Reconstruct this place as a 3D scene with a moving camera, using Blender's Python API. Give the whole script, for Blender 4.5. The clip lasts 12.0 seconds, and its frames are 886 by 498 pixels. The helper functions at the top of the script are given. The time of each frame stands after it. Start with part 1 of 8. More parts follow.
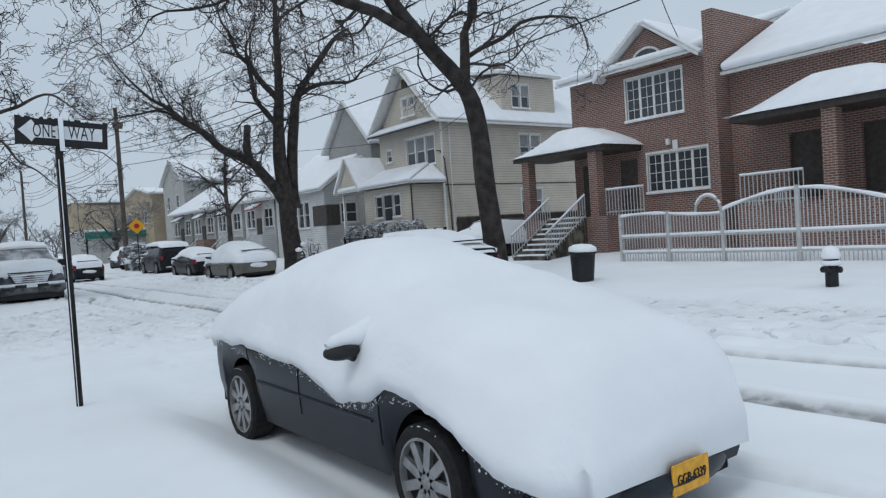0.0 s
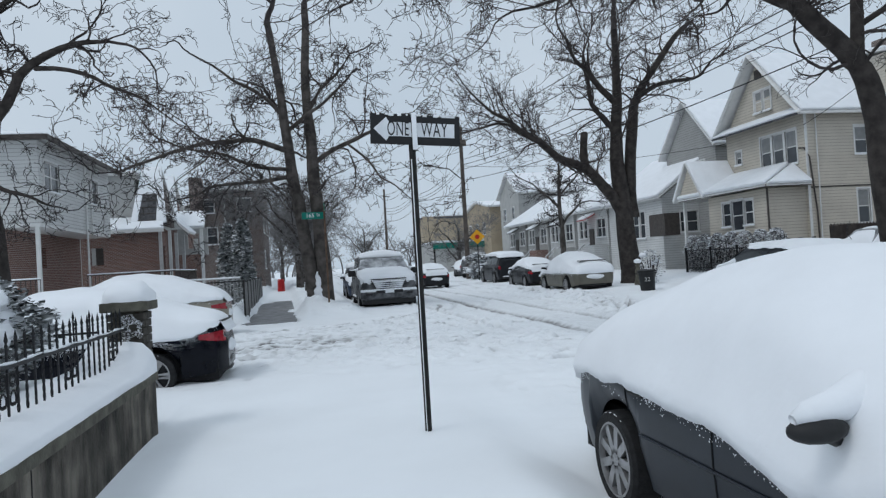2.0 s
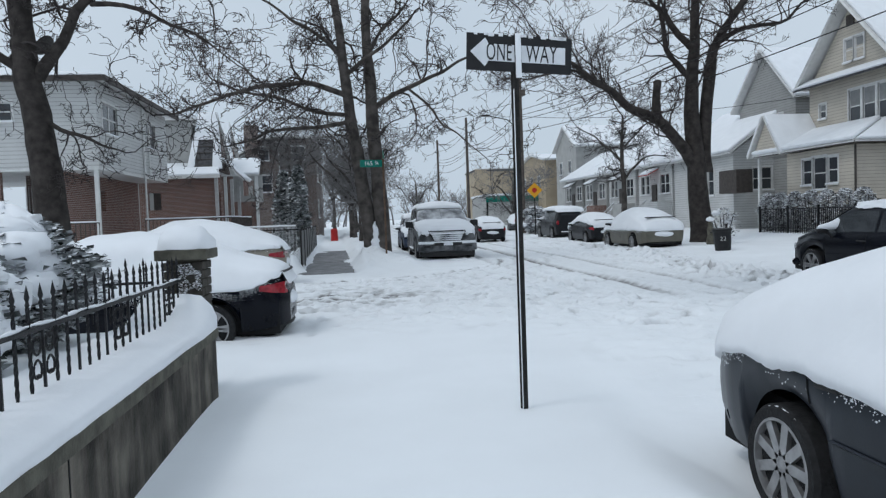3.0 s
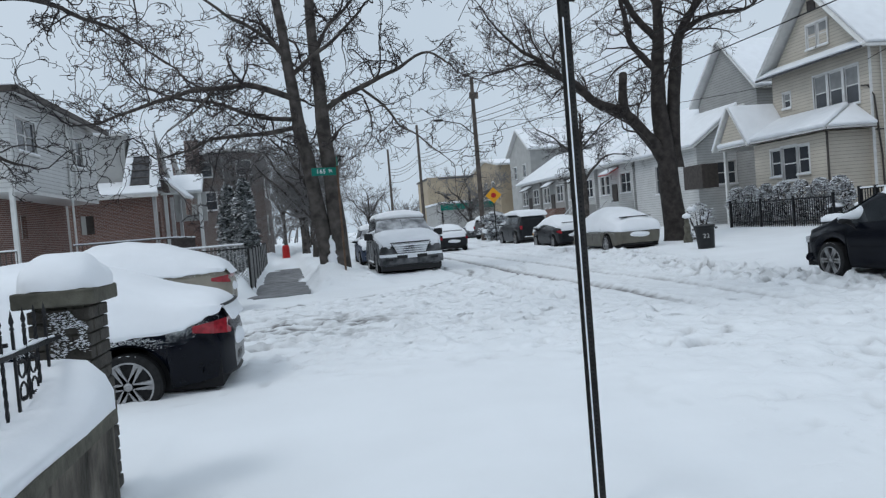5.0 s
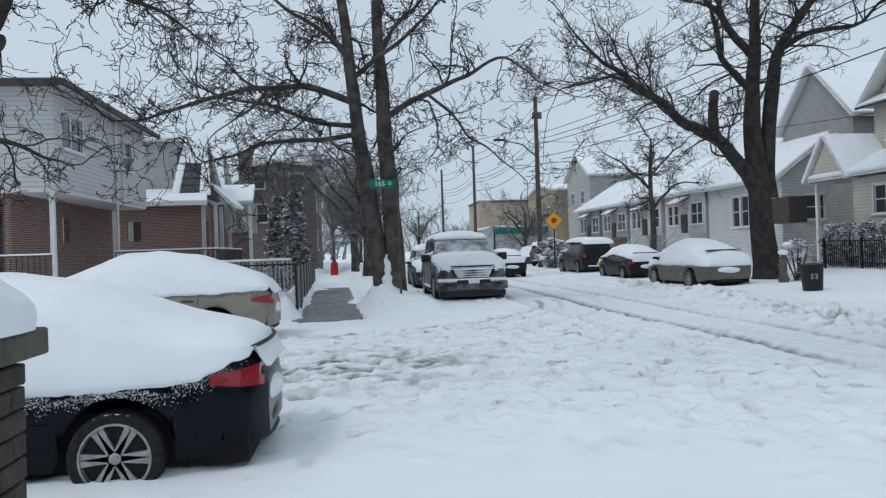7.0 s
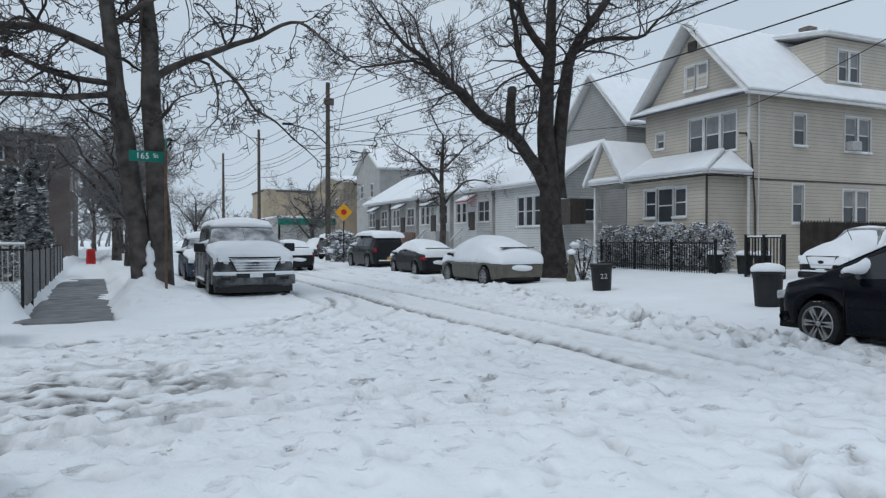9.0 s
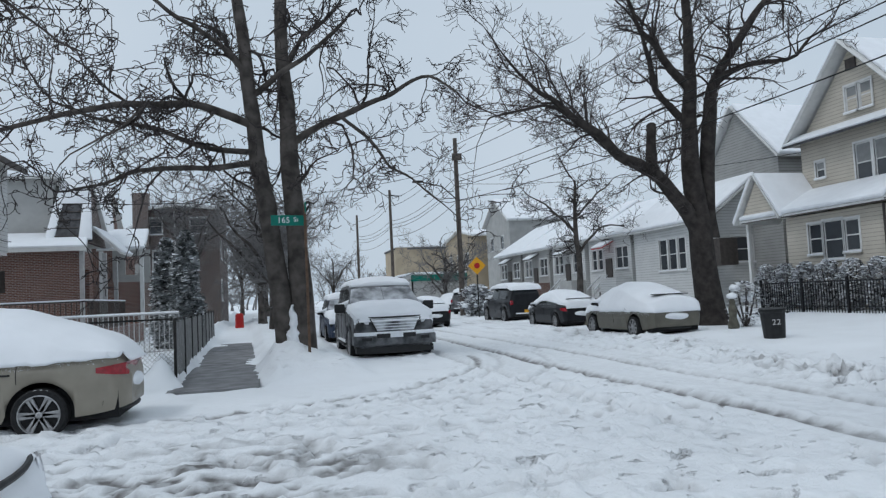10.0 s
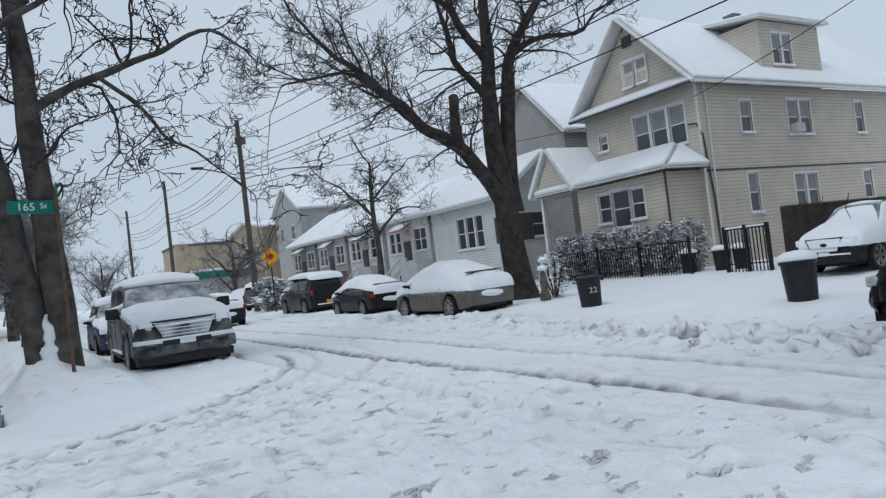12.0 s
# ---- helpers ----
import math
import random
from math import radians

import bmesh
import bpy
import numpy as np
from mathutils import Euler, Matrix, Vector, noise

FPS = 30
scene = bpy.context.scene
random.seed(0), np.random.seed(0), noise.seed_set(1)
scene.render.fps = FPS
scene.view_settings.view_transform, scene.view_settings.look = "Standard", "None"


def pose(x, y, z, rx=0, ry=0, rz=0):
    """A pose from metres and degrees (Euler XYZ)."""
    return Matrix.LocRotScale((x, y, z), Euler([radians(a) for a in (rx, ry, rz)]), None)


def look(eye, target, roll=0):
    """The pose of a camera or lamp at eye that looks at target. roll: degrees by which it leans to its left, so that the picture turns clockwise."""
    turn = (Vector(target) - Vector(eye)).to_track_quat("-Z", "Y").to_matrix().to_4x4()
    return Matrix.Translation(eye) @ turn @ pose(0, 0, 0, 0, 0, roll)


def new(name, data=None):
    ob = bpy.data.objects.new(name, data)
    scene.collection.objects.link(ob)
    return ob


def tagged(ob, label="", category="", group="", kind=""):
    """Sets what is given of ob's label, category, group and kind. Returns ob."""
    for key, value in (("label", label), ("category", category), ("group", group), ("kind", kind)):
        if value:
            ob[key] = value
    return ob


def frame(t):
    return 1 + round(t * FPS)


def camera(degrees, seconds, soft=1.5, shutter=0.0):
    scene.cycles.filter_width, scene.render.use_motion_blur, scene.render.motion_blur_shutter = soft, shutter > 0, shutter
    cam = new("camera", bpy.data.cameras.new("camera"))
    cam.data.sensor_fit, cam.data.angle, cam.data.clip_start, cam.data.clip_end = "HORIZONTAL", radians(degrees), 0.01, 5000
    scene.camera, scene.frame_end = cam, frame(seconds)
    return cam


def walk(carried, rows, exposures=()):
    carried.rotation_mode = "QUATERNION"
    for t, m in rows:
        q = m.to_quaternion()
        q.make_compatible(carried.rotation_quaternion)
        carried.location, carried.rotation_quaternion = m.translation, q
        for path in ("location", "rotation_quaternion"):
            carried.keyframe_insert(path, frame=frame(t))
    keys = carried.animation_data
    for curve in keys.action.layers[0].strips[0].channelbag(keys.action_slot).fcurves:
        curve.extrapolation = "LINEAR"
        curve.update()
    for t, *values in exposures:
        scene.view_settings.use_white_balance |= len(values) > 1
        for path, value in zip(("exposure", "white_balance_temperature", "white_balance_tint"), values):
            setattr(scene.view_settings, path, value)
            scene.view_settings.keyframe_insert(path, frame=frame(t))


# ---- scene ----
cam = camera(64.1, 12.0, soft=1.3)
PATH = [
    (0, (0.202, 0.6, 1.612), (1.396, 2.204, 1.559), -3.8),
    (0.5, (0.374, 0.917, 1.585), (1.553, 2.53, 1.48), -1.3),
    (1, (0.442, 1.29, 1.593), (1.277, 3.107, 1.611), -2.4),
    (1.5, (0.514, 1.711, 1.58), (1.159, 3.604, 1.577), -3.0),
    (2, (0.462, 2.268, 1.611), (0.835, 4.232, 1.648), -3.4),
    (2.5, (0.237, 2.794, 1.582), (0.402, 4.785, 1.487), -3.5),
    (3, (0.195, 3.362, 1.603), (0.426, 5.347, 1.514), -2.0),
    (5, (0.09, 5.568, 1.596), (0.453, 7.534, 1.527), -4.7),
    (5.5, (0.093, 6.184, 1.614), (0.403, 8.16, 1.573), -3.8),
    (6, (-0.004, 6.707, 1.583), (0.245, 8.691, 1.533), -2.9),
    (6.5, (-0.08, 7.339, 1.577), (-0.008, 9.335, 1.478), -4.3),
    (7, (-0.102, 7.991, 1.619), (0.137, 9.977, 1.622), -1.9),
    (7.5, (-0.035, 8.523, 1.608), (0.406, 10.473, 1.567), -2.5),
    (9.5, (0.233, 10.55, 1.578), (1.085, 12.359, 1.587), 0.5),
    (10, (0.229, 11.069, 1.618), (0.706, 13.007, 1.747), -2.7),
    (10.5, (0.247, 11.577, 1.549), (0.808, 13.495, 1.623), -1.5),
    (11, (0.353, 11.95, 1.552), (1.098, 13.805, 1.628), -5.3),
    (11.5, (0.463, 12.509, 1.552), (1.204, 14.366, 1.612), -5.2),
    (12, (0.428, 13.137, 1.547), (1.45, 14.856, 1.598), -6.8),
]
EXPO = [(0, -0.14), (1.5, -0.13), (2.5, -0.02), (7.5, -0.02), (9.5, -0.06), (12, -0.06)]
walk(cam, [(t, look(eye, aim, roll)) for t, eye, aim, roll in PATH], exposures=EXPO)

# ---- world and light: an even overcast winter sky ----
world = bpy.data.worlds.new("world")
scene.world = world
world.use_nodes = True
wn = world.node_tree
wn.nodes.clear()
w_out = wn.nodes.new("ShaderNodeOutputWorld")
w_bg = wn.nodes.new("ShaderNodeBackground")
w_sky = wn.nodes.new("ShaderNodeTexSky")
w_sky.sky_type = "NISHITA"
w_sky.sun_disc = False
w_sky.sun_elevation, w_sky.sun_rotation = radians(57), radians(246)
w_sky.air_density, w_sky.dust_density = 1.0, 6.0
w_mix = wn.nodes.new("ShaderNodeMixRGB")
w_mix.inputs[0].default_value = 0.93
w_noise = wn.nodes.new("ShaderNodeTexNoise")
w_noise.inputs["Scale"].default_value = 2.2
w_noise.inputs["Detail"].default_value = 4.0
w_ramp = wn.nodes.new("ShaderNodeValToRGB")
w_ramp.color_ramp.elements[0].position, w_ramp.color_ramp.elements[0].color = 0.3, (5.35, 6.4, 7.5, 1)
w_ramp.color_ramp.elements[1].position, w_ramp.color_ramp.elements[1].color = 0.75, (6.4, 7.35, 8.35, 1)
wn.links.new(w_noise.outputs["Fac"], w_ramp.inputs[0])
wn.links.new(w_sky.outputs[0], w_mix.inputs[1])
wn.links.new(w_ramp.outputs[0], w_mix.inputs[2])
wn.links.new(w_mix.outputs[0], w_bg.inputs[0])
w_bg.inputs[1].default_value = 0.1
wn.links.new(w_bg.outputs[0], w_out.inputs[0])
sun = new("sun", bpy.data.lights.new("sun", "SUN"))
sun.data.energy, sun.data.angle, sun.data.color = 0.6, radians(14), (0.95, 0.98, 1.0)
sun.matrix_basis = look((0, 0, 60), (18, 8, 30))


# ---- materials ----
def mat(name, base, rough=0.8, metal=0.0, var=0.15, scale=6.0, bump=0.2, bscale=60.0, snow=0.0, kind="", alt=None, coords="Object", spec=0.3):
    """A procedural surface: base colour with blotches, fine bump and, with snow > 0, snow caught on what faces up."""
    m = bpy.data.materials.new(name)
    m.use_nodes = True
    nt = m.node_tree
    b = nt.nodes["Principled BSDF"]
    b.inputs["Roughness"].default_value, b.inputs["Metallic"].default_value = rough, metal
    b.inputs["Specular IOR Level"].default_value = spec
    geo = nt.nodes.new("ShaderNodeNewGeometry")
    tc = nt.nodes.new("ShaderNodeTexCoord")
    src = tc.outputs[coords] if coords != "World" else geo.outputs["Position"]
    n1 = nt.nodes.new("ShaderNodeTexNoise")
    n1.inputs["Scale"].default_value, n1.inputs["Detail"].default_value = scale, 6.0
    nt.links.new(src, n1.inputs["Vector"])
    mix = nt.nodes.new("ShaderNodeMixRGB")
    lo = [c * (1 - var) for c in base]
    hi = [min(1.0, c * (1 + var)) for c in base] if alt is None else alt
    mix.inputs[1].default_value, mix.inputs[2].default_value = (*lo, 1), (*hi, 1)
    ramp = nt.nodes.new("ShaderNodeValToRGB")
    ramp.color_ramp.elements[0].position, ramp.color_ramp.elements[1].position = 0.35, 0.65
    nt.links.new(n1.outputs["Fac"], ramp.inputs[0])
    nt.links.new(ramp.outputs[0], mix.inputs[0])
    colour = mix.outputs[0]
    n2 = nt.nodes.new("ShaderNodeTexNoise")
    n2.inputs["Scale"].default_value, n2.inputs["Detail"].default_value = bscale, 4.0
    nt.links.new(src, n2.inputs["Vector"])
    height = n2.outputs["Fac"]
    strength = bump
    if kind == "clap":
        sep = nt.nodes.new("ShaderNodeSeparateXYZ")
        nt.links.new(geo.outputs["Position"], sep.inputs[0])
        mul = nt.nodes.new("ShaderNodeMath")
        mul.operation = "MULTIPLY"
        mul.inputs[1].default_value = 1 / 0.15
        nt.links.new(sep.outputs["Z"], mul.inputs[0])
        fr = nt.nodes.new("ShaderNodeMath")
        fr.operation = "FRACT"
        nt.links.new(mul.outputs[0], fr.inputs[0])
        inv = nt.nodes.new("ShaderNodeMath")
        inv.operation = "SUBTRACT"
        inv.inputs[0].default_value = 1.0
        nt.links.new(fr.outputs[0], inv.inputs[1])
        height = inv.outputs[0]
        joint = nt.nodes.new("ShaderNodeMath")
        joint.operation = "GREATER_THAN"
        joint.inputs[1].default_value = 0.86
        nt.links.new(fr.outputs[0], joint.inputs[0])
        jm = nt.nodes.new("ShaderNodeMixRGB")
        jm.blend_type = "MULTIPLY"
        jm.inputs[2].default_value = (0.62, 0.61, 0.60, 1)
        nt.links.new(joint.outputs[0], jm.inputs[0])
        nt.links.new(colour, jm.inputs[1])
        colour = jm.outputs[0]
    if kind == "brick":
        br = nt.nodes.new("ShaderNodeTexBrick")
        br.inputs["Scale"].default_value = 1.0
        br.inputs["Brick Width"].default_value, br.inputs["Row Height"].default_value = 0.22, 0.075
        br.inputs["Mortar Size"].default_value = 0.010
        br.inputs["Mortar"].default_value = (0.44, 0.41, 0.39, 1)
        br.inputs["Color1"].default_value = (*lo, 1)
        br.inputs["Color2"].default_value = (*hi, 1)
        sep = nt.nodes.new("ShaderNodeSeparateXYZ")
        nt.links.new(geo.outputs["Position"], sep.inputs[0])
        add = nt.nodes.new("ShaderNodeMath")
        nt.links.new(sep.outputs["X"], add.inputs[0])
        nt.links.new(sep.outputs["Y"], add.inputs[1])
        comb = nt.nodes.new("ShaderNodeCombineXYZ")
        nt.links.new(add.outputs[0], comb.inputs[0])
        nt.links.new(sep.outputs["Z"], comb.inputs[1])
        nt.links.new(comb.outputs[0], br.inputs["Vector"])
        bm_ = nt.nodes.new("ShaderNodeMixRGB")
        bm_.inputs[0].default_value = 0.75
        nt.links.new(colour, bm_.inputs[1])
        nt.links.new(br.outputs["Color"], bm_.inputs[2])
        colour = bm_.outputs[0]
        height = br.outputs["Fac"]
        strength = -bump
    if kind == "streak":
        mp = nt.nodes.new("ShaderNodeMapping")
        mp.inputs["Scale"].default_value = (5.0, 5.0, 0.7)
        nt.links.new(geo.outputs["Position"], mp.inputs["Vector"])
        ns = nt.nodes.new("ShaderNodeTexNoise")
        ns.inputs["Scale"].default_value, ns.inputs["Detail"].default_value = 1.0, 7.0
        nt.links.new(mp.outputs[0], ns.inputs["Vector"])
        sr = nt.nodes.new("ShaderNodeMapRange")
        sr.inputs["From Min"].default_value, sr.inputs["From Max"].default_value = 0.42, 0.62
        sr.inputs["To Min"].default_value, sr.inputs["To Max"].default_value = 0.38, 1.15
        nt.links.new(ns.outputs["Fac"], sr.inputs["Value"])
        stm = nt.nodes.new("ShaderNodeMixRGB")
        stm.blend_type = "MULTIPLY"
        stm.inputs[0].default_value = 1.0
        nt.links.new(colour, stm.inputs[1])
        nt.links.new(sr.outputs[0], stm.inputs[2])
        colour = stm.outputs[0]
    if snow > 0:
        sep2 = nt.nodes.new("ShaderNodeSeparateXYZ")
        nt.links.new(geo.outputs["Normal"], sep2.inputs[0])
        n3 = nt.nodes.new("ShaderNodeTexNoise")
        n3.inputs["Scale"].default_value, n3.inputs["Detail"].default_value = 3.5, 5.0
        nt.links.new(geo.outputs["Position"], n3.inputs["Vector"])
        s1 = nt.nodes.new("ShaderNodeMath")
        s1.operation = "ADD"
        nt.links.new(sep2.outputs["Z"], s1.inputs[0])
        nt.links.new(n3.outputs["Fac"], s1.inputs[1])
        s2 = nt.nodes.new("ShaderNodeMapRange")
        s2.inputs["From Min"].default_value, s2.inputs["From Max"].default_value = 1.75 - snow, 1.95 - snow
        nt.links.new(s1.outputs[0], s2.inputs["Value"])
        sm = nt.nodes.new("ShaderNodeMixRGB")
        sm.inputs[2].default_value = (0.82, 0.84, 0.87, 1)
        nt.links.new(s2.outputs[0], sm.inputs[0])
        nt.links.new(colour, sm.inputs[1])
        colour = sm.outputs[0]
    nt.links.new(colour, b.inputs["Base Color"])
    if strength:
        bu = nt.nodes.new("ShaderNodeBump")
        bu.inputs["Strength"].default_value, bu.inputs["Distance"].default_value = abs(strength), 0.02
        bu.invert = strength < 0
        nt.links.new(height, bu.inputs["Height"])
        nt.links.new(bu.outputs[0], b.inputs["Normal"])
    return m


def ground_mat():
    """Fresh snow, slushy grey where the attribute says that tyres and feet have worked it, with shade painted into
    pits.
    """
    m = mat("ground_snow", (0.875, 0.90, 0.925), 0.65, var=0.02, scale=0.8, bump=0.12, bscale=5.0, coords="World")
    nt = m.node_tree
    b = nt.nodes["Principled BSDF"]
    old = b.inputs["Base Color"].links[0].from_socket
    at = nt.nodes.new("ShaderNodeAttribute")
    at.attribute_name = "slush_and_shade"
    n = nt.nodes.new("ShaderNodeTexNoise")
    n.inputs["Scale"].default_value, n.inputs["Detail"].default_value = 5.0, 6.0
    geo = nt.nodes.new("ShaderNodeNewGeometry")
    nt.links.new(geo.outputs["Position"], n.inputs["Vector"])
    mr = nt.nodes.new("ShaderNodeMapRange")
    mr.inputs["From Min"].default_value, mr.inputs["From Max"].default_value = 0.40, 0.56
    mr.inputs["To Min"].default_value = 0.6
    nt.links.new(n.outputs["Fac"], mr.inputs["Value"])
    mu = nt.nodes.new("ShaderNodeMath")
    mu.operation = "MULTIPLY"
    nt.links.new(at.outputs["Fac"], mu.inputs[0])
    nt.links.new(mr.outputs[0], mu.inputs[1])
    mx = nt.nodes.new("ShaderNodeMixRGB")
    mx.inputs[2].default_value = (0.15, 0.142, 0.138, 1)
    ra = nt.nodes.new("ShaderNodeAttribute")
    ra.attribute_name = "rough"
    # small sharp pits: slushy grey showing through, and shade painted into the hollows
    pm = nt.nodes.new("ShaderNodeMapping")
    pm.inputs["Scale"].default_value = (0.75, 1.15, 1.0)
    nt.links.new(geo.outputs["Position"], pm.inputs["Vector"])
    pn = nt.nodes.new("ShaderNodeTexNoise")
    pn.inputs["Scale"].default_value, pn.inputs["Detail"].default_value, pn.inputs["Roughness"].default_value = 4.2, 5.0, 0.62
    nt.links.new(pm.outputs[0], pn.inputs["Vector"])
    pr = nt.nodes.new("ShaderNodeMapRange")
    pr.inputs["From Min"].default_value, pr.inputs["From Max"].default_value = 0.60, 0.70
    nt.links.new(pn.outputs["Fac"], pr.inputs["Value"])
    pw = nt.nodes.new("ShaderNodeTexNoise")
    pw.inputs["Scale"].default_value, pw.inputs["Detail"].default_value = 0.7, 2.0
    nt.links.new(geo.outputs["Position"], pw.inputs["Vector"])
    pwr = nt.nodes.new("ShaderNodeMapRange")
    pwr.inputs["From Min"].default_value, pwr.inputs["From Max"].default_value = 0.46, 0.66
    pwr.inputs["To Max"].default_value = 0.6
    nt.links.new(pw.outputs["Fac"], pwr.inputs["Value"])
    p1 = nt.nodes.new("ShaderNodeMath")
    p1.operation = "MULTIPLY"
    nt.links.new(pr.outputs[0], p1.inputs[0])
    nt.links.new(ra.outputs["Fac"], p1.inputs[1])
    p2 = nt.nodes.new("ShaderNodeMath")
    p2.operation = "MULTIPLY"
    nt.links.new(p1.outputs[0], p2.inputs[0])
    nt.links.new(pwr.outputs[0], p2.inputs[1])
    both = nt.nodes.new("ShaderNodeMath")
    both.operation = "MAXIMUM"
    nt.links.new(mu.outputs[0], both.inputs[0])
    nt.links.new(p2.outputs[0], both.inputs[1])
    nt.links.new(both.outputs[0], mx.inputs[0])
    nt.links.new(old, mx.inputs[1])
    nt.links.new(mx.outputs[0], b.inputs["Base Color"])
    fine = nt.nodes.new("ShaderNodeTexNoise")
    fine.inputs["Scale"].default_value, fine.inputs["Detail"].default_value, fine.inputs["Roughness"].default_value = 9.0, 8.0, 0.62
    nt.links.new(geo.outputs["Position"], fine.inputs["Vector"])
    amt = nt.nodes.new("ShaderNodeMath")
    amt.operation = "MULTIPLY_ADD"
    amt.inputs[1].default_value, amt.inputs[2].default_value = 0.8, 0.05
    nt.links.new(ra.outputs["Fac"], amt.inputs[0])
    b2 = nt.nodes.new("ShaderNodeBump")
    b2.inputs["Distance"].default_value = 0.05
    nt.links.new(amt.outputs[0], b2.inputs["Strength"])
    nt.links.new(fine.outputs["Fac"], b2.inputs["Height"])
    old_n = b.inputs["Normal"].links[0].from_socket
    nt.links.new(old_n, b2.inputs["Normal"])
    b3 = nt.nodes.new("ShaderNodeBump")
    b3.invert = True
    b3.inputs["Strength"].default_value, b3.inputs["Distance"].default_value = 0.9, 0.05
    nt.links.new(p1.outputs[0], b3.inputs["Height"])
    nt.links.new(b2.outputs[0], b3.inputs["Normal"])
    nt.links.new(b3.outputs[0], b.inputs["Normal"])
    return m


def glass_mat(name, colour, rough=0.08):
    m = mat(name, colour, rough, var=0.1, scale=2.0, bump=0.0, spec=0.6)
    return m


SNOW = mat("snow", (0.85, 0.87, 0.90), 0.65, var=0.025, scale=2.0, bump=0.25, bscale=14.0, coords="World")
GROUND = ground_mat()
BARK = mat("bark", (0.042, 0.036, 0.033), 0.95, var=0.4, scale=4.0, bump=0.9, bscale=14.0, snow=0.02, coords="World")
BARK_PALE = mat("bark_pale", (0.075, 0.066, 0.06), 0.95, var=0.45, scale=3.0, bump=0.9, bscale=12.0, snow=0.02, coords="World")
TWIG = mat("twig", (0.05, 0.043, 0.042), 0.95, var=0.3, scale=5.0, bump=0.3, snow=0.03, coords="World")
# far twigs: the paler base colour paints in haze; snow catches on top
TWIG_FAR = mat("twig_haze_pale", (0.17, 0.165, 0.165), 0.95, var=0.25, scale=2.0, bump=0.2, snow=0.2, coords="World")
CONCRETE = mat("old_concrete", (0.108, 0.095, 0.08), 0.92, var=0.5, scale=2.6, bump=0.8, bscale=30.0, coords="World", alt=(0.20, 0.18, 0.15), kind="streak")
COPING = mat("coping", (0.105, 0.10, 0.08), 0.9, var=0.3, scale=7.0, bump=0.5, bscale=40.0, snow=0.1, coords="World")
BRICKFACE = mat("grey_brick_face", (0.062, 0.056, 0.048), 0.9, var=0.3, scale=9.0, bump=0.7, bscale=45.0, snow=0.0, coords="World")
IRON = mat("black_iron", (0.018, 0.018, 0.02), 0.5, 0.3, var=0.3, scale=12.0, bump=0.25, bscale=50.0, snow=0.1, coords="World")
WHITEMETAL = mat("white_metal", (0.45, 0.45, 0.45), 0.6, var=0.1, bump=0.1, snow=0.2, coords="World")
STEEL = mat("galvanised_steel", (0.03, 0.029, 0.028), 0.7, 0.0, spec=0.15, var=0.3, scale=14.0, bump=0.2, coords="World")
SIGN_BLACK = mat("sign_black", (0.015, 0.015, 0.017), 0.45, var=0.2, scale=8.0, bump=0.05)
SIGN_WHITE = mat("sign_white", (0.72, 0.74, 0.77), 0.45, var=0.06, scale=9.0, bump=0.05)
SIGN_GREEN = mat("sign_green", (0.0, 0.16, 0.12), 0.4, var=0.12, scale=9.0, bump=0.05)
SIGN_YELLOW = mat("sign_yellow", (0.75, 0.36, 0.02), 0.4, var=0.1, scale=9.0, bump=0.05)
SIGN_RED = mat("sign_red", (0.45, 0.02, 0.02), 0.4, var=0.1, bump=0.05)
PLATE = mat("plate_amber", (0.72, 0.36, 0.03), 0.45, var=0.15, scale=20.0, bump=0.1)
RUBBER = mat("rubber", (0.018, 0.018, 0.019), 0.85, var=0.3, scale=20.0, bump=0.4)
ALLOY = mat("alloy", (0.36, 0.36, 0.365), 0.4, 0.7, var=0.2, scale=10.0, bump=0.1)
UNDER = mat("underbody", (0.012, 0.012, 0.013), 0.9, var=0.2, bump=0.2)
TRIM = mat("black_plastic", (0.02, 0.02, 0.021), 0.55, var=0.2, bump=0.1)
GLASS = glass_mat("car_glass", (0.02, 0.024, 0.028))
LAMP_RED = mat("red_lens", (0.30, 0.01, 0.02), 0.18, var=0.25, scale=25.0, bump=0.1, spec=0.6)
LAMP_CLEAR = mat("clear_lens", (0.42, 0.43, 0.45), 0.15, var=0.2, scale=25.0, bump=0.1, spec=0.7)
PAINT_SLATE = mat("slate_paint", (0.014, 0.0185, 0.026), 0.36, 0.0, var=0.12, scale=5.0, bump=0.03, spec=0.3)
PAINT_BLACK = mat("black_paint", (0.003, 0.004, 0.008), 0.22, 0.0, var=0.2, scale=6.0, bump=0.02, spec=0.16)
PAINT_GOLD = mat("champagne_paint", (0.29, 0.262, 0.215), 0.35, 0.4, var=0.08, scale=4.0, bump=0.02, spec=0.5)
PAINT_GREY = mat("grey_paint", (0.065, 0.067, 0.072), 0.4, 0.4, var=0.15, scale=4.0, bump=0.03)
PAINT_DUSTED = mat("snow_dusted_grey_paint", (0.045, 0.047, 0.05), 0.5, 0.1, var=0.2, scale=3.4, bump=0.12, bscale=40.0, alt=(0.19, 0.195, 0.205))
PAINT_TAN = mat("pewter_paint", (0.15, 0.142, 0.118), 0.4, 0.4, var=0.1, scale=4.0, bump=0.03)
PAINT_CHAR = mat("charcoal_paint", (0.016, 0.017, 0.02), 0.35, 0.3, var=0.2, scale=4.0, bump=0.03)
PAINT_NAVY = mat("navy_paint", (0.035, 0.05, 0.085), 0.4, 0.3, var=0.15, scale=4.0, bump=0.03)
CLAP_CREAM = mat("cream_clapboard", (0.545, 0.50, 0.43), 0.75, var=0.06, scale=1.2, bump=0.7, kind="clap", coords="World")
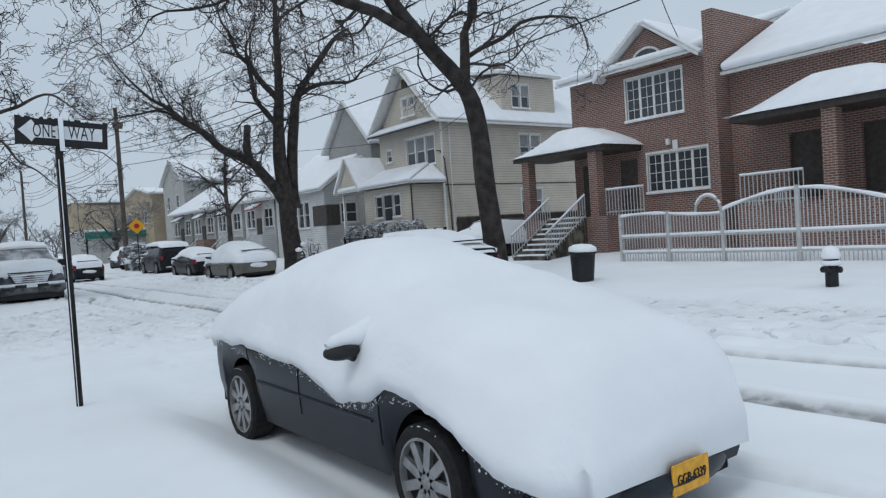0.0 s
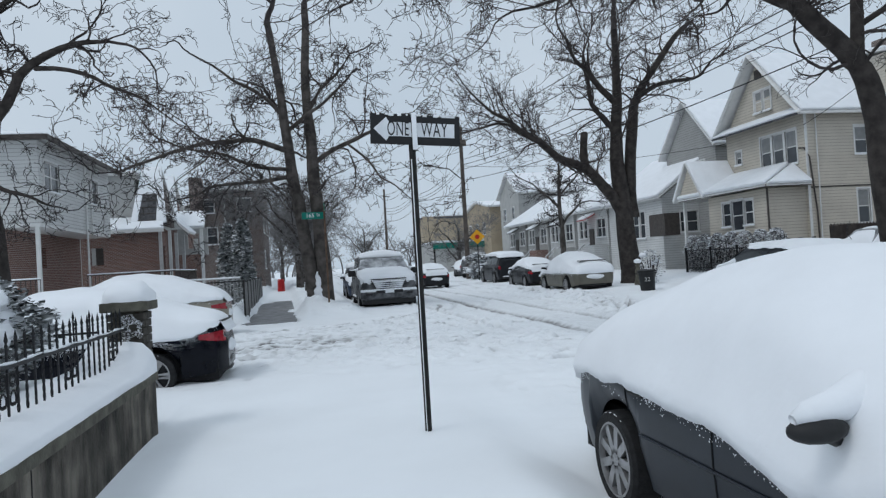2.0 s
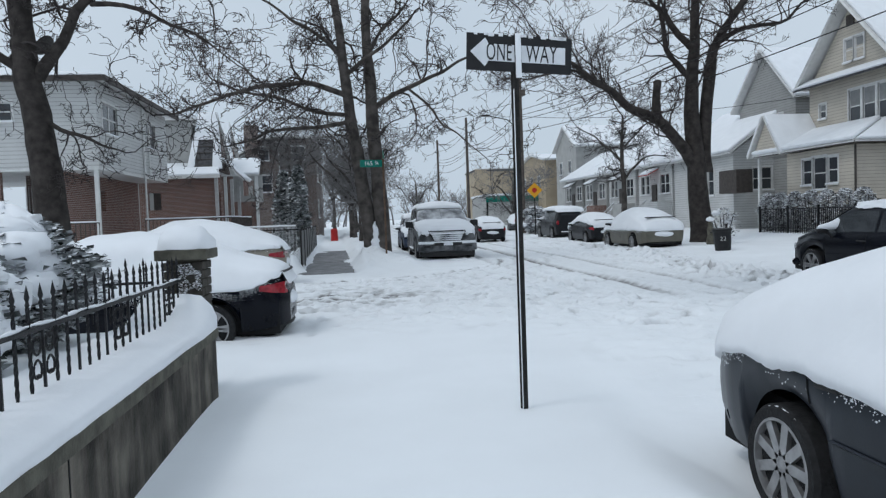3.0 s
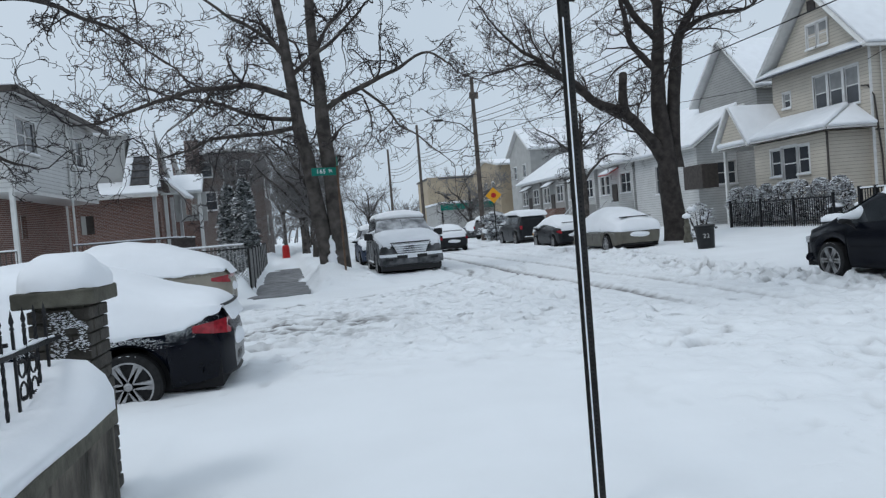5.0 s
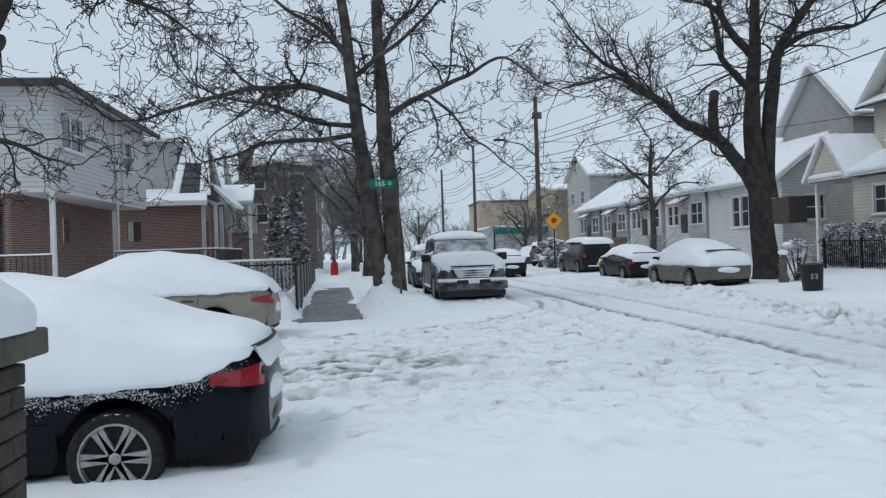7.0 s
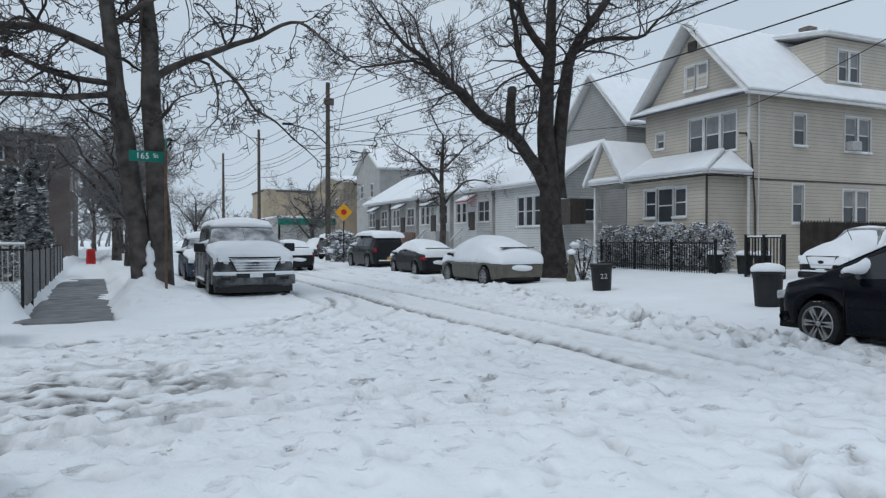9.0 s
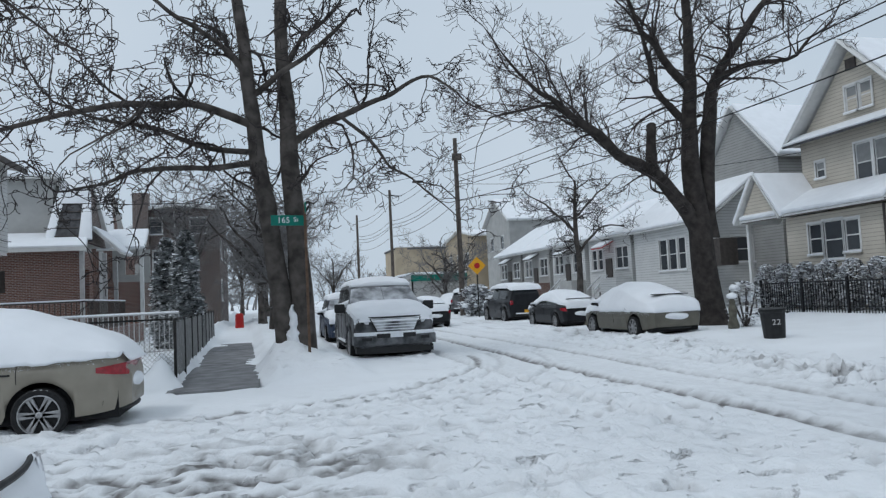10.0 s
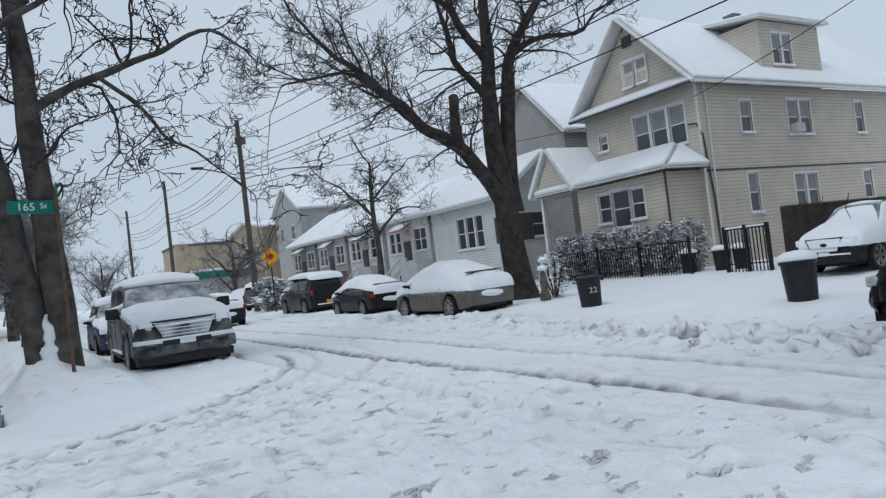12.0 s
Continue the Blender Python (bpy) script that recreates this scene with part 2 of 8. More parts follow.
CLAP_WHITE = mat("white_clapboard", (0.58, 0.585, 0.58), 0.75, var=0.06, scale=1.2, bump=0.6, kind="clap", coords="World")
CLAP_GREY = mat("grey_clapboard", (0.34, 0.34, 0.33), 0.75, var=0.08, scale=1.2, bump=0.6, kind="clap", coords="World")
STUCCO = mat("pale_stucco", (0.42, 0.42, 0.41), 0.85, var=0.08, scale=1.5, bump=0.3, bscale=30.0, coords="World")
STUCCO_TAN = mat("tan_stucco", (0.40, 0.33, 0.24), 0.85, var=0.1, scale=0.6, bump=0.3, bscale=10.0, coords="World")
BRICK_RED = mat("red_brick", (0.175, 0.085, 0.063), 0.85, var=0.22, scale=1.3, bump=0.5, kind="brick", coords="World")
BRICK_DARK = mat("dark_brick", (0.095, 0.066, 0.058), 0.85, var=0.22, scale=1.3, bump=0.5, kind="brick", coords="World")
SHINGLE = mat("shingle", (0.09, 0.09, 0.095), 0.9, var=0.3, scale=4.0, bump=0.5, snow=0.25, coords="World")
TRIMWHITE = mat("white_trim", (0.68, 0.68, 0.67), 0.6, var=0.06, scale=4.0, bump=0.1, coords="World")
TRIMDARK = mat("dark_trim", (0.07, 0.06, 0.055), 0.6, var=0.2, bump=0.1, coords="World")
FROST = mat("frosted_glass", (0.22, 0.23, 0.25), 0.5, var=0.5, scale=2.5, bump=0.2, bscale=20.0, alt=(0.62, 0.64, 0.67))
MESHWIRE = mat("mesh_wire", (0.26, 0.26, 0.26), 0.6, 0.3, var=0.2, bump=0.0)
PANE = glass_mat("window_pane", (0.045, 0.05, 0.058), 0.1)
BLIND = mat("window_blind", (0.26, 0.265, 0.265), 0.8, var=0.1, scale=4.0, bump=0.1)
LEAF_DARK = mat("evergreen", (0.03, 0.04, 0.032), 0.9, var=0.4, alt=(0.40, 0.42, 0.43), scale=5.0, bump=0.3, snow=0.62, coords="World")
HEDGE_M = mat("hedge_leaf", (0.07, 0.062, 0.056), 0.9, var=0.45, alt=(0.50, 0.52, 0.55), scale=7.0, bump=0.3, snow=1.1, coords="World")
BIN_M = mat("black_bin", (0.016, 0.017, 0.018), 0.55, var=0.2, scale=8.0, bump=0.1)
WOODPOLE = mat("pole_wood", (0.10, 0.085, 0.075), 0.95, var=0.3, scale=3.0, bump=0.6, bscale=20.0, coords="World")
BOARD = mat("dark_board", (0.055, 0.045, 0.04), 0.9, var=0.25, scale=3.0, bump=0.4, bscale=20.0, coords="World")
SLAB = mat("wet_pavement", (0.17, 0.17, 0.175), 0.55, var=0.25, scale=2.2, bump=0.4, bscale=30.0, coords="World", alt=(0.26, 0.26, 0.27))
WIRE = mat("cable_black", (0.02, 0.02, 0.02), 0.7, var=0.1, bump=0.0)
TAN_BARREL = mat("tan_plastic", (0.3, 0.24, 0.17), 0.7, var=0.15, bump=0.1)


# ---- helpers for meshes ----
class Geo:
    """Vertices and faces that grow piece by piece into one mesh."""

    def __init__(self):
        self.v, self.f = [], []

    def add(self, verts, faces):
        k = len(self.v)
        self.v.extend(tuple(p) for p in verts)
        self.f.extend(tuple(i + k for i in f) for f in faces)
        return self

    def box(self, x0, x1, y0, y1, z0, z1, m=None):
        p = [Vector(c) for c in ((x0, y0, z0), (x1, y0, z0), (x1, y1, z0), (x0, y1, z0), (x0, y0, z1), (x1, y0, z1), (x1, y1, z1), (x0, y1, z1))]
        if m is not None:
            p = [m @ c for c in p]
        return self.add(p, ((3, 2, 1, 0), (4, 5, 6, 7), (0, 1, 5, 4), (1, 2, 6, 5), (2, 3, 7, 6), (3, 0, 4, 7)))

    def tube(self, pts, radii, sides=6, cap=True):
        pts = [Vector(p) for p in pts]
        n = len(pts)
        if not hasattr(radii, "__len__"):
            radii = [radii] * n
        vs, fs = [], []
        for i, p in enumerate(pts):
            d = (pts[min(i + 1, n - 1)] - pts[max(i - 1, 0)])
            d = d.normalized() if d.length > 1e-9 else Vector((0, 0, 1))
            ref = Vector((0.31, 0.95, 0.05)) if abs(d.z) > 0.8 else Vector((0, 0, 1))
            a = d.cross(ref).normalized()
            b = d.cross(a)
            for k in range(sides):
                t = 2 * math.pi * k / sides
                vs.append(p + (a * math.cos(t) + b * math.sin(t)) * radii[i])
        for i in range(n - 1):
            for k in range(sides):
                k2 = (k + 1) % sides
                fs.append((i * sides + k, i * sides + k2, (i + 1) * sides + k2, (i + 1) * sides + k))
        if cap:
            fs.append(tuple(range(sides)))
            fs.append(tuple((n - 1) * sides + k for k in reversed(range(sides))))
        return self.add(vs, fs)

    def lathe(self, prof, sides=20, m=None):
        """prof: (radius, z) from the bottom up."""
        vs, fs = [], []
        for r, z in prof:
            for k in range(sides):
                t = 2 * math.pi * k / sides
                vs.append(Vector((r * math.cos(t), r * math.sin(t), z)))
        for i in range(len(prof) - 1):
            for k in range(sides):
                k2 = (k + 1) % sides
                fs.append((i * sides + k, i * sides + k2, (i + 1) * sides + k2, (i + 1) * sides + k))
        fs.append(tuple(reversed(range(sides))))
        fs.append(tuple((len(prof) - 1) * sides + k for k in range(sides)))
        if m is not None:
            vs = [m @ c for c in vs]
        return self.add(vs, fs)

    def slab(self, corners, thick):
        """A sheet through the corners, thickened upwards along its normal."""
        c = [Vector(p) for p in corners]
        nrm = (c[1] - c[0]).cross(c[2] - c[0]).normalized()
        if nrm.z < 0:
            nrm = -nrm
        n = len(c)
        top = [p + nrm * thick for p in c]
        fs = [tuple(reversed(range(n))), tuple(range(n, 2 * n))]
        fs += [(i, (i + 1) % n, n + (i + 1) % n, n + i) for i in range(n)]
        return self.add(c + top, fs)

    def mesh(self, name, material, smooth=False, bevel=0.0, segs=2):
        me = bpy.data.meshes.new(name)
        me.from_pydata(self.v, [], self.f)
        if bevel > 0:
            bm = bmesh.new()
            bm.from_mesh(me)
            bmesh.ops.recalc_face_normals(bm, faces=bm.faces)
            bmesh.ops.bevel(bm, geom=bm.edges[:], offset=bevel, segments=segs, profile=0.5, affect="EDGES", clamp_overlap=True)
            bm.to_mesh(me)
            bm.free()
        me.materials.append(material)
        if smooth:
            me.polygons.foreach_set("use_smooth", [True] * len(me.polygons))
        me.update()
        return me


def recalc(me):
    bm = bmesh.new()
    bm.from_mesh(me)
    bmesh.ops.recalc_face_normals(bm, faces=bm.faces)
    bm.to_mesh(me)
    bm.free()
    return me


def part(name, geo, material, parent=None, label="", smooth=False, bevel=0.0, segs=2, m=None, kind=""):
    """One mesh object, under a thing or a part."""
    ob = new(name, geo.mesh(name, material, smooth, bevel, segs))
    if parent is not None:
        ob.parent = parent
    if m is not None:
        ob.matrix_basis = m
    return tagged(ob, label, kind=kind)


def thing(name, label, category, m=None, group="", kind=""):
    ob = new(name)
    ob.empty_display_size = 0.2
    if m is not None:
        ob.matrix_basis = m
    return tagged(ob, label, category, group, kind)


def vnoise(x, y, freq, seed):
    """Smooth value noise on arrays, 0 to 1."""
    x, y = np.asarray(x) * freq + seed * 17.3, np.asarray(y) * freq - seed * 9.1
    xi, yi = np.floor(x).astype(np.int64), np.floor(y).astype(np.int64)
    fx, fy = x - xi, y - yi
    fx, fy = fx * fx * (3 - 2 * fx), fy * fy * (3 - 2 * fy)

    def h(a, b):
        n = (a * 374761393 + b * 668265263 + seed * 974711) & 0x7FFFFFFF
        n = ((n ^ (n >> 13)) * 1274126177) & 0x7FFFFFFF
        return ((n ^ (n >> 16)) & 0xFFFF) / 65535.0

    return (h(xi, yi) * (1 - fx) + h(xi + 1, yi) * fx) * (1 - fy) + (h(xi, yi + 1) * (1 - fx) + h(xi + 1, yi + 1) * fx) * fy


def sstep(a, b, x):
    t = np.clip((x - a) / (b - a), 0, 1)
    return t * t * (3 - 2 * t)


# ---- the ground ----
def band_(x, c, w):
    return np.exp(-((x - c) / w) ** 2)


def ground_height(x, y):
    """Height of the snow, and how grey it is: slushy wear plus shade painted into pits."""
    x, y = np.broadcast_arrays(np.asarray(x, float), np.asarray(y, float))
    soft = 0.05 * (vnoise(x, y, 0.35, 1) - 0.5) + 0.02 * (vnoise(x, y, 1.1, 2) - 0.5)
    z = soft.copy()
    sl = np.zeros_like(z)
    # carriageway worked over by tyres and feet
    warp = 0.5 * (vnoise(x, y, 0.4, 3) - 0.5)
    road = sstep(2.4, 4.2, x + warp) * (1 - sstep(9.6, 10.6, x + warp))
    cross = sstep(12.6, 15.5, y + warp * 2 + 0.25 * x * (x > 2)) * (1 - sstep(23.6, 25.0, y + 0.35 * np.maximum(x, 0) * -1)) * (1 - sstep(3, 6, x))
    lane = sstep(4.2, 4.9, x) * (1 - sstep(8.6, 9.4, x)) * np.maximum(sstep(21.5, 26.0, y), 0.9 * sstep(5.4, 5.9, x) * (1 - sstep(8.0, 8.6, x)) * sstep(14.0, 18.0, y))
    work = np.clip(road * sstep(6, 14, y) + cross, 0, 1) * (1 - 0.75 * lane)
    work = work * (1 - 0.85 * (1 - sstep(6.6, 7.6, np.hypot(x + 2.2, y - 29.4))) * (y < 29.4))
    lump = vnoise(x, y, 2.6, 4) * 0.45 + vnoise(x, y, 5.7, 5) * 0.35 + vnoise(x, y, 9.5, 30) * 0.2
    pock = np.clip((vnoise(x, y, 3.1, 6) * 0.55 + vnoise(x, y, 7.3, 7) * 0.45 - 0.66) * 9, 0, 1)
    crumb = np.clip((vnoise(x, y, 6.5, 31) - 0.62) * 3, 0, 1)
    z += work * (0.10 * (lump - 0.5) + 0.06 * crumb - 0.11 * pock)
    # pock greys the hollows too, painting in shade beside the slushy wear
    sl += work * (0.02 * vnoise(x, y, 0.7, 8) + 0.8 * pock * vnoise(x, y, 0.6, 9)) + 0.13 * lane
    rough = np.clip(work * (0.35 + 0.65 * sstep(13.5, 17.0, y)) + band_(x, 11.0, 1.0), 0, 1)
    # brown churned band where cars turn in
    band = np.exp(-((y - 18.0 - 0.15 * x - warp * 2) / 1.5) ** 2) * sstep(-9, -4, x) * (1 - sstep(0.3, 2.2, x))
    sl += band * (0.05 + 1.15 * np.clip((vnoise(x * 0.45, y, 4.6, 10) * 0.55 + vnoise(x, y, 8.5, 36) * 0.45 - 0.47) * 5, 0, 1))
    z -= band * 0.05 * np.clip((vnoise(x * 0.45, y, 4.6, 10) * 0.55 + vnoise(x, y, 8.5, 36) * 0.45 - 0.47) * 5, 0, 1)

    def rut(d, w, depth, dark):
        nonlocal z, sl
        p = np.exp(-(d / w) ** 4)
        z = z - depth * p + depth * 0.5 * np.exp(-((np.abs(d) - w * 1.7) / (w * 0.5)) ** 2)
        sl = sl + dark * p

    for cx, w, dk in ((6.15, 0.16, 1.3), (7.6, 0.15, 0.95), (4.75, 0.12, 0.3), (8.9, 0.14, 0.35)):
        wob = 0.10 * np.sin(y * 0.21 + cx) + 0.06 * (vnoise(x * 0, y, 0.5, 12) - 0.5)
        fade = 0.55 + 0.45 * vnoise(x * 0, y, 0.4, 13 + int(cx))
        start = np.maximum(sstep(15.0, 19.0, y + 0.6 * cx - 3.7), 0.8 * (1 - sstep(6.0, 11.0, y)))
        rut(x - cx - wob, w, 0.07 * start, dk * fade * start)
    # curved tracks into the side street
    for r, dk in ((7.45, 1.0), (9.1, 0.3), (8.0, 0.3)):
        d = np.hypot(x + 2.2, y - 29.4) - r
        m = (y < 29.4) & (x > -3.5)
        dd = np.where(m, d, 9.0)
        rut(dd, 0.09, 0.03, dk * (0.4 + 0.6 * vnoise(x, y, 0.8, 21)))
    for yy, dk in ((19.6, 0.3), (16.6, 0.2)):
        rut(np.where(x < 3, y - yy - 0.03 * x * x * (x > 0), 9.0), 0.11, 0.03, dk)
    # ploughed ridge before the far pavement
    ridge = np.exp(-((x - 11.0 + 1.9 * np.exp(-((y - 19.5) / 6.5) ** 2) - 0.5 * (vnoise(x * 0, y, 0.25, 14) - 0.5)) / 0.75) ** 2)
    ridge = ridge * (0.3 + 0.7 * sstep(15.5, 19.0, y))
    rough = np.clip(rough + ridge, 0, 1)
    z += ridge * (0.03 + 0.40 * (lump - 0.25) * vnoise(x, y, 1.3, 15) + 0.10 * crumb - 0.10 * pock)
    # the ridge's low spots are greyed: painted shade along with slushy dirt
    sl += ridge * (0.06 + 0.85 * pock + 0.45 * np.clip((0.42 - lump) * 5, 0, 1))
    z += 0.12 * sstep(10.8, 13.5, x) + 0.22 * sstep(17, 20.5, x)
    # verge and kerb beside the swept walk
    xw = x + 0.035 * np.clip(y - 25.5, 0, 80)
    verge = sstep(-0.05, 0.45, xw) * (1 - sstep(1.7, 2.5, x)) * sstep(25.3, 27.0, y)
    z += verge * (0.24 + 0.1 * vnoise(x, y, 1.2, 16))
    z += (0.42 + 0.3 * (vnoise(x, y, 2.2, 37) - 0.5)) * np.exp(-((x - 0.65) / 0.6) ** 2 - ((y - 29.4) / 0.9) ** 2)
    z += verge * 0.14 * (lump - 0.5)
    rough = np.clip(rough + 0.9 * verge, 0, 1)
    bank = np.exp(-((xw + 1.95) / 0.28) ** 2) * sstep(25.9, 26.8, y)
    z += bank * (0.28 + 0.4 * vnoise(x, y, 1.1, 17))
    z += 0.2 * (1 - sstep(-2.6, -1.9, xw)) * sstep(25.4, 26.8, y)
    edge_n = 0.55 * (vnoise(x, y, 1.1, 34) - 0.5) + 0.35 * (vnoise(x, y, 3.5, 35) - 0.5)
    walk_ = sstep(-1.72, -1.5, xw + edge_n) * (1 - sstep(-0.3, -0.02, xw + edge_n)) * sstep(25.25, 25.6, y + edge_n)
    z -= walk_ * 0.17 * (1 - sstep(37.0, 40.5, y + 5.0 * (vnoise(x, y, 0.9, 33) - 0.5)))
    # raised garden behind the wall
    yard = (1 - sstep(-1.46, -1.34, x)) * (1 - sstep(10.0, 10.2, y))
    z += yard * (0.66 + 0.05 * vnoise(x, y, 0.8, 18))
    # drifts against the near car and the post
    ax = np.abs(x - 3.56) / 1.35
    ay = np.abs(y - 5.68) / 3.0
    drift = np.exp(-np.clip(np.maximum(ax, ay) - 0.72, 0, 9) * 5)
    z -= 0.10 * sstep(1.9, 2.7, x) * (1 - sstep(5.2, 8.0, x)) * (1 - sstep(9.5, 12.5, y))
    z += drift * -0.09 + 0.07 * np.exp(-((x - 1.95) / 0.3) ** 2) * sstep(2, 4, y) * (1 - sstep(6.5, 8.5, y))
    near_bank = np.exp(-((x + 1.25) / 0.3) ** 2) * (1 - sstep(9.8, 10.4, y)) * (x > -1.3)
    z += near_bank * 0.03
    # footprints on the far side, near the first house
    fp = np.exp(-((x - 9.1) / 0.75) ** 2) * (1 - sstep(9, 13, y))
    rough = np.clip(rough + 0.7 * fp, 0, 1)
    z -= fp * 0.16 * np.clip((vnoise(x, y, 2.6, 19) - 0.5) * 5, 0, 1)
    z -= 0.045 * (1 - sstep(10.5, 13.0, y)) * (1 - sstep(2.5, 4.5, x)) * sstep(-1.25, -1.1, x)
    far = np.hypot(x - 5, y - 30)
    z = np.where(far > 90, z * 0.3, z)
    return z, np.clip(sl, 0, 1), rough


def axis(lo, a, b, hi, step):
    mid = list(np.arange(a, b, step))
    up, d = [b], step
    while up[-1] < hi:
        d *= 1.17
        up.append(up[-1] + d)
    dn, d = [a], step
    while dn[-1] > lo:
        d *= 1.17
        dn.append(dn[-1] - d)
    return np.array(dn[1:][::-1] + mid + up)


gx, gy = axis(-700, -4.5, 14.5, 700, 0.062), axis(-300, 2.5, 33, 1500, 0.068)
GX, GY = np.meshgrid(gx, gy)
GZ, GS, GR = ground_height(GX, GY)
nx, ny = len(gx), len(gy)
idx = np.arange(nx * ny).reshape(ny, nx)
quads = np.stack([idx[:-1, :-1], idx[:-1, 1:], idx[1:, 1:], idx[1:, :-1]], -1).reshape(-1, 4)
gm = bpy.data.meshes.new("ground")
gm.from_pydata(np.stack([GX, GY, GZ], -1).reshape(-1, 3), [], quads)
gm.attributes.new("slush_and_shade", "FLOAT", "POINT").data.foreach_set("value", GS.reshape(-1).astype(np.float32))
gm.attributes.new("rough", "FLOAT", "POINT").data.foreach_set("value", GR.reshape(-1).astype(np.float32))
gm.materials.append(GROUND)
gm.polygons.foreach_set("use_smooth", [True] * len(gm.polygons))
ground = tagged(new("ground", gm), "deep fresh snow with tyre ruts, slushy churn and shade-painted pits", "ground", kind="structure")


def gz(x, y):
    return float(ground_height(np.array([x]), np.array([y]))[0][0])


# ---- vehicles: local x forward, y to the left, z up, origin on the ground under the middle ----
SHAPES = {
    "sedan": dict(L=4.82, wheels=(-1.40, 1.40), r=0.325,
                  top=((-2.41, 0.72), (-2.34, 0.98), (-1.75, 1.06), (-0.95, 1.40), (-0.4, 1.46), (0.35, 1.44), (1.15, 1.06), (1.9, 0.90), (2.25, 0.76), (2.41, 0.52)),
                  belt=((-2.41, 0.66), (-2.1, 0.94), (0, 0.93), (1.1, 0.92), (1.9, 0.80), (2.25, 0.68), (2.41, 0.48)),
                  W=((-2.41, 0.46), (-2.37, 0.62), (-2.25, 0.77), (-2.0, 0.86), (-1.6, 0.895), (1.5, 0.895), (2.05, 0.855), (2.3, 0.76), (2.41, 0.62)), glass=(-1.75, 1.2)),
    "suv": dict(L=4.9, wheels=(-1.46, 1.50), r=0.38,
                top=((-2.45, 0.8), (-2.40, 1.35), (-2.25, 1.75), (-1.9, 1.84), (0.2, 1.86), (0.55, 1.80), (1.15, 1.28), (2.1, 1.12), (2.36, 0.95), (2.45, 0.6)),
                belt=((-2.45, 0.78), (-2.3, 1.10), (0, 1.10), (1.2, 1.10), (2.1, 1.02), (2.36, 0.88), (2.45, 0.58)),
                W=((-2.45, 0.80), (-2.3, 0.90), (-1.6, 0.95), (1.6, 0.95), (2.2, 0.88), (2.45, 0.70)), glass=(-2.42, 1.3)),
    "four": dict(L=5.2, wheels=(-1.52, 1.56), r=0.40, lean=0.27,
                 top=((-2.6, 0.85), (-2.56, 1.40), (-2.46, 1.80), (-2.1, 1.93), (-0.2, 1.96), (0.3, 1.90), (1.12, 1.36), (1.3, 1.30), (2.3, 1.16), (2.48, 1.06), (2.56, 0.92), (2.6, 0.62)),
                 belt=((-2.6, 0.83), (-2.45, 1.16), (1.1, 1.18), (1.3, 1.20), (2.3, 1.06), (2.48, 0.98), (2.6, 0.58)),
                 W=((-2.6, 0.88), (-2.4, 0.97), (-1.7, 1.0), (1.8, 1.0), (2.35, 0.96), (2.52, 0.90), (2.6, 0.82)), glass=(-2.56, 1.28)),
    "hatch": dict(L=4.5, wheels=(-1.32, 1.35), r=0.32,
                  top=((-2.25, 0.72), (-2.18, 1.02), (-1.5, 1.22), (-0.7, 1.46), (0.1, 1.49), (0.5, 1.44), (1.35, 1.02), (1.95, 0.86), (2.15, 0.70), (2.25, 0.5)),
                  belt=((-2.25, 0.70), (-2.1, 0.96), (0, 0.93), (1.3, 0.90), (1.95, 0.76), (2.25, 0.48)),
                  W=((-2.25, 0.70), (-2.1, 0.82), (-1.5, 0.885), (1.4, 0.885), (1.95, 0.80), (2.25, 0.55)), glass=(-2.0, 1.3)),
}


def lerp(keys, x):
    return np.interp(x, [k[0] for k in keys], [k[1] for k in keys])


def half_section(W, z0, zb, zt, lean=0.42):
    """Side and top of a body at one station: (y, z) from the sill to the middle of the roof."""
    up = max(zt - zb, 0.0)
    wt = W * (0.97 - lean * min(up, 0.62))
    pts = [(W * 0.93, z0), (W * 0.985, z0 + 0.30 * (zb - z0)), (W, z0 + 0.55 * (zb - z0)), (W * 1.0, z0 + 0.72 * (zb - z0)), (W * 0.985, zb - 0.05), (W * 0.955, zb)]
    for k in (0.12, 0.35, 0.6, 0.82):
        pts.append((W * 0.95 + (wt - W * 0.95) * k, zb + up * k * 0.95))
    pts += [(wt - 0.03, zb + up * 0.965), (wt * 0.88, zb + up * 0.99 + 0.005), (wt * 0.6, zt + 0.012), (wt * 0.3, zt + 0.018), (0.0, zt + 0.02)]
    return pts


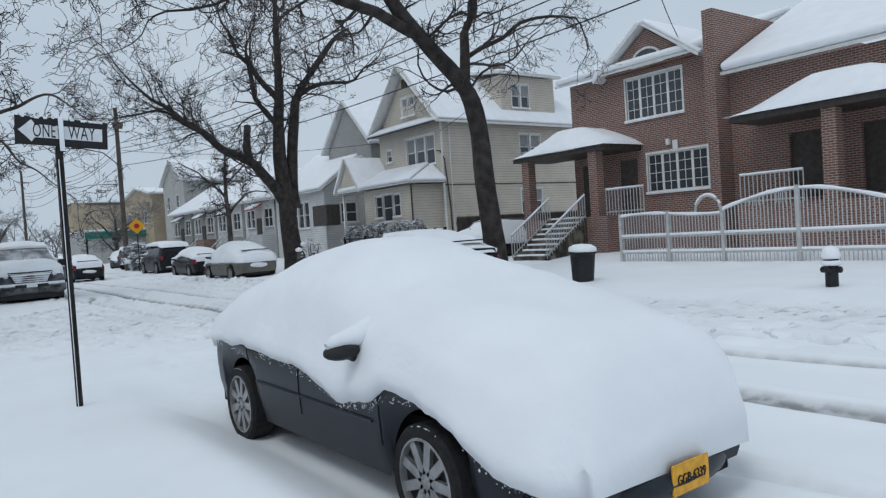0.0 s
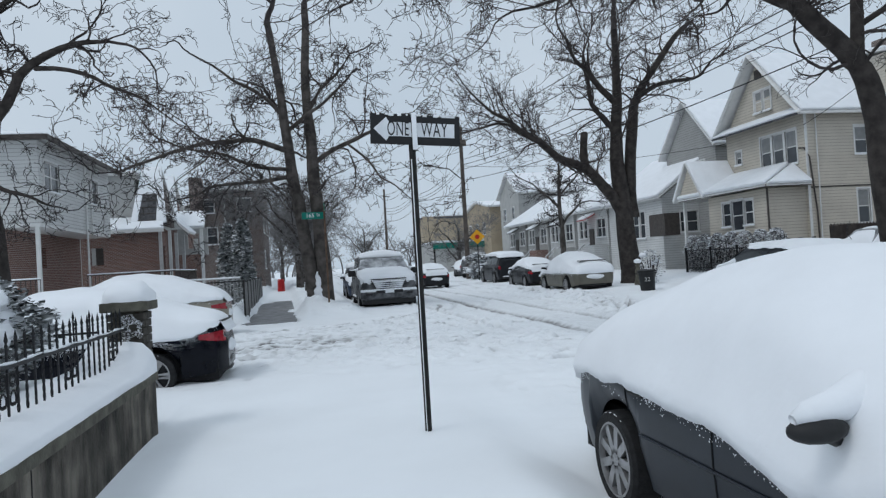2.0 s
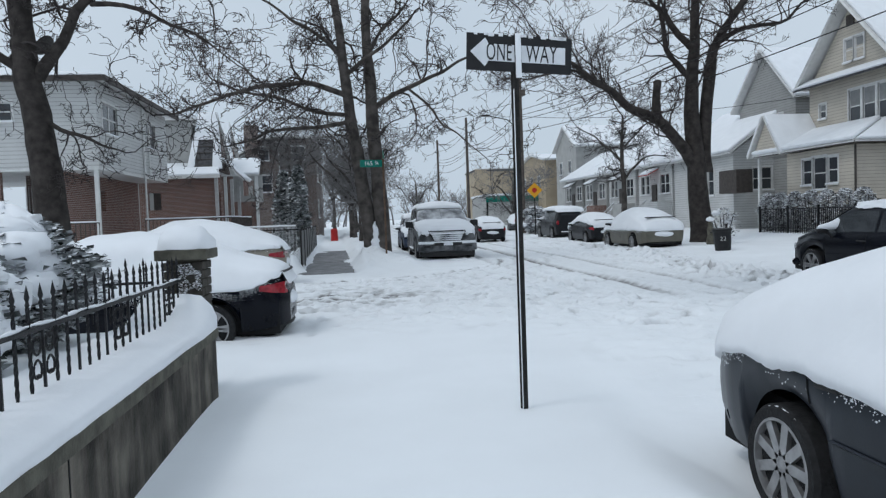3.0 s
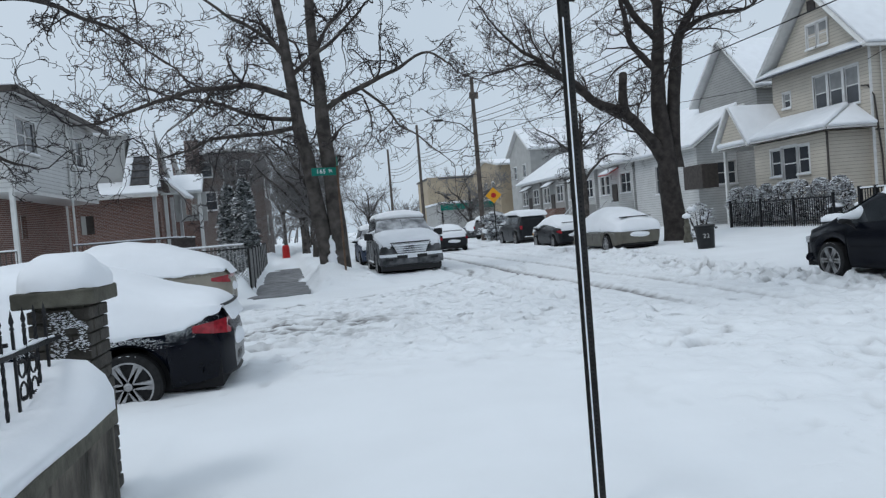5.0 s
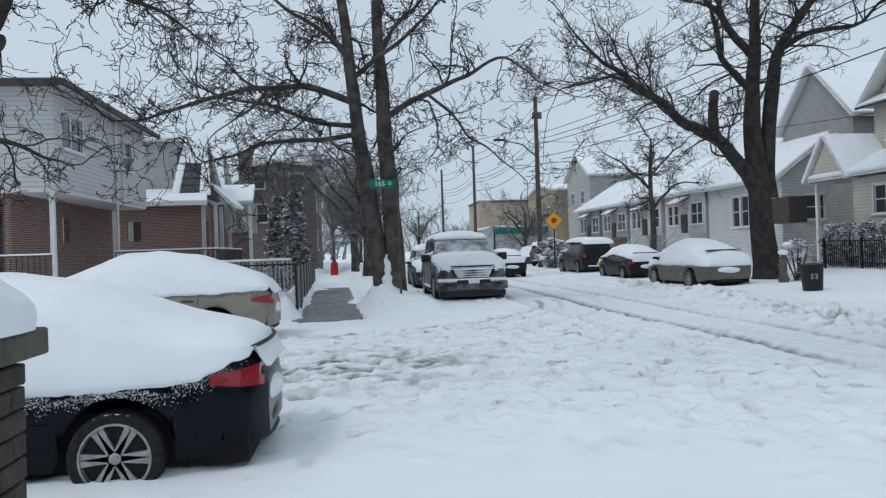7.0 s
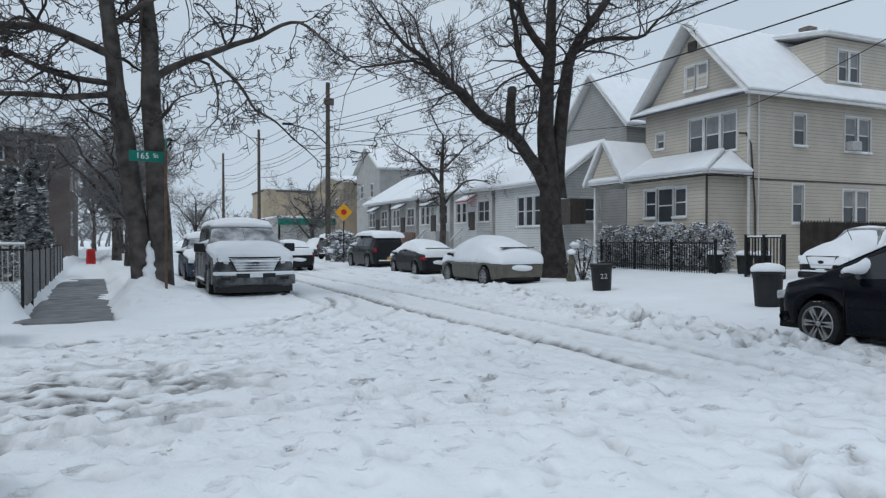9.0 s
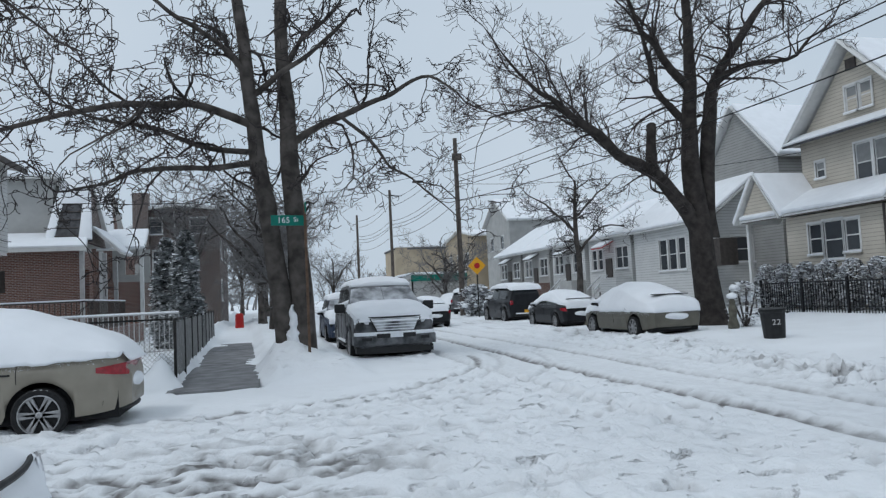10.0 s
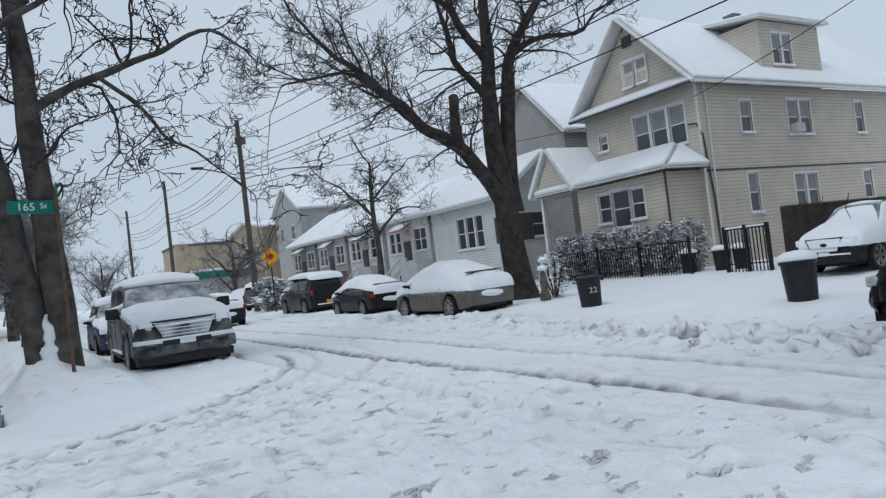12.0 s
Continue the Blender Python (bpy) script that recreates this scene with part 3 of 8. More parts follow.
def wheel(parent, x, y, side, r, spokes, snowy):
    w = part("wheel", Geo().lathe([(r * 0.62, -0.10), (r * 0.93, -0.105), (r, -0.08), (r, 0.08), (r * 0.93, 0.105), (r * 0.77, 0.10), (r * 0.74, 0.06)], 32, pose(0, 0, 0, 90 * -side, 0, 0)), RUBBER, parent, "black snow-dusted tyre on a silver rim", smooth=False, m=pose(x, y, r))
    g = Geo()
    M = pose(0, 0, 0, -90 * side, 0, 0)
    g.lathe([(r * 0.77, 0.03), (r * 0.77, 0.098), (r * 0.72, 0.103), (r * 0.70, 0.05), (r * 0.66, 0.03)], 32, M)
    for k in range(spokes):
        a = 2 * math.pi * k / spokes
        for off in ((-0.10, 0.10) if spokes <= 6 else (0.0,)):
            c, s = math.cos(a + off), math.sin(a + off)
            wd = r * 0.075 if spokes <= 6 else r * 0.09
            g.box(r * 0.12, r * 0.72, -wd, wd, 0.06, 0.088, M @ Matrix.Rotation(a + off, 4, "Z"))
    g.lathe([(r * 0.13, 0.05), (r * 0.13, 0.088), (r * 0.06, 0.096)], 14, M)
    part("rim", g, ALLOY, w)
    if snowy:
        pts = [(r * 0.93 * math.cos(t), side * 0.085, r * 0.93 * math.sin(t)) for t in np.linspace(0.15, 2.9, 12)]
        part("snow_crust", Geo().tube(pts, [0.004 + 0.011 * math.sin(math.pi * i / 11) for i in range(12)], 6), SNOW, w, smooth=True)
    return w


def car(name, label, shape, paint, m, width=1.0, snow=None, spokes=9, tail=True, seed=0, glass_clear=True, snow_label="", scale=1.0, group="vehicles at the kerb"):
    """A car. snow: dict(top=keys of the snow's crest, edge=keys of its lower rim on the flanks, w=how far it stands out) or None."""
    S = SHAPES[shape]
    rnd = random.Random(seed)
    tall = shape in ("suv", "four")
    th = thing(name, label, "car", m @ Matrix.Scale(scale, 4), group)
    L, r = S["L"], S["r"]
    xs = sorted(set([round(v, 4) for v in np.linspace(-L / 2, L / 2, 61)] + [round(wx + r * 1.22 * math.cos(t), 4) for wx in S["wheels"] for t in np.linspace(0, math.pi, 19)]))
    rows = []
    for x in xs:
        z0 = 0.24 + 0.10 * (abs(x) / (L / 2)) ** 6
        for wx in S["wheels"]:
            d = abs(x - wx)
            if d < r * 1.22:
                z0 = max(z0, r + math.sqrt(max((r * 1.22) ** 2 - d * d, 0)))
        zb, zt, W = float(lerp(S["belt"], x)), float(lerp(S["top"], x)), float(lerp(S["W"], x)) * width
        z0 = min(z0, zb - 0.06)
        zt = max(zt, zb + 0.01)
        rows.append([(x, y, z) for y, z in half_section(W, z0, zb, zt, S.get("lean", 0.42))])
    n = len(rows[0])

    def sheet(i0, i1, j0, j1, side, off=0.0):
        g = Geo()
        for i in range(i0, i1 + 1):
            g.v.extend((rows[i][j][0], side * (rows[i][j][1] + off), rows[i][j][2] + off * 0.35) for j in range(j0, j1 + 1))
        k = j1 - j0 + 1
        for i in range(i1 - i0):
            for j in range(k - 1):
                a = (i * k + j, (i + 1) * k + j, (i + 1) * k + j + 1, i * k + j + 1)
                g.f.append(a if side < 0 else a[::-1])
        return g

    body = Geo()
    for side in (1, -1):
        s = sheet(0, len(rows) - 1, 0, n - 1, side)
        body.add(s.v, s.f)
    for row, flip in ((rows[0], 1), (rows[-1], -1)):
        ring = row + [(x, -y, z) for x, y, z in row[-2::-1]]
        c = (row[0][0], 0, 0.5)
        k = len(ring)
        body.add(ring + [c], [((i, i + 1, k) if flip > 0 else (i + 1, i, k)) for i in range(k - 1)] + [((k - 1, 0, k) if flip > 0 else (0, k - 1, k))])
    part("body", body, paint, th, smooth=True)
    part("underbody", Geo().box(-L / 2 + 0.12, L / 2 - 0.15, -0.72 * width, 0.72 * width, 0.2, 0.62), UNDER, th)
    # glass: patches just proud of the shell
    i_of = lambda v: min(range(len(xs)), key=lambda i: abs(xs[i] - v))
    g0, g1 = S["glass"]
    for side in (1, -1):
        for a, b in ((g0 + 0.55, g0 + (g1 - g0) * 0.5 - 0.03), (g0 + (g1 - g0) * 0.5 + 0.03, g1 - 0.42)):
            part("side_window", sheet(i_of(a), i_of(b), 6, 9, side, 0.004), GLASS, th, "dark side glass")
    ws, rw = Geo(), Geo()
    for side in (1, -1):
        for gg, a, b in ((ws, g1 - 0.78, g1 - 0.06), (rw, g0 + 0.05, g0 + (0.75 if not tall else 0.2))):
            s = sheet(i_of(a), i_of(b), 10, n - 1, side, 0.006)
            gg.add([(x, y, z + 0.006) for x, y, z in s.v], s.f)
    part("windscreen", ws, FROST, th, "frosted windscreen glass")
    part("rear_window", rw, GLASS, th)
    for wx in S["wheels"]:
        for side in (1, -1):
            wheel(th, wx, side * (lerp(S["W"], wx) * width - 0.10), side, r, spokes, True)
    # lamps, plate, bumper lines, mirrors, handles
    for side in (1, -1):
        lamp = Geo()
        if tall:
            wr = float(lerp(S["W"], -L / 2 + 0.06)) * width
            lamp.box(-L / 2 - 0.005, -L / 2 + 0.2, side * (wr - 0.10), side * (wr + 0.025), 0.90, 1.12)
        else:
            for i in range(13):
                f = i / 12
                x = -L / 2 + 0.02 + 0.34 * f
                sec = half_section(float(lerp(S["W"], x)) * width, 0.26, float(lerp(S["belt"], x)), float(lerp(S["top"], x)))
                for q in range(5):
                    z = (0.735 + 0.06 * f) + (0.165 - 0.10 * f) * q / 4
                    lamp.v.append((x, side * (float(np.interp(z, [p[1] for p in sec], [p[0] for p in sec])) + 0.012), z))
            lamp.f = [(i * 5 + q, i * 5 + q + 1, i * 5 + q + 6, i * 5 + q + 5) for i in range(12) for q in range(4)]
        if not (snow and snow.get("notail")):
            part("tail_light", lamp, LAMP_RED, th, "red tail light lens half buried in snow", bevel=0.03 if tall else 0.0)
        wf = float(lerp(S["W"], L / 2 - 0.15)) * width
        if shape != "four" and not (snow and snow.get("nolamp")):
            part("headlight", Geo().box(L / 2 - 0.30, L / 2 - 0.06, side * (wf - 0.30), side * (wf + 0.015), 0.60 if shape != "suv" else 0.70, 0.73 if shape != "suv" else 0.82), LAMP_CLEAR if shape != "suv" else GLASS, th, "clear headlight lens", bevel=0.025)
        xm = g1 - (0.42 if shape == "sedan" else 0.5)
        wm = float(lerp(S["W"], xm)) * width
        zm = float(lerp(S["belt"], xm)) + 0.04
        mir = Geo()
        for ii in range(9):
            for jj in range(14):
                ta, tb_ = ii / 8 * math.pi, jj / 14 * 2 * math.pi
                mir.v.append((xm + 0.085 * math.sin(ta) * math.cos(tb_) * (1.0 if math.cos(tb_) > 0 else 0.5), side * (wm + 0.13 - 0.125 * math.cos(ta)), zm + 0.06 + 0.055 * math.sin(ta) * math.sin(tb_)))
        for ii in range(8):
            for jj in range(14):
                j2 = (jj + 1) % 14
                mir.f.append((ii * 14 + jj, (ii + 1) * 14 + jj, (ii + 1) * 14 + j2, ii * 14 + j2))
        mir.tube([(xm - 0.06, side * (wm - 0.035), zm - 0.10), (xm - 0.02, side * (wm + 0.02), zm + 0.0), (xm + 0.01, side * (wm + 0.10), zm + 0.045)], [0.022, 0.03, 0.034], 8)
        part("mirror", mir, TRIM, th, "black door mirror capped with snow", smooth=True)
        if snow:
            part("mirror_snow", Geo().tube([(xm - 0.05, side * (wm - 0.22), zm + 0.20), (xm - 0.03, side * (wm - 0.08), zm + 0.155), (xm - 0.005, side * (wm + 0.06), zm + 0.135), (xm + 0.01, side * (wm + 0.17), zm + 0.125), (xm + 0.012, side * (wm + 0.235), zm + 0.105)], [0.11, 0.085, 0.06, 0.045, 0.02], 14), SNOW, th, smooth=True)
        for xh in (xm - 0.85, xm - 1.75):
            wh = float(lerp(S["W"], xh)) * width
            part("door_handle", Geo().tube([(xh - 0.11, side * wh * 0.975, zb_at(S, xh) - 0.10), (xh - 0.08, side * (wh + 0.02), zb_at(S, xh) - 0.095), (xh + 0.08, side * (wh + 0.02), zb_at(S, xh) - 0.09), (xh + 0.11, side * wh * 0.975, zb_at(S, xh) - 0.09)], 0.014, 6), TRIM, th)
        for xd in (xm + 0.15, xm - 0.98, xm - 1.95):
            j = i_of(xd)
            pts = [(p[0], side * (p[1] + 0.002), p[2]) for p in rows[j][1:6]]
            part("door_seam", Geo().tube(pts, 0.005, 4), UNDER, th)
        part("side_moulding", Geo().tube([(x, side * (float(lerp(S["W"], x)) * width + 0.004), 0.24 + (zb_at(S, x) - 0.24) * 0.50) for x in np.linspace(xm - 1.75, xm + 0.1, 9)], 0.010, 5), paint, th)
    bend = [(L / 2 - 0.30 * (abs(k) / 6) ** 2.6 - 0.0, k / 6 * 0.80 * width) for k in range(-6, 7)]
    if shape == "four":
        X = L / 2
        curve = lambda y: X - 0.22 * abs(y) ** 3
        bar = lambda z0, z1, y0, y1, d0, d1, nseg=14: Geo().add(
            [(curve(y) + d, y, z) for y in np.linspace(y0, y1, nseg + 1) for d, z in ((d0, z0), (d1, z0), (d1, z1), (d0, z1))],
            [(i * 4 + j, i * 4 + (j + 1) % 4, i * 4 + 4 + (j + 1) % 4, i * 4 + 4 + j) for i in range(nseg) for j in range(4)] + [(3, 2, 1, 0), tuple(nseg * 4 + j for j in range(4))])
        part("front_bumper", bar(0.38, 0.61, -0.99, 0.99, -0.25, 0.12), paint, th, "snow-dusted grey bumper", bevel=0.03)
        part("valance", bar(0.20, 0.355, -0.92, 0.92, -0.25, 0.06), TRIM, th, "dark lower valance")
        part("bumper_shelf_snow", bar(0.612, 0.70, -0.96, 0.96, -0.10, 0.115), SNOW, th, "ledge of snow on the bumper", smooth=True, bevel=0.02)
        part("lower_grille", bar(0.56, 0.66, -0.46, 0.46, -0.05, 0.135), TRIM, th, "dark lower grille", bevel=0.012)
        part("front_plate", Geo().box(X + 0.137, X + 0.147, -0.15, 0.15, 0.565, 0.675), SIGN_WHITE, th, "pale number plate")
        part("grille_panel", Geo().add([(X + dx - 0.02 * (z > 0.8), y, z) for dx in (-0.10, 0.03) for y, z in ((-0.42, 0.69), (0.42, 0.69), (0.56, 1.0), (-0.56, 1.0))], [(0, 3, 2, 1), (4, 5, 6, 7), (0, 1, 5, 4), (1, 2, 6, 5), (2, 3, 7, 6), (3, 0, 4, 7)]), FROST, th, "frosted grille")
        for k in range(4):
            zz = 0.74 + 0.065 * k
            part("grille_bar", Geo().box(X + 0.012, X + 0.036, -0.42 - (zz - 0.69) * 0.4, 0.42 + (zz - 0.69) * 0.4, zz, zz + 0.016), SNOW, th)
        part("grille_frame", Geo().tube([(X + 0.02, y, z) for y, z in ((-0.60, 1.01), (-0.44, 0.70), (0.44, 0.70), (0.60, 1.01))], 0.018, 6), TRIM, th, "dark grille frame")
        part("bonnet_lip", Geo().tube([(curve(y) - 0.03, y, 1.035) for y in np.linspace(-0.62, 0.62, 9)], 0.02, 6), TRIM, th, "dark gap under the bonnet")
        part("badge", Geo().lathe([(0.045, 0), (0.045, 0.014)], 16, pose(X + 0.02, 0, 0.90, 90, 0, 90) @ Matrix.Diagonal((2.0, 1, 1, 1))), TRIM, th, "oval badge")
        for side in (1, -1):
            a_, b_ = sorted((side * 0.62, side * 0.95))
            part("headlight", bar(0.80, 0.98, a_, b_, -0.14, 0.0, 5), LAMP_CLEAR, th, "clear headlight half hidden by snow", bevel=0.02)
            part("headlight_snow", bar(0.88, 1.03, a_, b_, -0.16, 0.02, 5), SNOW, th, smooth=True, bevel=0.02)
            part("turn_lamp", bar(0.70, 0.79, a_, b_ , -0.12, 0.012, 5), TRIM, th, "dark turn lamp")
            a_, b_ = sorted((side * 0.58, side * 0.80))
            part("fog_lamp", bar(0.50, 0.575, a_, b_, 0.05, 0.128, 4), TRIM, th, "dark fog lamp recess")
            part("running_board", Geo().box(-0.95, 0.98, side * 0.98 - 0.08, side * 0.98 + 0.08, 0.34, 0.40), TRIM, th, bevel=0.015)
            part("board_snow", Geo().box(-0.9, 0.95, side * 0.98 - 0.06, side * 0.98 + 0.09, 0.402, 0.45), SNOW, th, smooth=True, bevel=0.018)
            part("roof_rack_bar", Geo().tube([(-2.0, side * 0.68, 2.0), (0.0, side * 0.68, 2.03)], 0.022, 5), TRIM, th)
            part("mirror_shell", Geo().box(1.0, 1.12, side * 1.15 - 0.13, side * 1.15 + 0.13, 1.16, 1.38), TRIM, th, "large black door mirror", bevel=0.03)
            for wx in S["wheels"]:
                part("arch_flare", Geo().tube([(wx + 0.50 * math.cos(t), side * 1.0, 0.40 + 0.50 * math.sin(t)) for t in np.linspace(0.0, math.pi, 13)], 0.035, 6), paint, th, smooth=True)
        part("wiper", Geo().tube([(1.22, -0.5, 1.36), (1.16, 0.2, 1.40)], 0.014, 5), TRIM, th)
    else:
        part("front_bumper", Geo().tube([(x, y, 0.36) for x, y in bend], 0.075, 8), paint, th, smooth=True)
    if not tall:
        part("grille", Geo().box(L / 2 - 0.06, L / 2 + 0.012, -0.44, 0.44, 0.47, 0.58), TRIM, th, "dark grille", bevel=0.015)
    if shape == "suv":
        part("bonnet_lip", Geo().box(L / 2 - 0.10, L / 2 + 0.02, -0.52, 0.52, 0.955, 0.985), TRIM, th)
        part("grille_snow", Geo().add([(L / 2 + dx, y, z) for dx in (-0.06, 0.016) for y, z in ((-0.34, 0.60), (0.34, 0.60), (0.50, 0.95), (-0.50, 0.95))], [(0, 3, 2, 1), (4, 5, 6, 7), (0, 1, 5, 4), (1, 2, 6, 5), (2, 3, 7, 6), (3, 0, 4, 7)]), SNOW, th, "snow packed over the grille")
        part("grille", Geo().tube([(L / 2 + 0.02, y, z) for y, z in ((-0.50, 0.96), (-0.36, 0.60), (0.36, 0.60), (0.50, 0.96))], 0.020, 6), TRIM, th, "dark trapezoid grille frame")
        for zz in (0.70, 0.78, 0.86):
            part("grille_bar", Geo().box(L / 2 + 0.012, L / 2 + 0.022, -0.40 - (zz - 0.78) * 0.4, 0.40 + (zz - 0.78) * 0.4, zz, zz + 0.010), FROST, th)
        part("lower_grille", Geo().box(L / 2 + 0.0, L / 2 + 0.03, -0.33, 0.33, 0.545, 0.60), TRIM, th, "dark lower grille", bevel=0.01)
        for side in (1, -1):
            part("fog_lamp", Geo().box(L / 2 + 0.035, L / 2 + 0.056, side * 0.52 - 0.10, side * 0.52 + 0.10, 0.37, 0.46), TRIM, th, "dark fog lamp recess", bevel=0.01)
            part("headlight_snow", Geo().box(L / 2 - 0.24, L / 2 - 0.025, side * 0.70 - 0.15, side * 0.70 + 0.13, 0.80, 0.985), SNOW, th, "snow caught on the headlight", smooth=True, bevel=0.04, segs=3)
        part("badge", Geo().lathe([(0.05, 0), (0.05, 0.012)], 16, pose(L / 2 + 0.03, 0, 0.80, 90, 0, 90) @ Matrix.Diagonal((1.9, 1, 1, 1))), TRIM, th, "oval badge")
        part("lower_bumper", Geo().box(L / 2 - 0.12, L / 2 + 0.05, -0.80 * width, 0.80 * width, 0.30, 0.50), paint, th, bevel=0.04)
        part("bumper_shelf_snow", Geo().box(L / 2 - 0.1, L / 2 + 0.045, -0.70 * width, 0.70 * width, 0.502, 0.55), SNOW, th, smooth=True, bevel=0.02)
        part("front_plate", Geo().box(L / 2 + 0.052, L / 2 + 0.062, -0.15, 0.15, 0.50, 0.60), SIGN_WHITE, th, "pale number plate")
        for side in (1, -1):
            if snow and not snow.get("deep"):
                part("roof_rack_bar", Geo().tube([(-1.9, side * 0.6, float(lerp(S["top"], -1.9)) + 0.05), (0.1, side * 0.6, float(lerp(S["top"], 0.1)) + 0.05)], 0.02, 5), TRIM, th)
    if shape == "hatch":
        part("spoiler", Geo().box(-2.02, -1.86, -0.56, 0.56, 1.235, 1.262), TRIM, th, "thin dark tailgate spoiler", bevel=0.008)
        part("tail_panel", Geo().box(-2.262, -2.2, -0.52, 0.52, 0.80, 0.90), TRIM, th, "dark tailgate trim strip", bevel=0.01)
    if snow and snow.get("lip"):
        part("boot_spoiler", Geo().tube([(-2.40 + 0.10 * (abs(k) / 5) ** 2, k / 5 * 0.66, 1.045 - 0.02 * (abs(k) / 5)) for k in range(-5, 6)], 0.016, 6), TRIM, th, "thin black boot lid edge")
    rear = [(-L / 2 + 0.30 * (abs(k) / 8) ** 2.4, k / 8 * 0.75 * width) for k in range(-8, 9)]
    if tall:
        part("rear_bumper", Geo().box(-L / 2 - 0.05, -L / 2 + 0.12, -0.66 * width, 0.66 * width, 0.32, 0.44), TRIM, th, bevel=0.03)
    else:
        part("rear_bumper", Geo().tube([(x + 0.045, y, 0.42) for x, y in rear], 0.075, 10), paint, th, smooth=True)
        part("bumper_lip", Geo().tube([(x + 0.02, y * 0.96, 0.30) for x, y in rear], 0.035, 6), TRIM, th, smooth=True)
    if not (snow and (snow.get("notail") or snow.get("noplate"))):
        part("number_plate", Geo().box(-L / 2 - 0.03, -L / 2 - 0.012, -0.15, 0.15, 0.50, 0.65), PLATE, th, "amber number plate")
    if snow:
        if tall:
            part("bumper_snow", Geo().box(-L / 2 - 0.05, -L / 2 + 0.1, -0.62 * width, 0.62 * width, 0.442, 0.50), SNOW, th, "snow on the rear bumper", smooth=True, bevel=0.025, segs=3)
        else:
            part("bumper_snow", Geo().tube([(x + 0.05, y * 1.04, 0.63 + 0.012 * math.sin(9 * y)) for x, y in rear], [0.05 + 0.06 * math.sin(math.pi * (i + 0.6) / 17.2) for i in range(17)], 12), SNOW, th, "snow heaped on the rear bumper", smooth=True)
        for sn in [snow] + snow.get("more", []):
            X0, X1 = sn.get("from", -L / 2 - 0.03), sn.get("to", L / 2 + 0.03)
            ns, nv = 150, 26
            g = Geo()
            for i in range(ns + 1):
                x = X0 + (X1 - X0) * i / ns
                end = min(x - X0, X1 - x)
                zt = float(lerp(sn["top"], x)) + 0.012 * (noise.noise((x * 2, seed, 0)))
                W = (float(lerp(S["W"], max(-L / 2, min(L / 2, x)))) * width + sn.get("w", 0.035))
                sec = [p for p in half_section(float(lerp(S["W"], x)) * width, 0.24, float(lerp(S["belt"], x)), max(float(lerp(S["top"], x)), float(lerp(S["belt"], x)) + 0.01), S.get("lean", 0.42))]
                sec_z, sec_y, top_b = [p[1] for p in sec], [p[0] for p in sec], sec[-1][1]
                for j in range(2 * nv + 1):
                    t = math.pi * j / (2 * nv)
                    side = 1 if j <= nv else -1
                    ze = float(lerp(sn["edge"], x)) + 0.028 * noise.noise((x * 3.1, side * 4.0, seed)) + 0.012 * noise.noise((x * 13.0, side * 7.0, seed)) + 0.006 * noise.noise((x * 31.0, side * 7.0, seed))
                    ze = min(ze, zt - 0.05)
                    c, s = math.cos(t), math.sin(t)
                    e = float(lerp(sn["round"], x)) if "round" in sn else 2.6
                    yy = W * (abs(c) ** (2 / e)) * (1 if c >= 0 else -1)
                    zz = ze + (zt - ze) * (abs(s) ** (2 / (e - 0.35)))
                    tum = max(0.0, (zz - 0.95)) * sn.get("tumble", 0.22)
                    yy *= 1 - tum
                    if abs(x) < L / 2 and zz < top_b - 0.02:
                        room = float(np.interp(zz, sec_z, sec_y)) + sn.get("pad", 0.045) * min(1.0, max(0.0, (zz - ze) / 0.08)) + 0.004
                        yy = math.copysign(max(abs(yy), room), yy if j != nv else 1)
                    elif abs(x) < L / 2:
                        zz = max(zz, top_b + 0.05)
                    bumpy = 0.02 * noise.noise((x * 1.7, yy * 1.7, zz * 1.7 + seed)) + 0.008 * noise.noise((x * 6, yy * 6, zz * 6 + seed))
                    g.v.append((x, yy * (1 + bumpy), zz + bumpy))
            k = 2 * nv + 1
            arr = np.array(g.v).reshape(ns + 1, k, 3)
            for _ in range(sn.get("soften", 6)):
                mid = arr.copy()
                mid[1:-1, 1:-1] = 0.25 * (arr[2:, 1:-1] + arr[:-2, 1:-1] + arr[1:-1, 2:] + arr[1:-1, :-2])
                arr[1:-1, 2:-2, 1:] = 0.5 * arr[1:-1, 2:-2, 1:] + 0.5 * mid[1:-1, 2:-2, 1:]
            tuck = np.concatenate([arr[:, :1], arr, arr[:, -1:]], axis=1)
            for col in (0, -1):
                tuck[:, col, 1] -= np.sign(tuck[:, col, 1]) * 0.07
                tuck[:, col, 2] += 0.004
            k += 2
            g.v = [tuple(p) for p in tuck.reshape(-1, 3)]
            for i in range(ns):
                for j in range(k - 1):
                    g.f.append((i * k + j, i * k + j + 1, (i + 1) * k + j + 1, (i + 1) * k + j))
            g.f.append(tuple(range(k))[::-1])
            g.f.append(tuple(ns * k + j for j in range(k)))
            part("snow_cover", g, SNOW, th, snow_label or "thick smooth blanket of fresh snow", smooth=True)
            # flakes clinging below the rim
            fl = Geo()
            for _ in range(int(1300 * sn.get("flakes", 1.0))):
                x = rnd.uniform(X0 + 0.15, X1 - 0.15)
                side = rnd.choice((1, -1))
                ze = float(lerp(sn["edge"], x)) - abs(rnd.gauss(0, sn.get("spread", 0.032)))
                z0 = 0.26
                for wx in S["wheels"]:
                    if abs(x - wx) < r * 1.25:
                        z0 = r + math.sqrt(max((r * 1.25) ** 2 - (x - wx) ** 2, 0)) + 0.02
                if ze < z0:
                    continue
                W = float(lerp(S["W"], x)) * width
                s = sn.get("fine", 1.0) * rnd.uniform(0.002, 0.0055) * (1.5 if rnd.random() < 0.1 else 1.0)
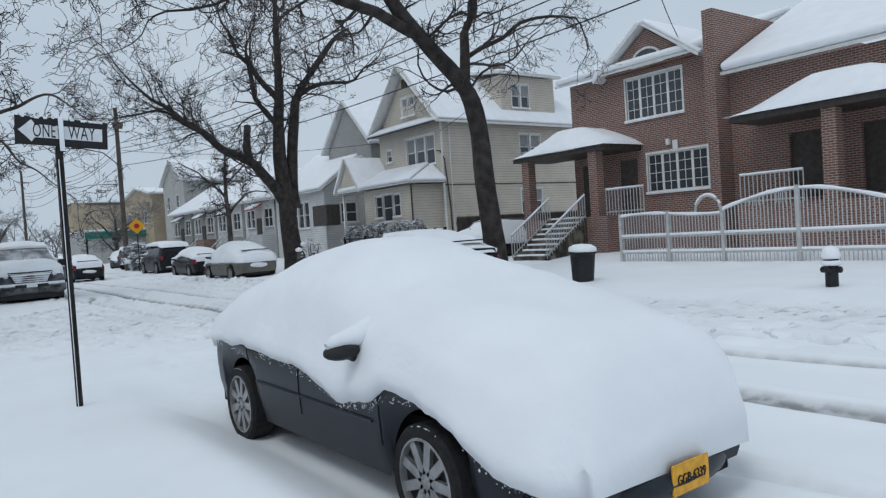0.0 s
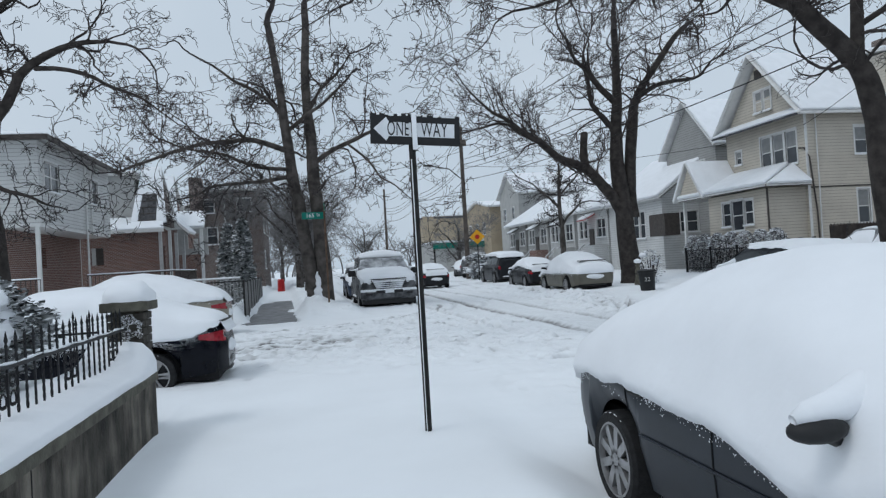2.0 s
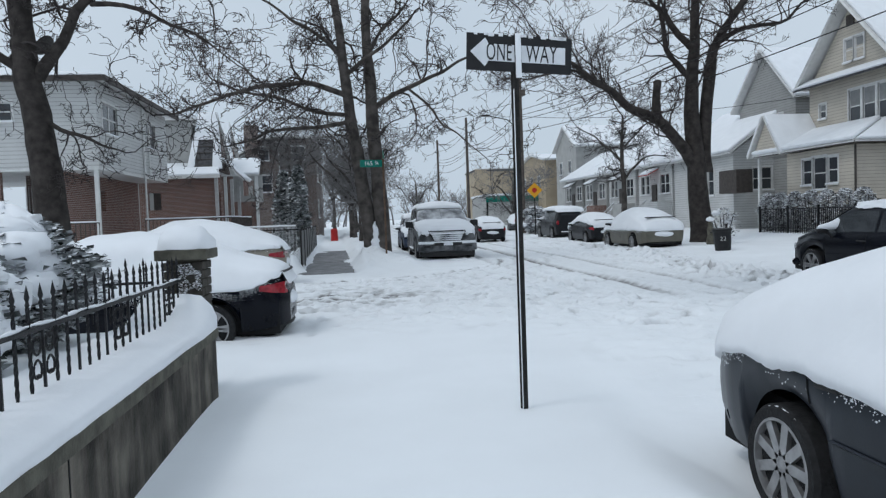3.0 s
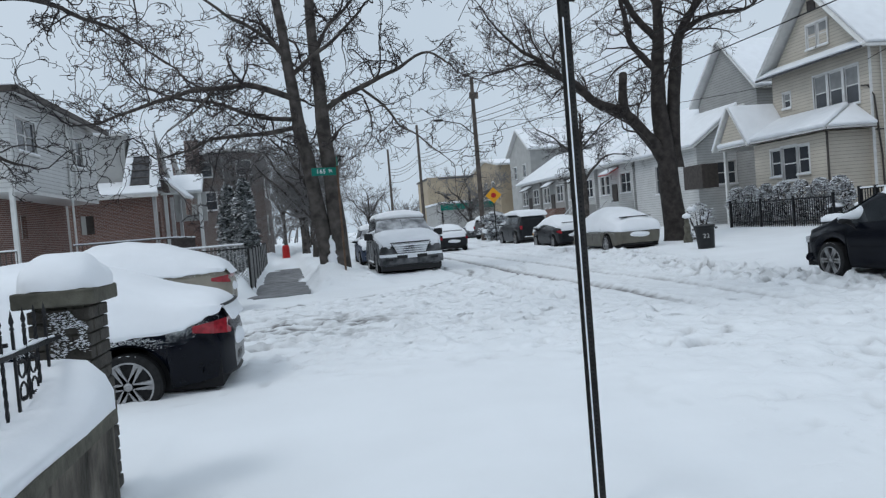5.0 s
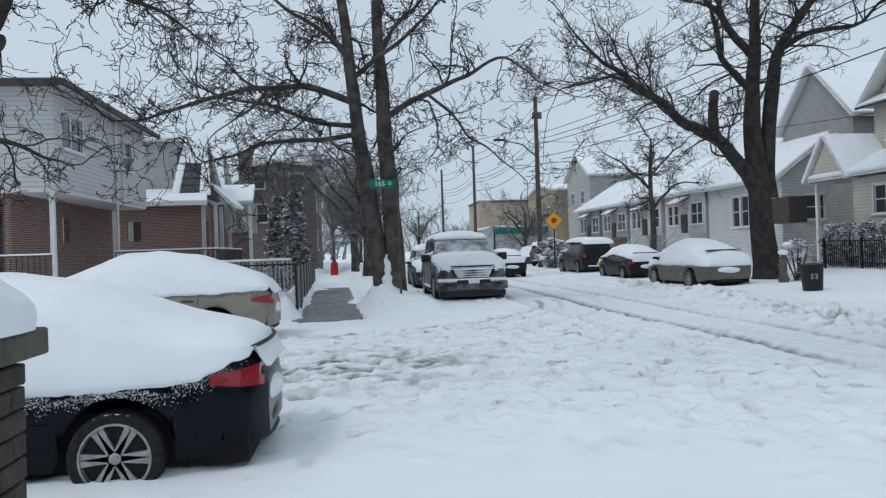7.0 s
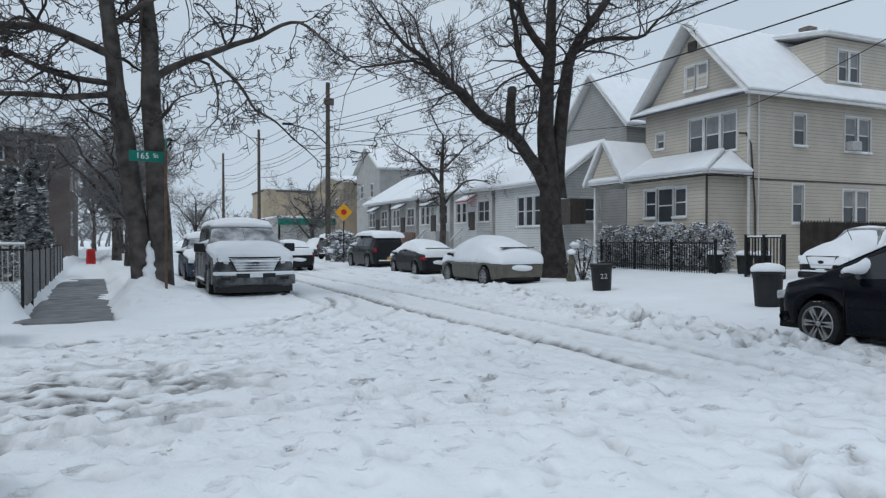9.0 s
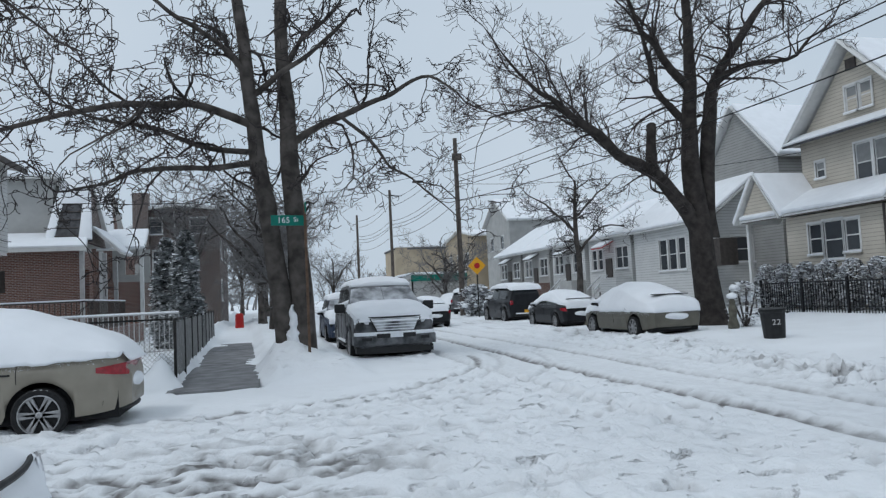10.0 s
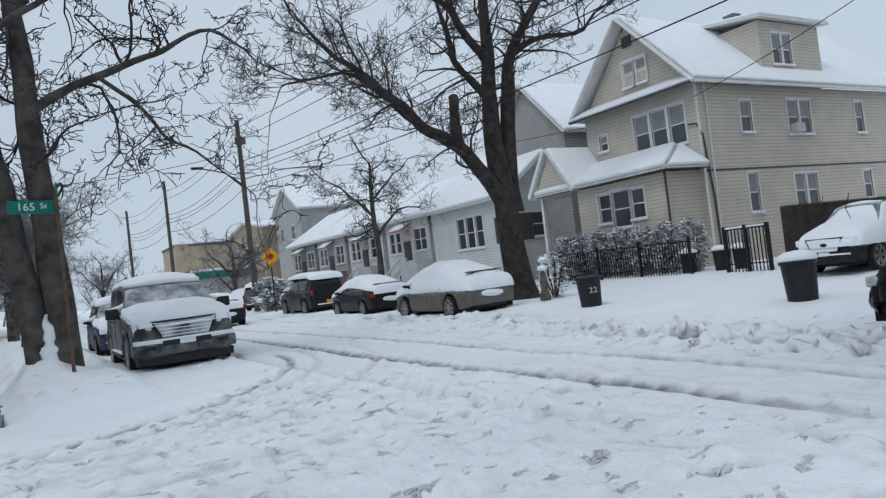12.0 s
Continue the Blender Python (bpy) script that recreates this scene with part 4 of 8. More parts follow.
                yb = side * float(np.interp(ze, [p[1] for p in half_section(W, 0.24, zb_at(S, x), zb_at(S, x) + 0.3)], [p[0] for p in half_section(W, 0.24, zb_at(S, x), zb_at(S, x) + 0.3)]))
                q = [rnd.uniform(0.6, 1.7) for _ in range(4)]
                fl.add([(x - s * q[0], yb, ze), (x, yb, ze + s * q[1]), (x + s * q[2], yb, ze), (x, yb, ze - s * q[3]), (x, yb + side * s * 0.9, ze)], [(0, 1, 4), (1, 2, 4), (2, 3, 4), (3, 0, 4)])
            if fl.v:
                part("snow_dusting", fl, SNOW, th, kind="stuff")
    return th


def zb_at(S, x):
    return float(lerp(S["belt"], x))


def heading(x, y, deg, z=0.0):
    """A car's place: deg 0 drives towards +x, 90 towards +y."""
    return pose(x, y, z, 0, 0, deg)


ALT_SNOW = dict(top=((-2.47, 0.62), (-2.43, 1.02), (-2.3, 1.22), (-1.7, 1.40), (-1.0, 1.62), (-0.35, 1.70), (0.15, 1.70), (0.7, 1.55), (1.2, 1.39), (1.6, 1.28), (2.0, 1.18), (2.25, 1.10), (2.40, 0.96), (2.47, 0.62)),
                edge=((-2.47, 0.60), (-2.2, 0.78), (-1.75, 0.87), (-1.2, 0.86), (-0.4, 0.83), (0.1, 0.78), (0.5, 0.64), (0.85, 0.70), (1.05, 0.79), (1.4, 0.80), (1.7, 0.68), (2.0, 0.50), (2.3, 0.42), (2.5, 0.40)), round=((-2.4, 3.2), (-1.6, 2.8), (-0.5, 2.7), (0.4, 2.8), (1.2, 3.3), (2.4, 3.8)), tumble=0.27, flakes=1.4, nolamp=1, notail=1, pad=0.085, soften=9)
near_car = car("parked_sedan", "slate grey sedan parked and buried under thick fresh snow", "sedan", PAINT_SLATE, heading(3.56, 5.68, -90, -0.27), snow=ALT_SNOW, spokes=9, seed=3, scale=1.09)
CIV_SNOW = dict(top=((-2.40, 0.92), (-2.36, 1.06), (-2.2, 1.16), (-1.7, 1.30), (-1.0, 1.55), (-0.3, 1.65), (0.3, 1.61), (1.1, 1.32), (2.0, 1.08), (2.4, 0.80)),
                edge=((-2.4, 0.98), (-2.2, 0.96), (-1.95, 0.84), (-1.4, 0.79), (0, 0.80), (1.5, 0.74), (2.4, 0.62)), flakes=9.0, spread=0.055, fine=0.7, lip=1, noplate=1)
car("parked_sedan", "black sedan with red tail lights under a blanket of snow", "sedan", PAINT_BLACK, heading(-3.42, 14.42, 180, -0.19), snow=CIV_SNOW, spokes=6, seed=5, scale=1.06)
GOLD_SNOW = dict(top=((-2.40, 0.96), (-2.34, 1.12), (-2.15, 1.26), (-1.7, 1.42), (-1.0, 1.66), (-0.35, 1.74), (0.3, 1.72), (1.1, 1.38), (2.0, 1.12), (2.44, 0.8)),
                 edge=((-2.40, 0.98), (-2.1, 0.97), (-1.0, 0.94), (1.0, 0.92), (2.44, 0.6)), tumble=0.26, flakes=0.6, noplate=1)
car("parked_sedan", "champagne sedan with red tail lights under deep rounded snow", "sedan", PAINT_GOLD, heading(-4.32, 22.6, 180, -0.08), snow=GOLD_SNOW, spokes=6, seed=7, scale=1.07)
SUV_SNOW = dict(top=((-2.47, 1.7), (-2.35, 1.88), (-1.9, 2.0), (0.2, 2.04), (0.5, 1.99), (0.62, 1.86)), edge=((-2.47, 1.62), (-2.0, 1.74), (0.3, 1.76), (0.62, 1.70)), to=0.62, w=-0.19, flakes=0.15, tumble=0.0,
                more=[dict(**{"from": 1.12}, top=((1.1, 1.30), (1.3, 1.34), (2.1, 1.19), (2.36, 1.05), (2.46, 0.95)), edge=((1.1, 1.13), (1.9, 1.06), (2.2, 1.0), (2.46, 0.90)), w=0.0, flakes=0.3, tumble=0.0)])
FOUR_SNOW = dict(top=((-2.6, 1.80), (-2.45, 1.96), (-2.0, 2.06), (-0.2, 2.09), (0.2, 2.04), (0.45, 1.92)), edge=((-2.6, 1.74), (-2.0, 1.84), (0.1, 1.86), (0.45, 1.80)), to=0.45, w=-0.20, flakes=0.1, tumble=0.0,
                 more=[dict(**{"from": 1.10}, top=((1.08, 1.40), (1.3, 1.39), (2.2, 1.24), (2.45, 1.13), (2.58, 0.98)), edge=((1.08, 1.2), (1.9, 1.12), (2.3, 1.04), (2.58, 0.95)), w=0.0, flakes=0.6, tumble=0.0)])
car("parked_suv", "grey full-size four-wheel drive with snow on bonnet and roof", "four", PAINT_DUSTED, heading(3.52, 33.3, -90, -0.12), snow=FOUR_SNOW, spokes=6, seed=9, scale=1.16)
car("parked_suv", "blue-grey van behind the four-wheel drive, roof deep in snow", "suv", PAINT_NAVY, heading(3.2, 40.6, -90, -0.1), snow=SUV_SNOW, spokes=6, seed=11)
HATCH_SNOW = dict(top=((-2.28, 0.90), (-2.2, 1.16), (-1.5, 1.40), (-0.7, 1.62), (0.1, 1.66), (0.6, 1.56), (1.4, 1.18), (2.0, 1.0), (2.28, 0.8)),
                  edge=((-2.28, 0.74), (-1.5, 0.78), (0, 0.76), (1.4, 0.76), (2.28, 0.6)), flakes=1.2, notail=1)
car("parked_hatchback", "pewter hatchback at the kerb under rounded snow", "hatch", PAINT_TAN, heading(12.35, 33.1, 90, -0.06), snow=HATCH_SNOW, spokes=8, seed=13, scale=1.1)
car("parked_hatchback", "charcoal saloon with snowy roof and clear flanks", "hatch", PAINT_CHAR, heading(12.7, 40.4, 90, -0.04), snow=dict(HATCH_SNOW, edge=((-2.28, 0.95), (-1.5, 1.1), (0, 1.2), (1.4, 0.9), (2.28, 0.7)), notail=0, noplate=1), spokes=8, seed=15)
car("parked_suv", "black crossover with snow on its roof and bonnet", "suv", PAINT_CHAR, heading(13.2, 48.6, 90, -0.03), width=0.97, snow=dict(SUV_SNOW, w=0.0, noplate=0), spokes=6, seed=17, scale=1.05)
car("parked_suv", "dark grey pickup beyond the warning sign, snow on top", "suv", PAINT_DUSTED, heading(15.4, 64.0, 55, 0.1), snow=SUV_SNOW, spokes=6, seed=19)
car("parked_hatchback", "dark grey car beyond the crossover, heaped with snow", "hatch", PAINT_GREY, heading(15.6, 71.5, -100, -0.05), snow=dict(HATCH_SNOW, edge=((-2.28, 0.9), (-1.5, 1.0), (0, 1.0), (1.4, 0.9), (2.28, 0.75)), notail=1, noplate=1), spokes=8, seed=21, scale=1.1)
car("moving_sedan", "dark sedan with red tail lamps driving off through snow", "hatch", PAINT_CHAR, heading(8.2, 47.9, 90, -0.05), snow=dict(HATCH_SNOW, edge=((-2.28, 1.0), (-1.5, 1.12), (0, 1.3), (1.4, 0.95), (2.28, 0.75)), w=-0.02, notail=0, noplate=1), spokes=8, seed=21)
BLK_SNOW = dict(top=((-2.2, 1.0), (-1.5, 1.27), (-0.7, 1.50), (0.1, 1.53), (0.35, 1.50)), edge=((-2.2, 0.95), (-1.5, 1.2), (-0.7, 1.40), (0.35, 1.42)), to=0.35, w=-0.2, flakes=0.2, tumble=0.0)
car("black_suv", "black estate car with bare bonnet and snow-speckled flank", "hatch", PAINT_BLACK, heading(10.75, 16.02, 90, -0.05), snow=BLK_SNOW, spokes=6, seed=23, scale=1.1)
drive_car = car("parked_sedan", "dark car in the drive heaped with snow, wipers raised", "suv", PAINT_CHAR, heading(20.0, 23.6, 180, 0.22), snow=dict(top=((-2.47, 1.0), (-2.2, 1.7), (0.3, 1.86), (1.2, 1.55), (2.1, 1.32), (2.47, 0.95)), edge=((-2.47, 0.7), (2.47, 0.72)), tumble=0.2, deep=1, nolamp=1, notail=1), spokes=6, seed=25, scale=0.92)
for yy in (-0.45, 0.3):
    part("wiper", Geo().tube([(1.45, yy, 1.35), (1.75, yy + 0.02, 1.75), (1.62, yy + 0.1, 2.15)], [0.018, 0.014, 0.01], 5), TRIM, drive_car, "raised black wiper arm")
# the near car's front plate
plate = part("front_plate", Geo().box(-0.155, 0.155, -0.006, 0.006, -0.08, 0.08), PLATE, near_car, "amber number plate with dark digits", m=pose(2.475, 0.04, 0.385, 0, 0, -90), bevel=0.004)


def lettering(name, text, size, material, m, parent=None, spread=1.0, depth=0.004):
    cu = bpy.data.curves.new(name, "FONT")
    cu.body, cu.size, cu.extrude, cu.align_x, cu.align_y, cu.space_character = text, size, depth, "CENTER", "CENTER", spread
    tmp = bpy.data.objects.new(name, cu)
    scene.collection.objects.link(tmp)
    dg = bpy.context.evaluated_depsgraph_get()
    me = bpy.data.meshes.new_from_object(tmp.evaluated_get(dg))
    bpy.data.objects.remove(tmp)
    me.materials.clear()
    me.materials.append(material)
    ob = new(name, me)
    if parent is not None:
        ob.parent = parent
    ob.matrix_basis = m
    return ob


lettering("plate_digits", "GGB-6339", 0.075, TRIM, pose(0, 0.0075, -0.005, 90, 0, 180) @ Matrix.Diagonal((0.75, 1, 1, 1)), plate)


# ---- the near garden wall, its pillar and railing ----
WALL_X = -1.18
gw = thing("garden_wall", "stained low concrete retaining wall with a snow-covered top", "wall", kind="")
part("wall_face", Geo().box(WALL_X - 0.28, WALL_X, -9.0, 10.14, -0.4, 0.56), CONCRETE, gw, "weathered stained concrete", bevel=0.01)
part("coping", Geo().box(WALL_X - 0.32, WALL_X + 0.025, -9.0, 10.15, 0.563, 0.645), COPING, gw, "mossy concrete coping", bevel=0.008)
part("return_wall", Geo().box(-9.0, WALL_X - 0.48, 9.95, 10.23, -0.4, 0.6), CONCRETE, gw)
for yy in np.arange(-1.5, 9.5, 2.75):
    part("joint", Geo().box(WALL_X - 0.002, WALL_X + 0.004, yy, yy + 0.012, -0.1, 0.56), UNDER, gw)
sg = Geo()
ys_ = np.linspace(-9.0, 10.16, 191)
for y in ys_:
    rise = 0.22 * math.exp(-((y - 10.3) / 0.45) ** 2)
    for k, (dx, dz) in enumerate(((0.015, 0.0), (0.012, 0.045), (-0.03, 0.075), (-0.12, 0.105), (-0.25, 0.125), (-0.42, 0.14), (-0.62, 0.15))):
        nzz = 0.014 * noise.noise((y * 1.3, k * 0.7, 3.0)) + 0.006 * noise.noise((y * 5.0, k * 1.1, 8.0))
        sg.v.append((WALL_X + dx + (nzz * 1.2 if k < 3 else 0), y, 0.646 + dz + (nzz if k else -0.01 + nzz * 0.5) + rise * min(1, k / 3)))
for i in range(len(ys_) - 1):
    for k in range(6):
        a = i * 7 + k
        sg.f.append((a, a + 7, a + 8, a + 1))
part("snow_cap", sg, SNOW, gw, "rounded snow along the wall top", smooth=True)

pil = thing("gate_pillar", "grey brick gate pillar with a stone cap and dome of snow", "pillar")
PX0, PX1, PY0, PY1 = -1.67, -1.31, 10.30, 10.72
part("core", Geo().box(PX0 + 0.03, PX1 - 0.03, PY0 + 0.03, PY1 - 0.03, -0.3, 1.284), COPING, pil, "recessed pale mortar")
cap = part("cap", Geo().box(PX0 - 0.06, PX1 + 0.06, PY0 - 0.06, PY1 + 0.06, 1.285, 1.385), COPING, pil, "mossy stone cap", bevel=0.012)
dg_ = Geo()
for i in range(15):
    for j in range(25):
        a, t = i / 14 * math.pi / 2, j / 24 * 2 * math.pi
        ex = 2 / 3.0
        cx = abs(math.cos(t)) ** ex * (1 if math.cos(t) >= 0 else -1)
        cy = abs(math.sin(t)) ** ex * (1 if math.sin(t) >= 0 else -1)
        rr = math.cos(a) ** 0.75
        wv = 0.015 * noise.noise((cx * 2, cy * 2, a * 2))
        dg_.v.append(((PX0 + PX1) / 2 + (0.262 + wv) * cx * rr, (PY0 + PY1) / 2 + (0.268 + wv) * cy * rr, 1.386 + 0.225 * math.sin(a) + wv))
for i in range(14):
    for j in range(24):
        a = i * 25 + j
        dg_.f.append((a, a + 1, a + 26, a + 25))
part("snow_dome", dg_, SNOW, pil, "dome of fresh snow", smooth=True)

# railing set back on the wall
rail = thing("iron_railing", "black wrought-iron railing with spear finials and scrollwork", "railing")
RX, RZ0, RZ1 = -1.49, 0.74, 1.10
spear = Geo()
spear.lathe([(0.006, 0.0), (0.013, 0.012), (0.007, 0.03), (0.014, 0.05), (0.001, 0.115)], 8)
spear_me = spear.mesh("finial", IRON)
bar_me = Geo().box(-0.007, 0.007, -0.007, 0.007, 0, 1).mesh("bar", IRON)
tw = Geo()
for i in range(25):
    a = i * 0.55
    for c in range(4):
        t = a + c * math.pi / 2
        tw.v.append((0.011 * math.cos(t), 0.011 * math.sin(t), i / 24))
for i in range(24):
    for c in range(4):
        tw.f.append((i * 4 + c, i * 4 + (c + 1) % 4, (i + 1) * 4 + (c + 1) % 4, (i + 1) * 4 + c))
twist_me = tw.mesh("bar", IRON)


def scroll(sgn):
    pts = []
    for t in np.linspace(0, 4.4, 26):
        rr = 0.085 * math.exp(-t * 0.33)
        pts.append((0, sgn * (0.005 + rr * math.sin(t)), rr * math.cos(t)))
    return pts


sc_geo = Geo()
for sgn in (1, -1):
    for zz, fl in ((0.12, 1), (0.32, -1)):
        sc_geo.tube([(p[0], p[1], zz + fl * p[2]) for p in scroll(sgn)], 0.007, 5)
scroll_me = sc_geo.mesh("scrollwork", IRON)
y, k = -2.0, 0
while y < 10.15:
    ob = new("bar", twist_me if k % 3 else bar_me)
    ob.parent = rail
    ob.matrix_basis = pose(RX, y, RZ0) @ Matrix.Diagonal((1, 1, 0.48, 1))
    fo = new("finial", spear_me)
    fo.parent = ob
    fo.matrix_basis = Matrix.Diagonal((1, 1, 1 / 0.48, 1)) @ pose(0, 0, 0.48)
    if k % 8 in (3, 4):
        so = new("scrollwork", scroll_me)
        so.parent = rail
        so.matrix_basis = pose(RX, y + 0.077, RZ0 + 0.03) @ Matrix.Diagonal((1, 0.8, 0.82, 1))
    y += 0.155
    k += 1
for i in range(22):
    ob = new("bar", twist_me if i % 3 else bar_me)
    ob.parent = rail
    ob.matrix_basis = pose(-1.78 - 0.155 * i, 10.08, RZ0) @ Matrix.Diagonal((1, 1, 0.48, 1))
    fo = new("finial", spear_me)
    fo.parent = ob
    fo.matrix_basis = Matrix.Diagonal((1, 1, 1 / 0.48, 1)) @ pose(0, 0, 0.48)
part("return_rail", Geo().box(-5.1, -1.7, 10.065, 10.095, RZ1 - 0.012, RZ1 + 0.012), IRON, rail, bevel=0.003)
part("top_rail", Geo().box(RX - 0.016, RX + 0.016, -2.0, 10.3, RZ1 - 0.012, RZ1 + 0.012), IRON, rail, bevel=0.003)
part("rail_snow", Geo().tube([(RX, y, RZ1 + 0.02 + 0.006 * math.sin(y * 9)) for y in np.arange(-2, 10.25, 0.1)], [0.010 + 0.005 * math.sin(i * 1.7) for i in range(123)], 6), SNOW, rail, smooth=True)


# the pillar's bricks, each one slightly out of line
brick_meshes = {}


def brick_mesh(lx, ly):
    key = (round(lx, 3), round(ly, 3))
    if key not in brick_meshes:
        g = Geo().box(-lx / 2, lx / 2, -ly / 2, ly / 2, -0.038, 0.038)
        brick_meshes[key] = g.mesh("brick", BRICKFACE, bevel=0.006, segs=1)
    return brick_meshes[key]


rb_ = random.Random(12)
wx_, wy_ = PX1 - PX0, PY1 - PY0
for row in range(16):
    z = 0.0 + 0.042 + row * 0.0845
    if z > 1.25:
        break
    spots = []
    if row % 2:
        for cy in (PY0 + 0.05, PY1 - 0.05):
            spots += [(PX0 + wx_ * 0.25, cy, wx_ / 2 - 0.008, 0.1), (PX0 + wx_ * 0.75, cy, wx_ / 2 - 0.008, 0.1)]
        for cx in (PX0 + 0.05, PX1 - 0.05):
            spots += [(cx, (PY0 + PY1) / 2, 0.1, wy_ - 0.215)]
    else:
        for cx in (PX0 + 0.05, PX1 - 0.05):
            spots += [(cx, PY0 + wy_ * 0.25, 0.1, wy_ / 2 - 0.008), (cx, PY0 + wy_ * 0.75, 0.1, wy_ / 2 - 0.008)]
        for cy in (PY0 + 0.05, PY1 - 0.05):
            spots += [((PX0 + PX1) / 2, cy, wx_ - 0.215, 0.1)]
    for cx, cy, lx, ly in spots:
        o = new("brick", brick_mesh(lx, ly))
        o.parent = pil
        o.matrix_basis = pose(cx + rb_.uniform(-0.004, 0.004), cy + rb_.uniform(-0.004, 0.004), z, 0, 0, rb_.uniform(-0.8, 0.8))
ps = Geo()
for k in range(900):
    zz = 0.75 + 0.5 * rb_.random() ** 0.7
    px = PX0 + wx_ * (0.35 + 0.62 * rb_.random())
    s_ = rb_.uniform(0.002, 0.008)
    if noise.noise((px * 7, zz * 7, 2.0)) < 0.0:
        continue
    ps.add([(px - s_ * 1.6, PY0 - 0.006, zz), (px, PY0 - 0.006, zz + s_ * 0.6), (px + s_ * 1.6, PY0 - 0.006, zz), (px, PY0 - 0.006, zz - s_ * 0.5), (px, PY0 - 0.014, zz)], [(0, 1, 4), (1, 2, 4), (2, 3, 4), (3, 0, 4)])
part("snow_dusting", ps, SNOW, pil, kind="stuff")


# ---- signs and poles ----
ow = thing("one_way_sign", "black and white one-way sign on a perforated steel post in snow", "street sign", pose(1.535, 9.214, -0.05, 0, 0, 5))
pg = Geo()
hat = [(-0.022, -0.012), (0.022, -0.012), (0.022, 0.018), (0.034, 0.018), (0.034, 0.022), (0.018, 0.022), (0.018, -0.008), (-0.018, -0.008), (-0.018, 0.022), (-0.034, 0.022), (-0.034, 0.018), (-0.022, 0.018)]
nh = len(hat)
pg.add([(x, y, z) for z in (-0.4, 3.10) for x, y in hat], [(i, (i + 1) % nh, nh + (i + 1) % nh, nh + i) for i in range(nh)])
post = part("post", pg, STEEL, ow, "weathered perforated steel post")
hole = Geo().lathe([(0.0065, 0), (0.0065, 0.002)], 8, pose(0, -0.0122, 0, 90)).mesh("hole", UNDER)
for k in range(118):
    ho = new("hole", hole)
    ho.parent = post
    ho.matrix_basis = pose(0.0265 - 0.0265, 0, 0.05 + k * 0.0255)
part("post_snow", Geo().box(-0.027, -0.018, -0.018, -0.0125, 0.0, 2.7), SNOW, ow, smooth=True, bevel=0.003)
SZ = 2.99
board = part("sign_plate", Geo().box(-0.457, 0.457, -0.002, 0.002, -0.152, 0.152), SIGN_BLACK, ow, "black plate with a white arrow", m=pose(0.038, -0.016, SZ, 0, 2.6, 0), bevel=0.0015)
ar = Geo()
arrow = [(-0.425, 0.0), (-0.30, 0.118), (-0.27, 0.07), (0.40, 0.07), (0.40, -0.07), (-0.27, -0.07), (-0.30, -0.118)]
front = [(x, -0.0045, z) for x, z in arrow]
back = [(x, -0.0022, z) for x, z in arrow]
na = len(arrow)
ar.add(front + back, [tuple(range(na)), tuple(reversed(range(na, 2 * na)))] + [(i, na + i, na + (i + 1) % na, (i + 1) % na) for i in range(na)])
part("arrow", ar, SIGN_WHITE, board, "white arrow")
lettering("words", "ONE", 0.205, SIGN_BLACK, pose(-0.18, -0.0055, 0.0, 90, 0, 0) @ Matrix.Diagonal((0.50, 1, 1, 1)), board, 1.08, 0.0012)
lettering("words", "WAY", 0.205, SIGN_BLACK, pose(0.19, -0.0055, 0.0, 90, 0, 0) @ Matrix.Diagonal((0.56, 1, 1, 1)), board, 1.08, 0.0012)
part("post_front", Geo().box(-0.008, 0.046, -0.036, -0.0195, SZ - 0.21, SZ + 0.16), STEEL, ow, "steel bracket over the plate")
part("frost", Geo().box(-0.006, 0.044, -0.041, -0.0365, SZ - 0.2, SZ + 0.165), SNOW, ow, smooth=True, bevel=0.004)
sn = Geo()
rs = random.Random(4)
for k in range(24):
    x = rs.uniform(-0.44, 0.44)
    s = rs.uniform(0.004, 0.016)
    sn.box(x - s * 1.6, x + s * 1.6, -0.008, -0.0025, 0.146 - s, 0.152 + s * 0.4)
part("snow_dusting", sn, SNOW, board, kind="stuff")

ss = thing("street_name_sign", "green 165 St name plate on a rusty post beside the tree", "street sign", pose(1.10, 28.45, 0))
part("post", Geo().tube([(0, 0, -0.2), (0, 0, 3.95)], 0.035, 8), mat("rusty_post", (0.13, 0.085, 0.06), 0.8, 0.3, var=0.3, scale=6, bump=0.3), ss)
np_ = part("name_plate", Geo().box(-0.40, 0.40, -0.012, 0.012, -0.125, 0.125), SIGN_GREEN, ss, "green plate with white letters", m=pose(-0.42, -0.03, 3.58, 0, 0, 12), bevel=0.003)
lettering("digits", "165", 0.20, SIGN_WHITE, pose(-0.10, -0.0135, 0.0, 90), np_, 1.05, 0.001)
lettering("words", "St", 0.15, SIGN_WHITE, pose(0.20, -0.0135, 0.02, 90), np_, 1.05, 0.001)
part("side_plate", Geo().box(-0.012, 0.012, -0.4, 0.4, -0.125, 0.125), SIGN_GREEN, ss, m=pose(0, 0.02, 3.86), bevel=0.003)

yw = thing("warning_sign", "yellow diamond warning sign with a red disc on a post", "street sign", pose(13.0, 54.2, 0, 0, 0, -10))
part("post", Geo().tube([(0, 0, -0.2), (0, 0, 3.9)], 0.04, 8), STEEL, yw)
dm = Geo().box(-0.40, 0.40, -0.01, 0.01, -0.40, 0.40)
dp = part("sign_plate", dm, SIGN_YELLOW, yw, m=pose(0, -0.06, 3.36, 0, 45, 0))
part("disc", Geo().lathe([(0.19, 0), (0.19, 0.012)], 8, pose(0, -0.011, 0, 90)), SIGN_RED, dp, "red disc")

upole = thing("utility_pole", "tall weathered wooden utility pole with a lamp arm", "utility pole")
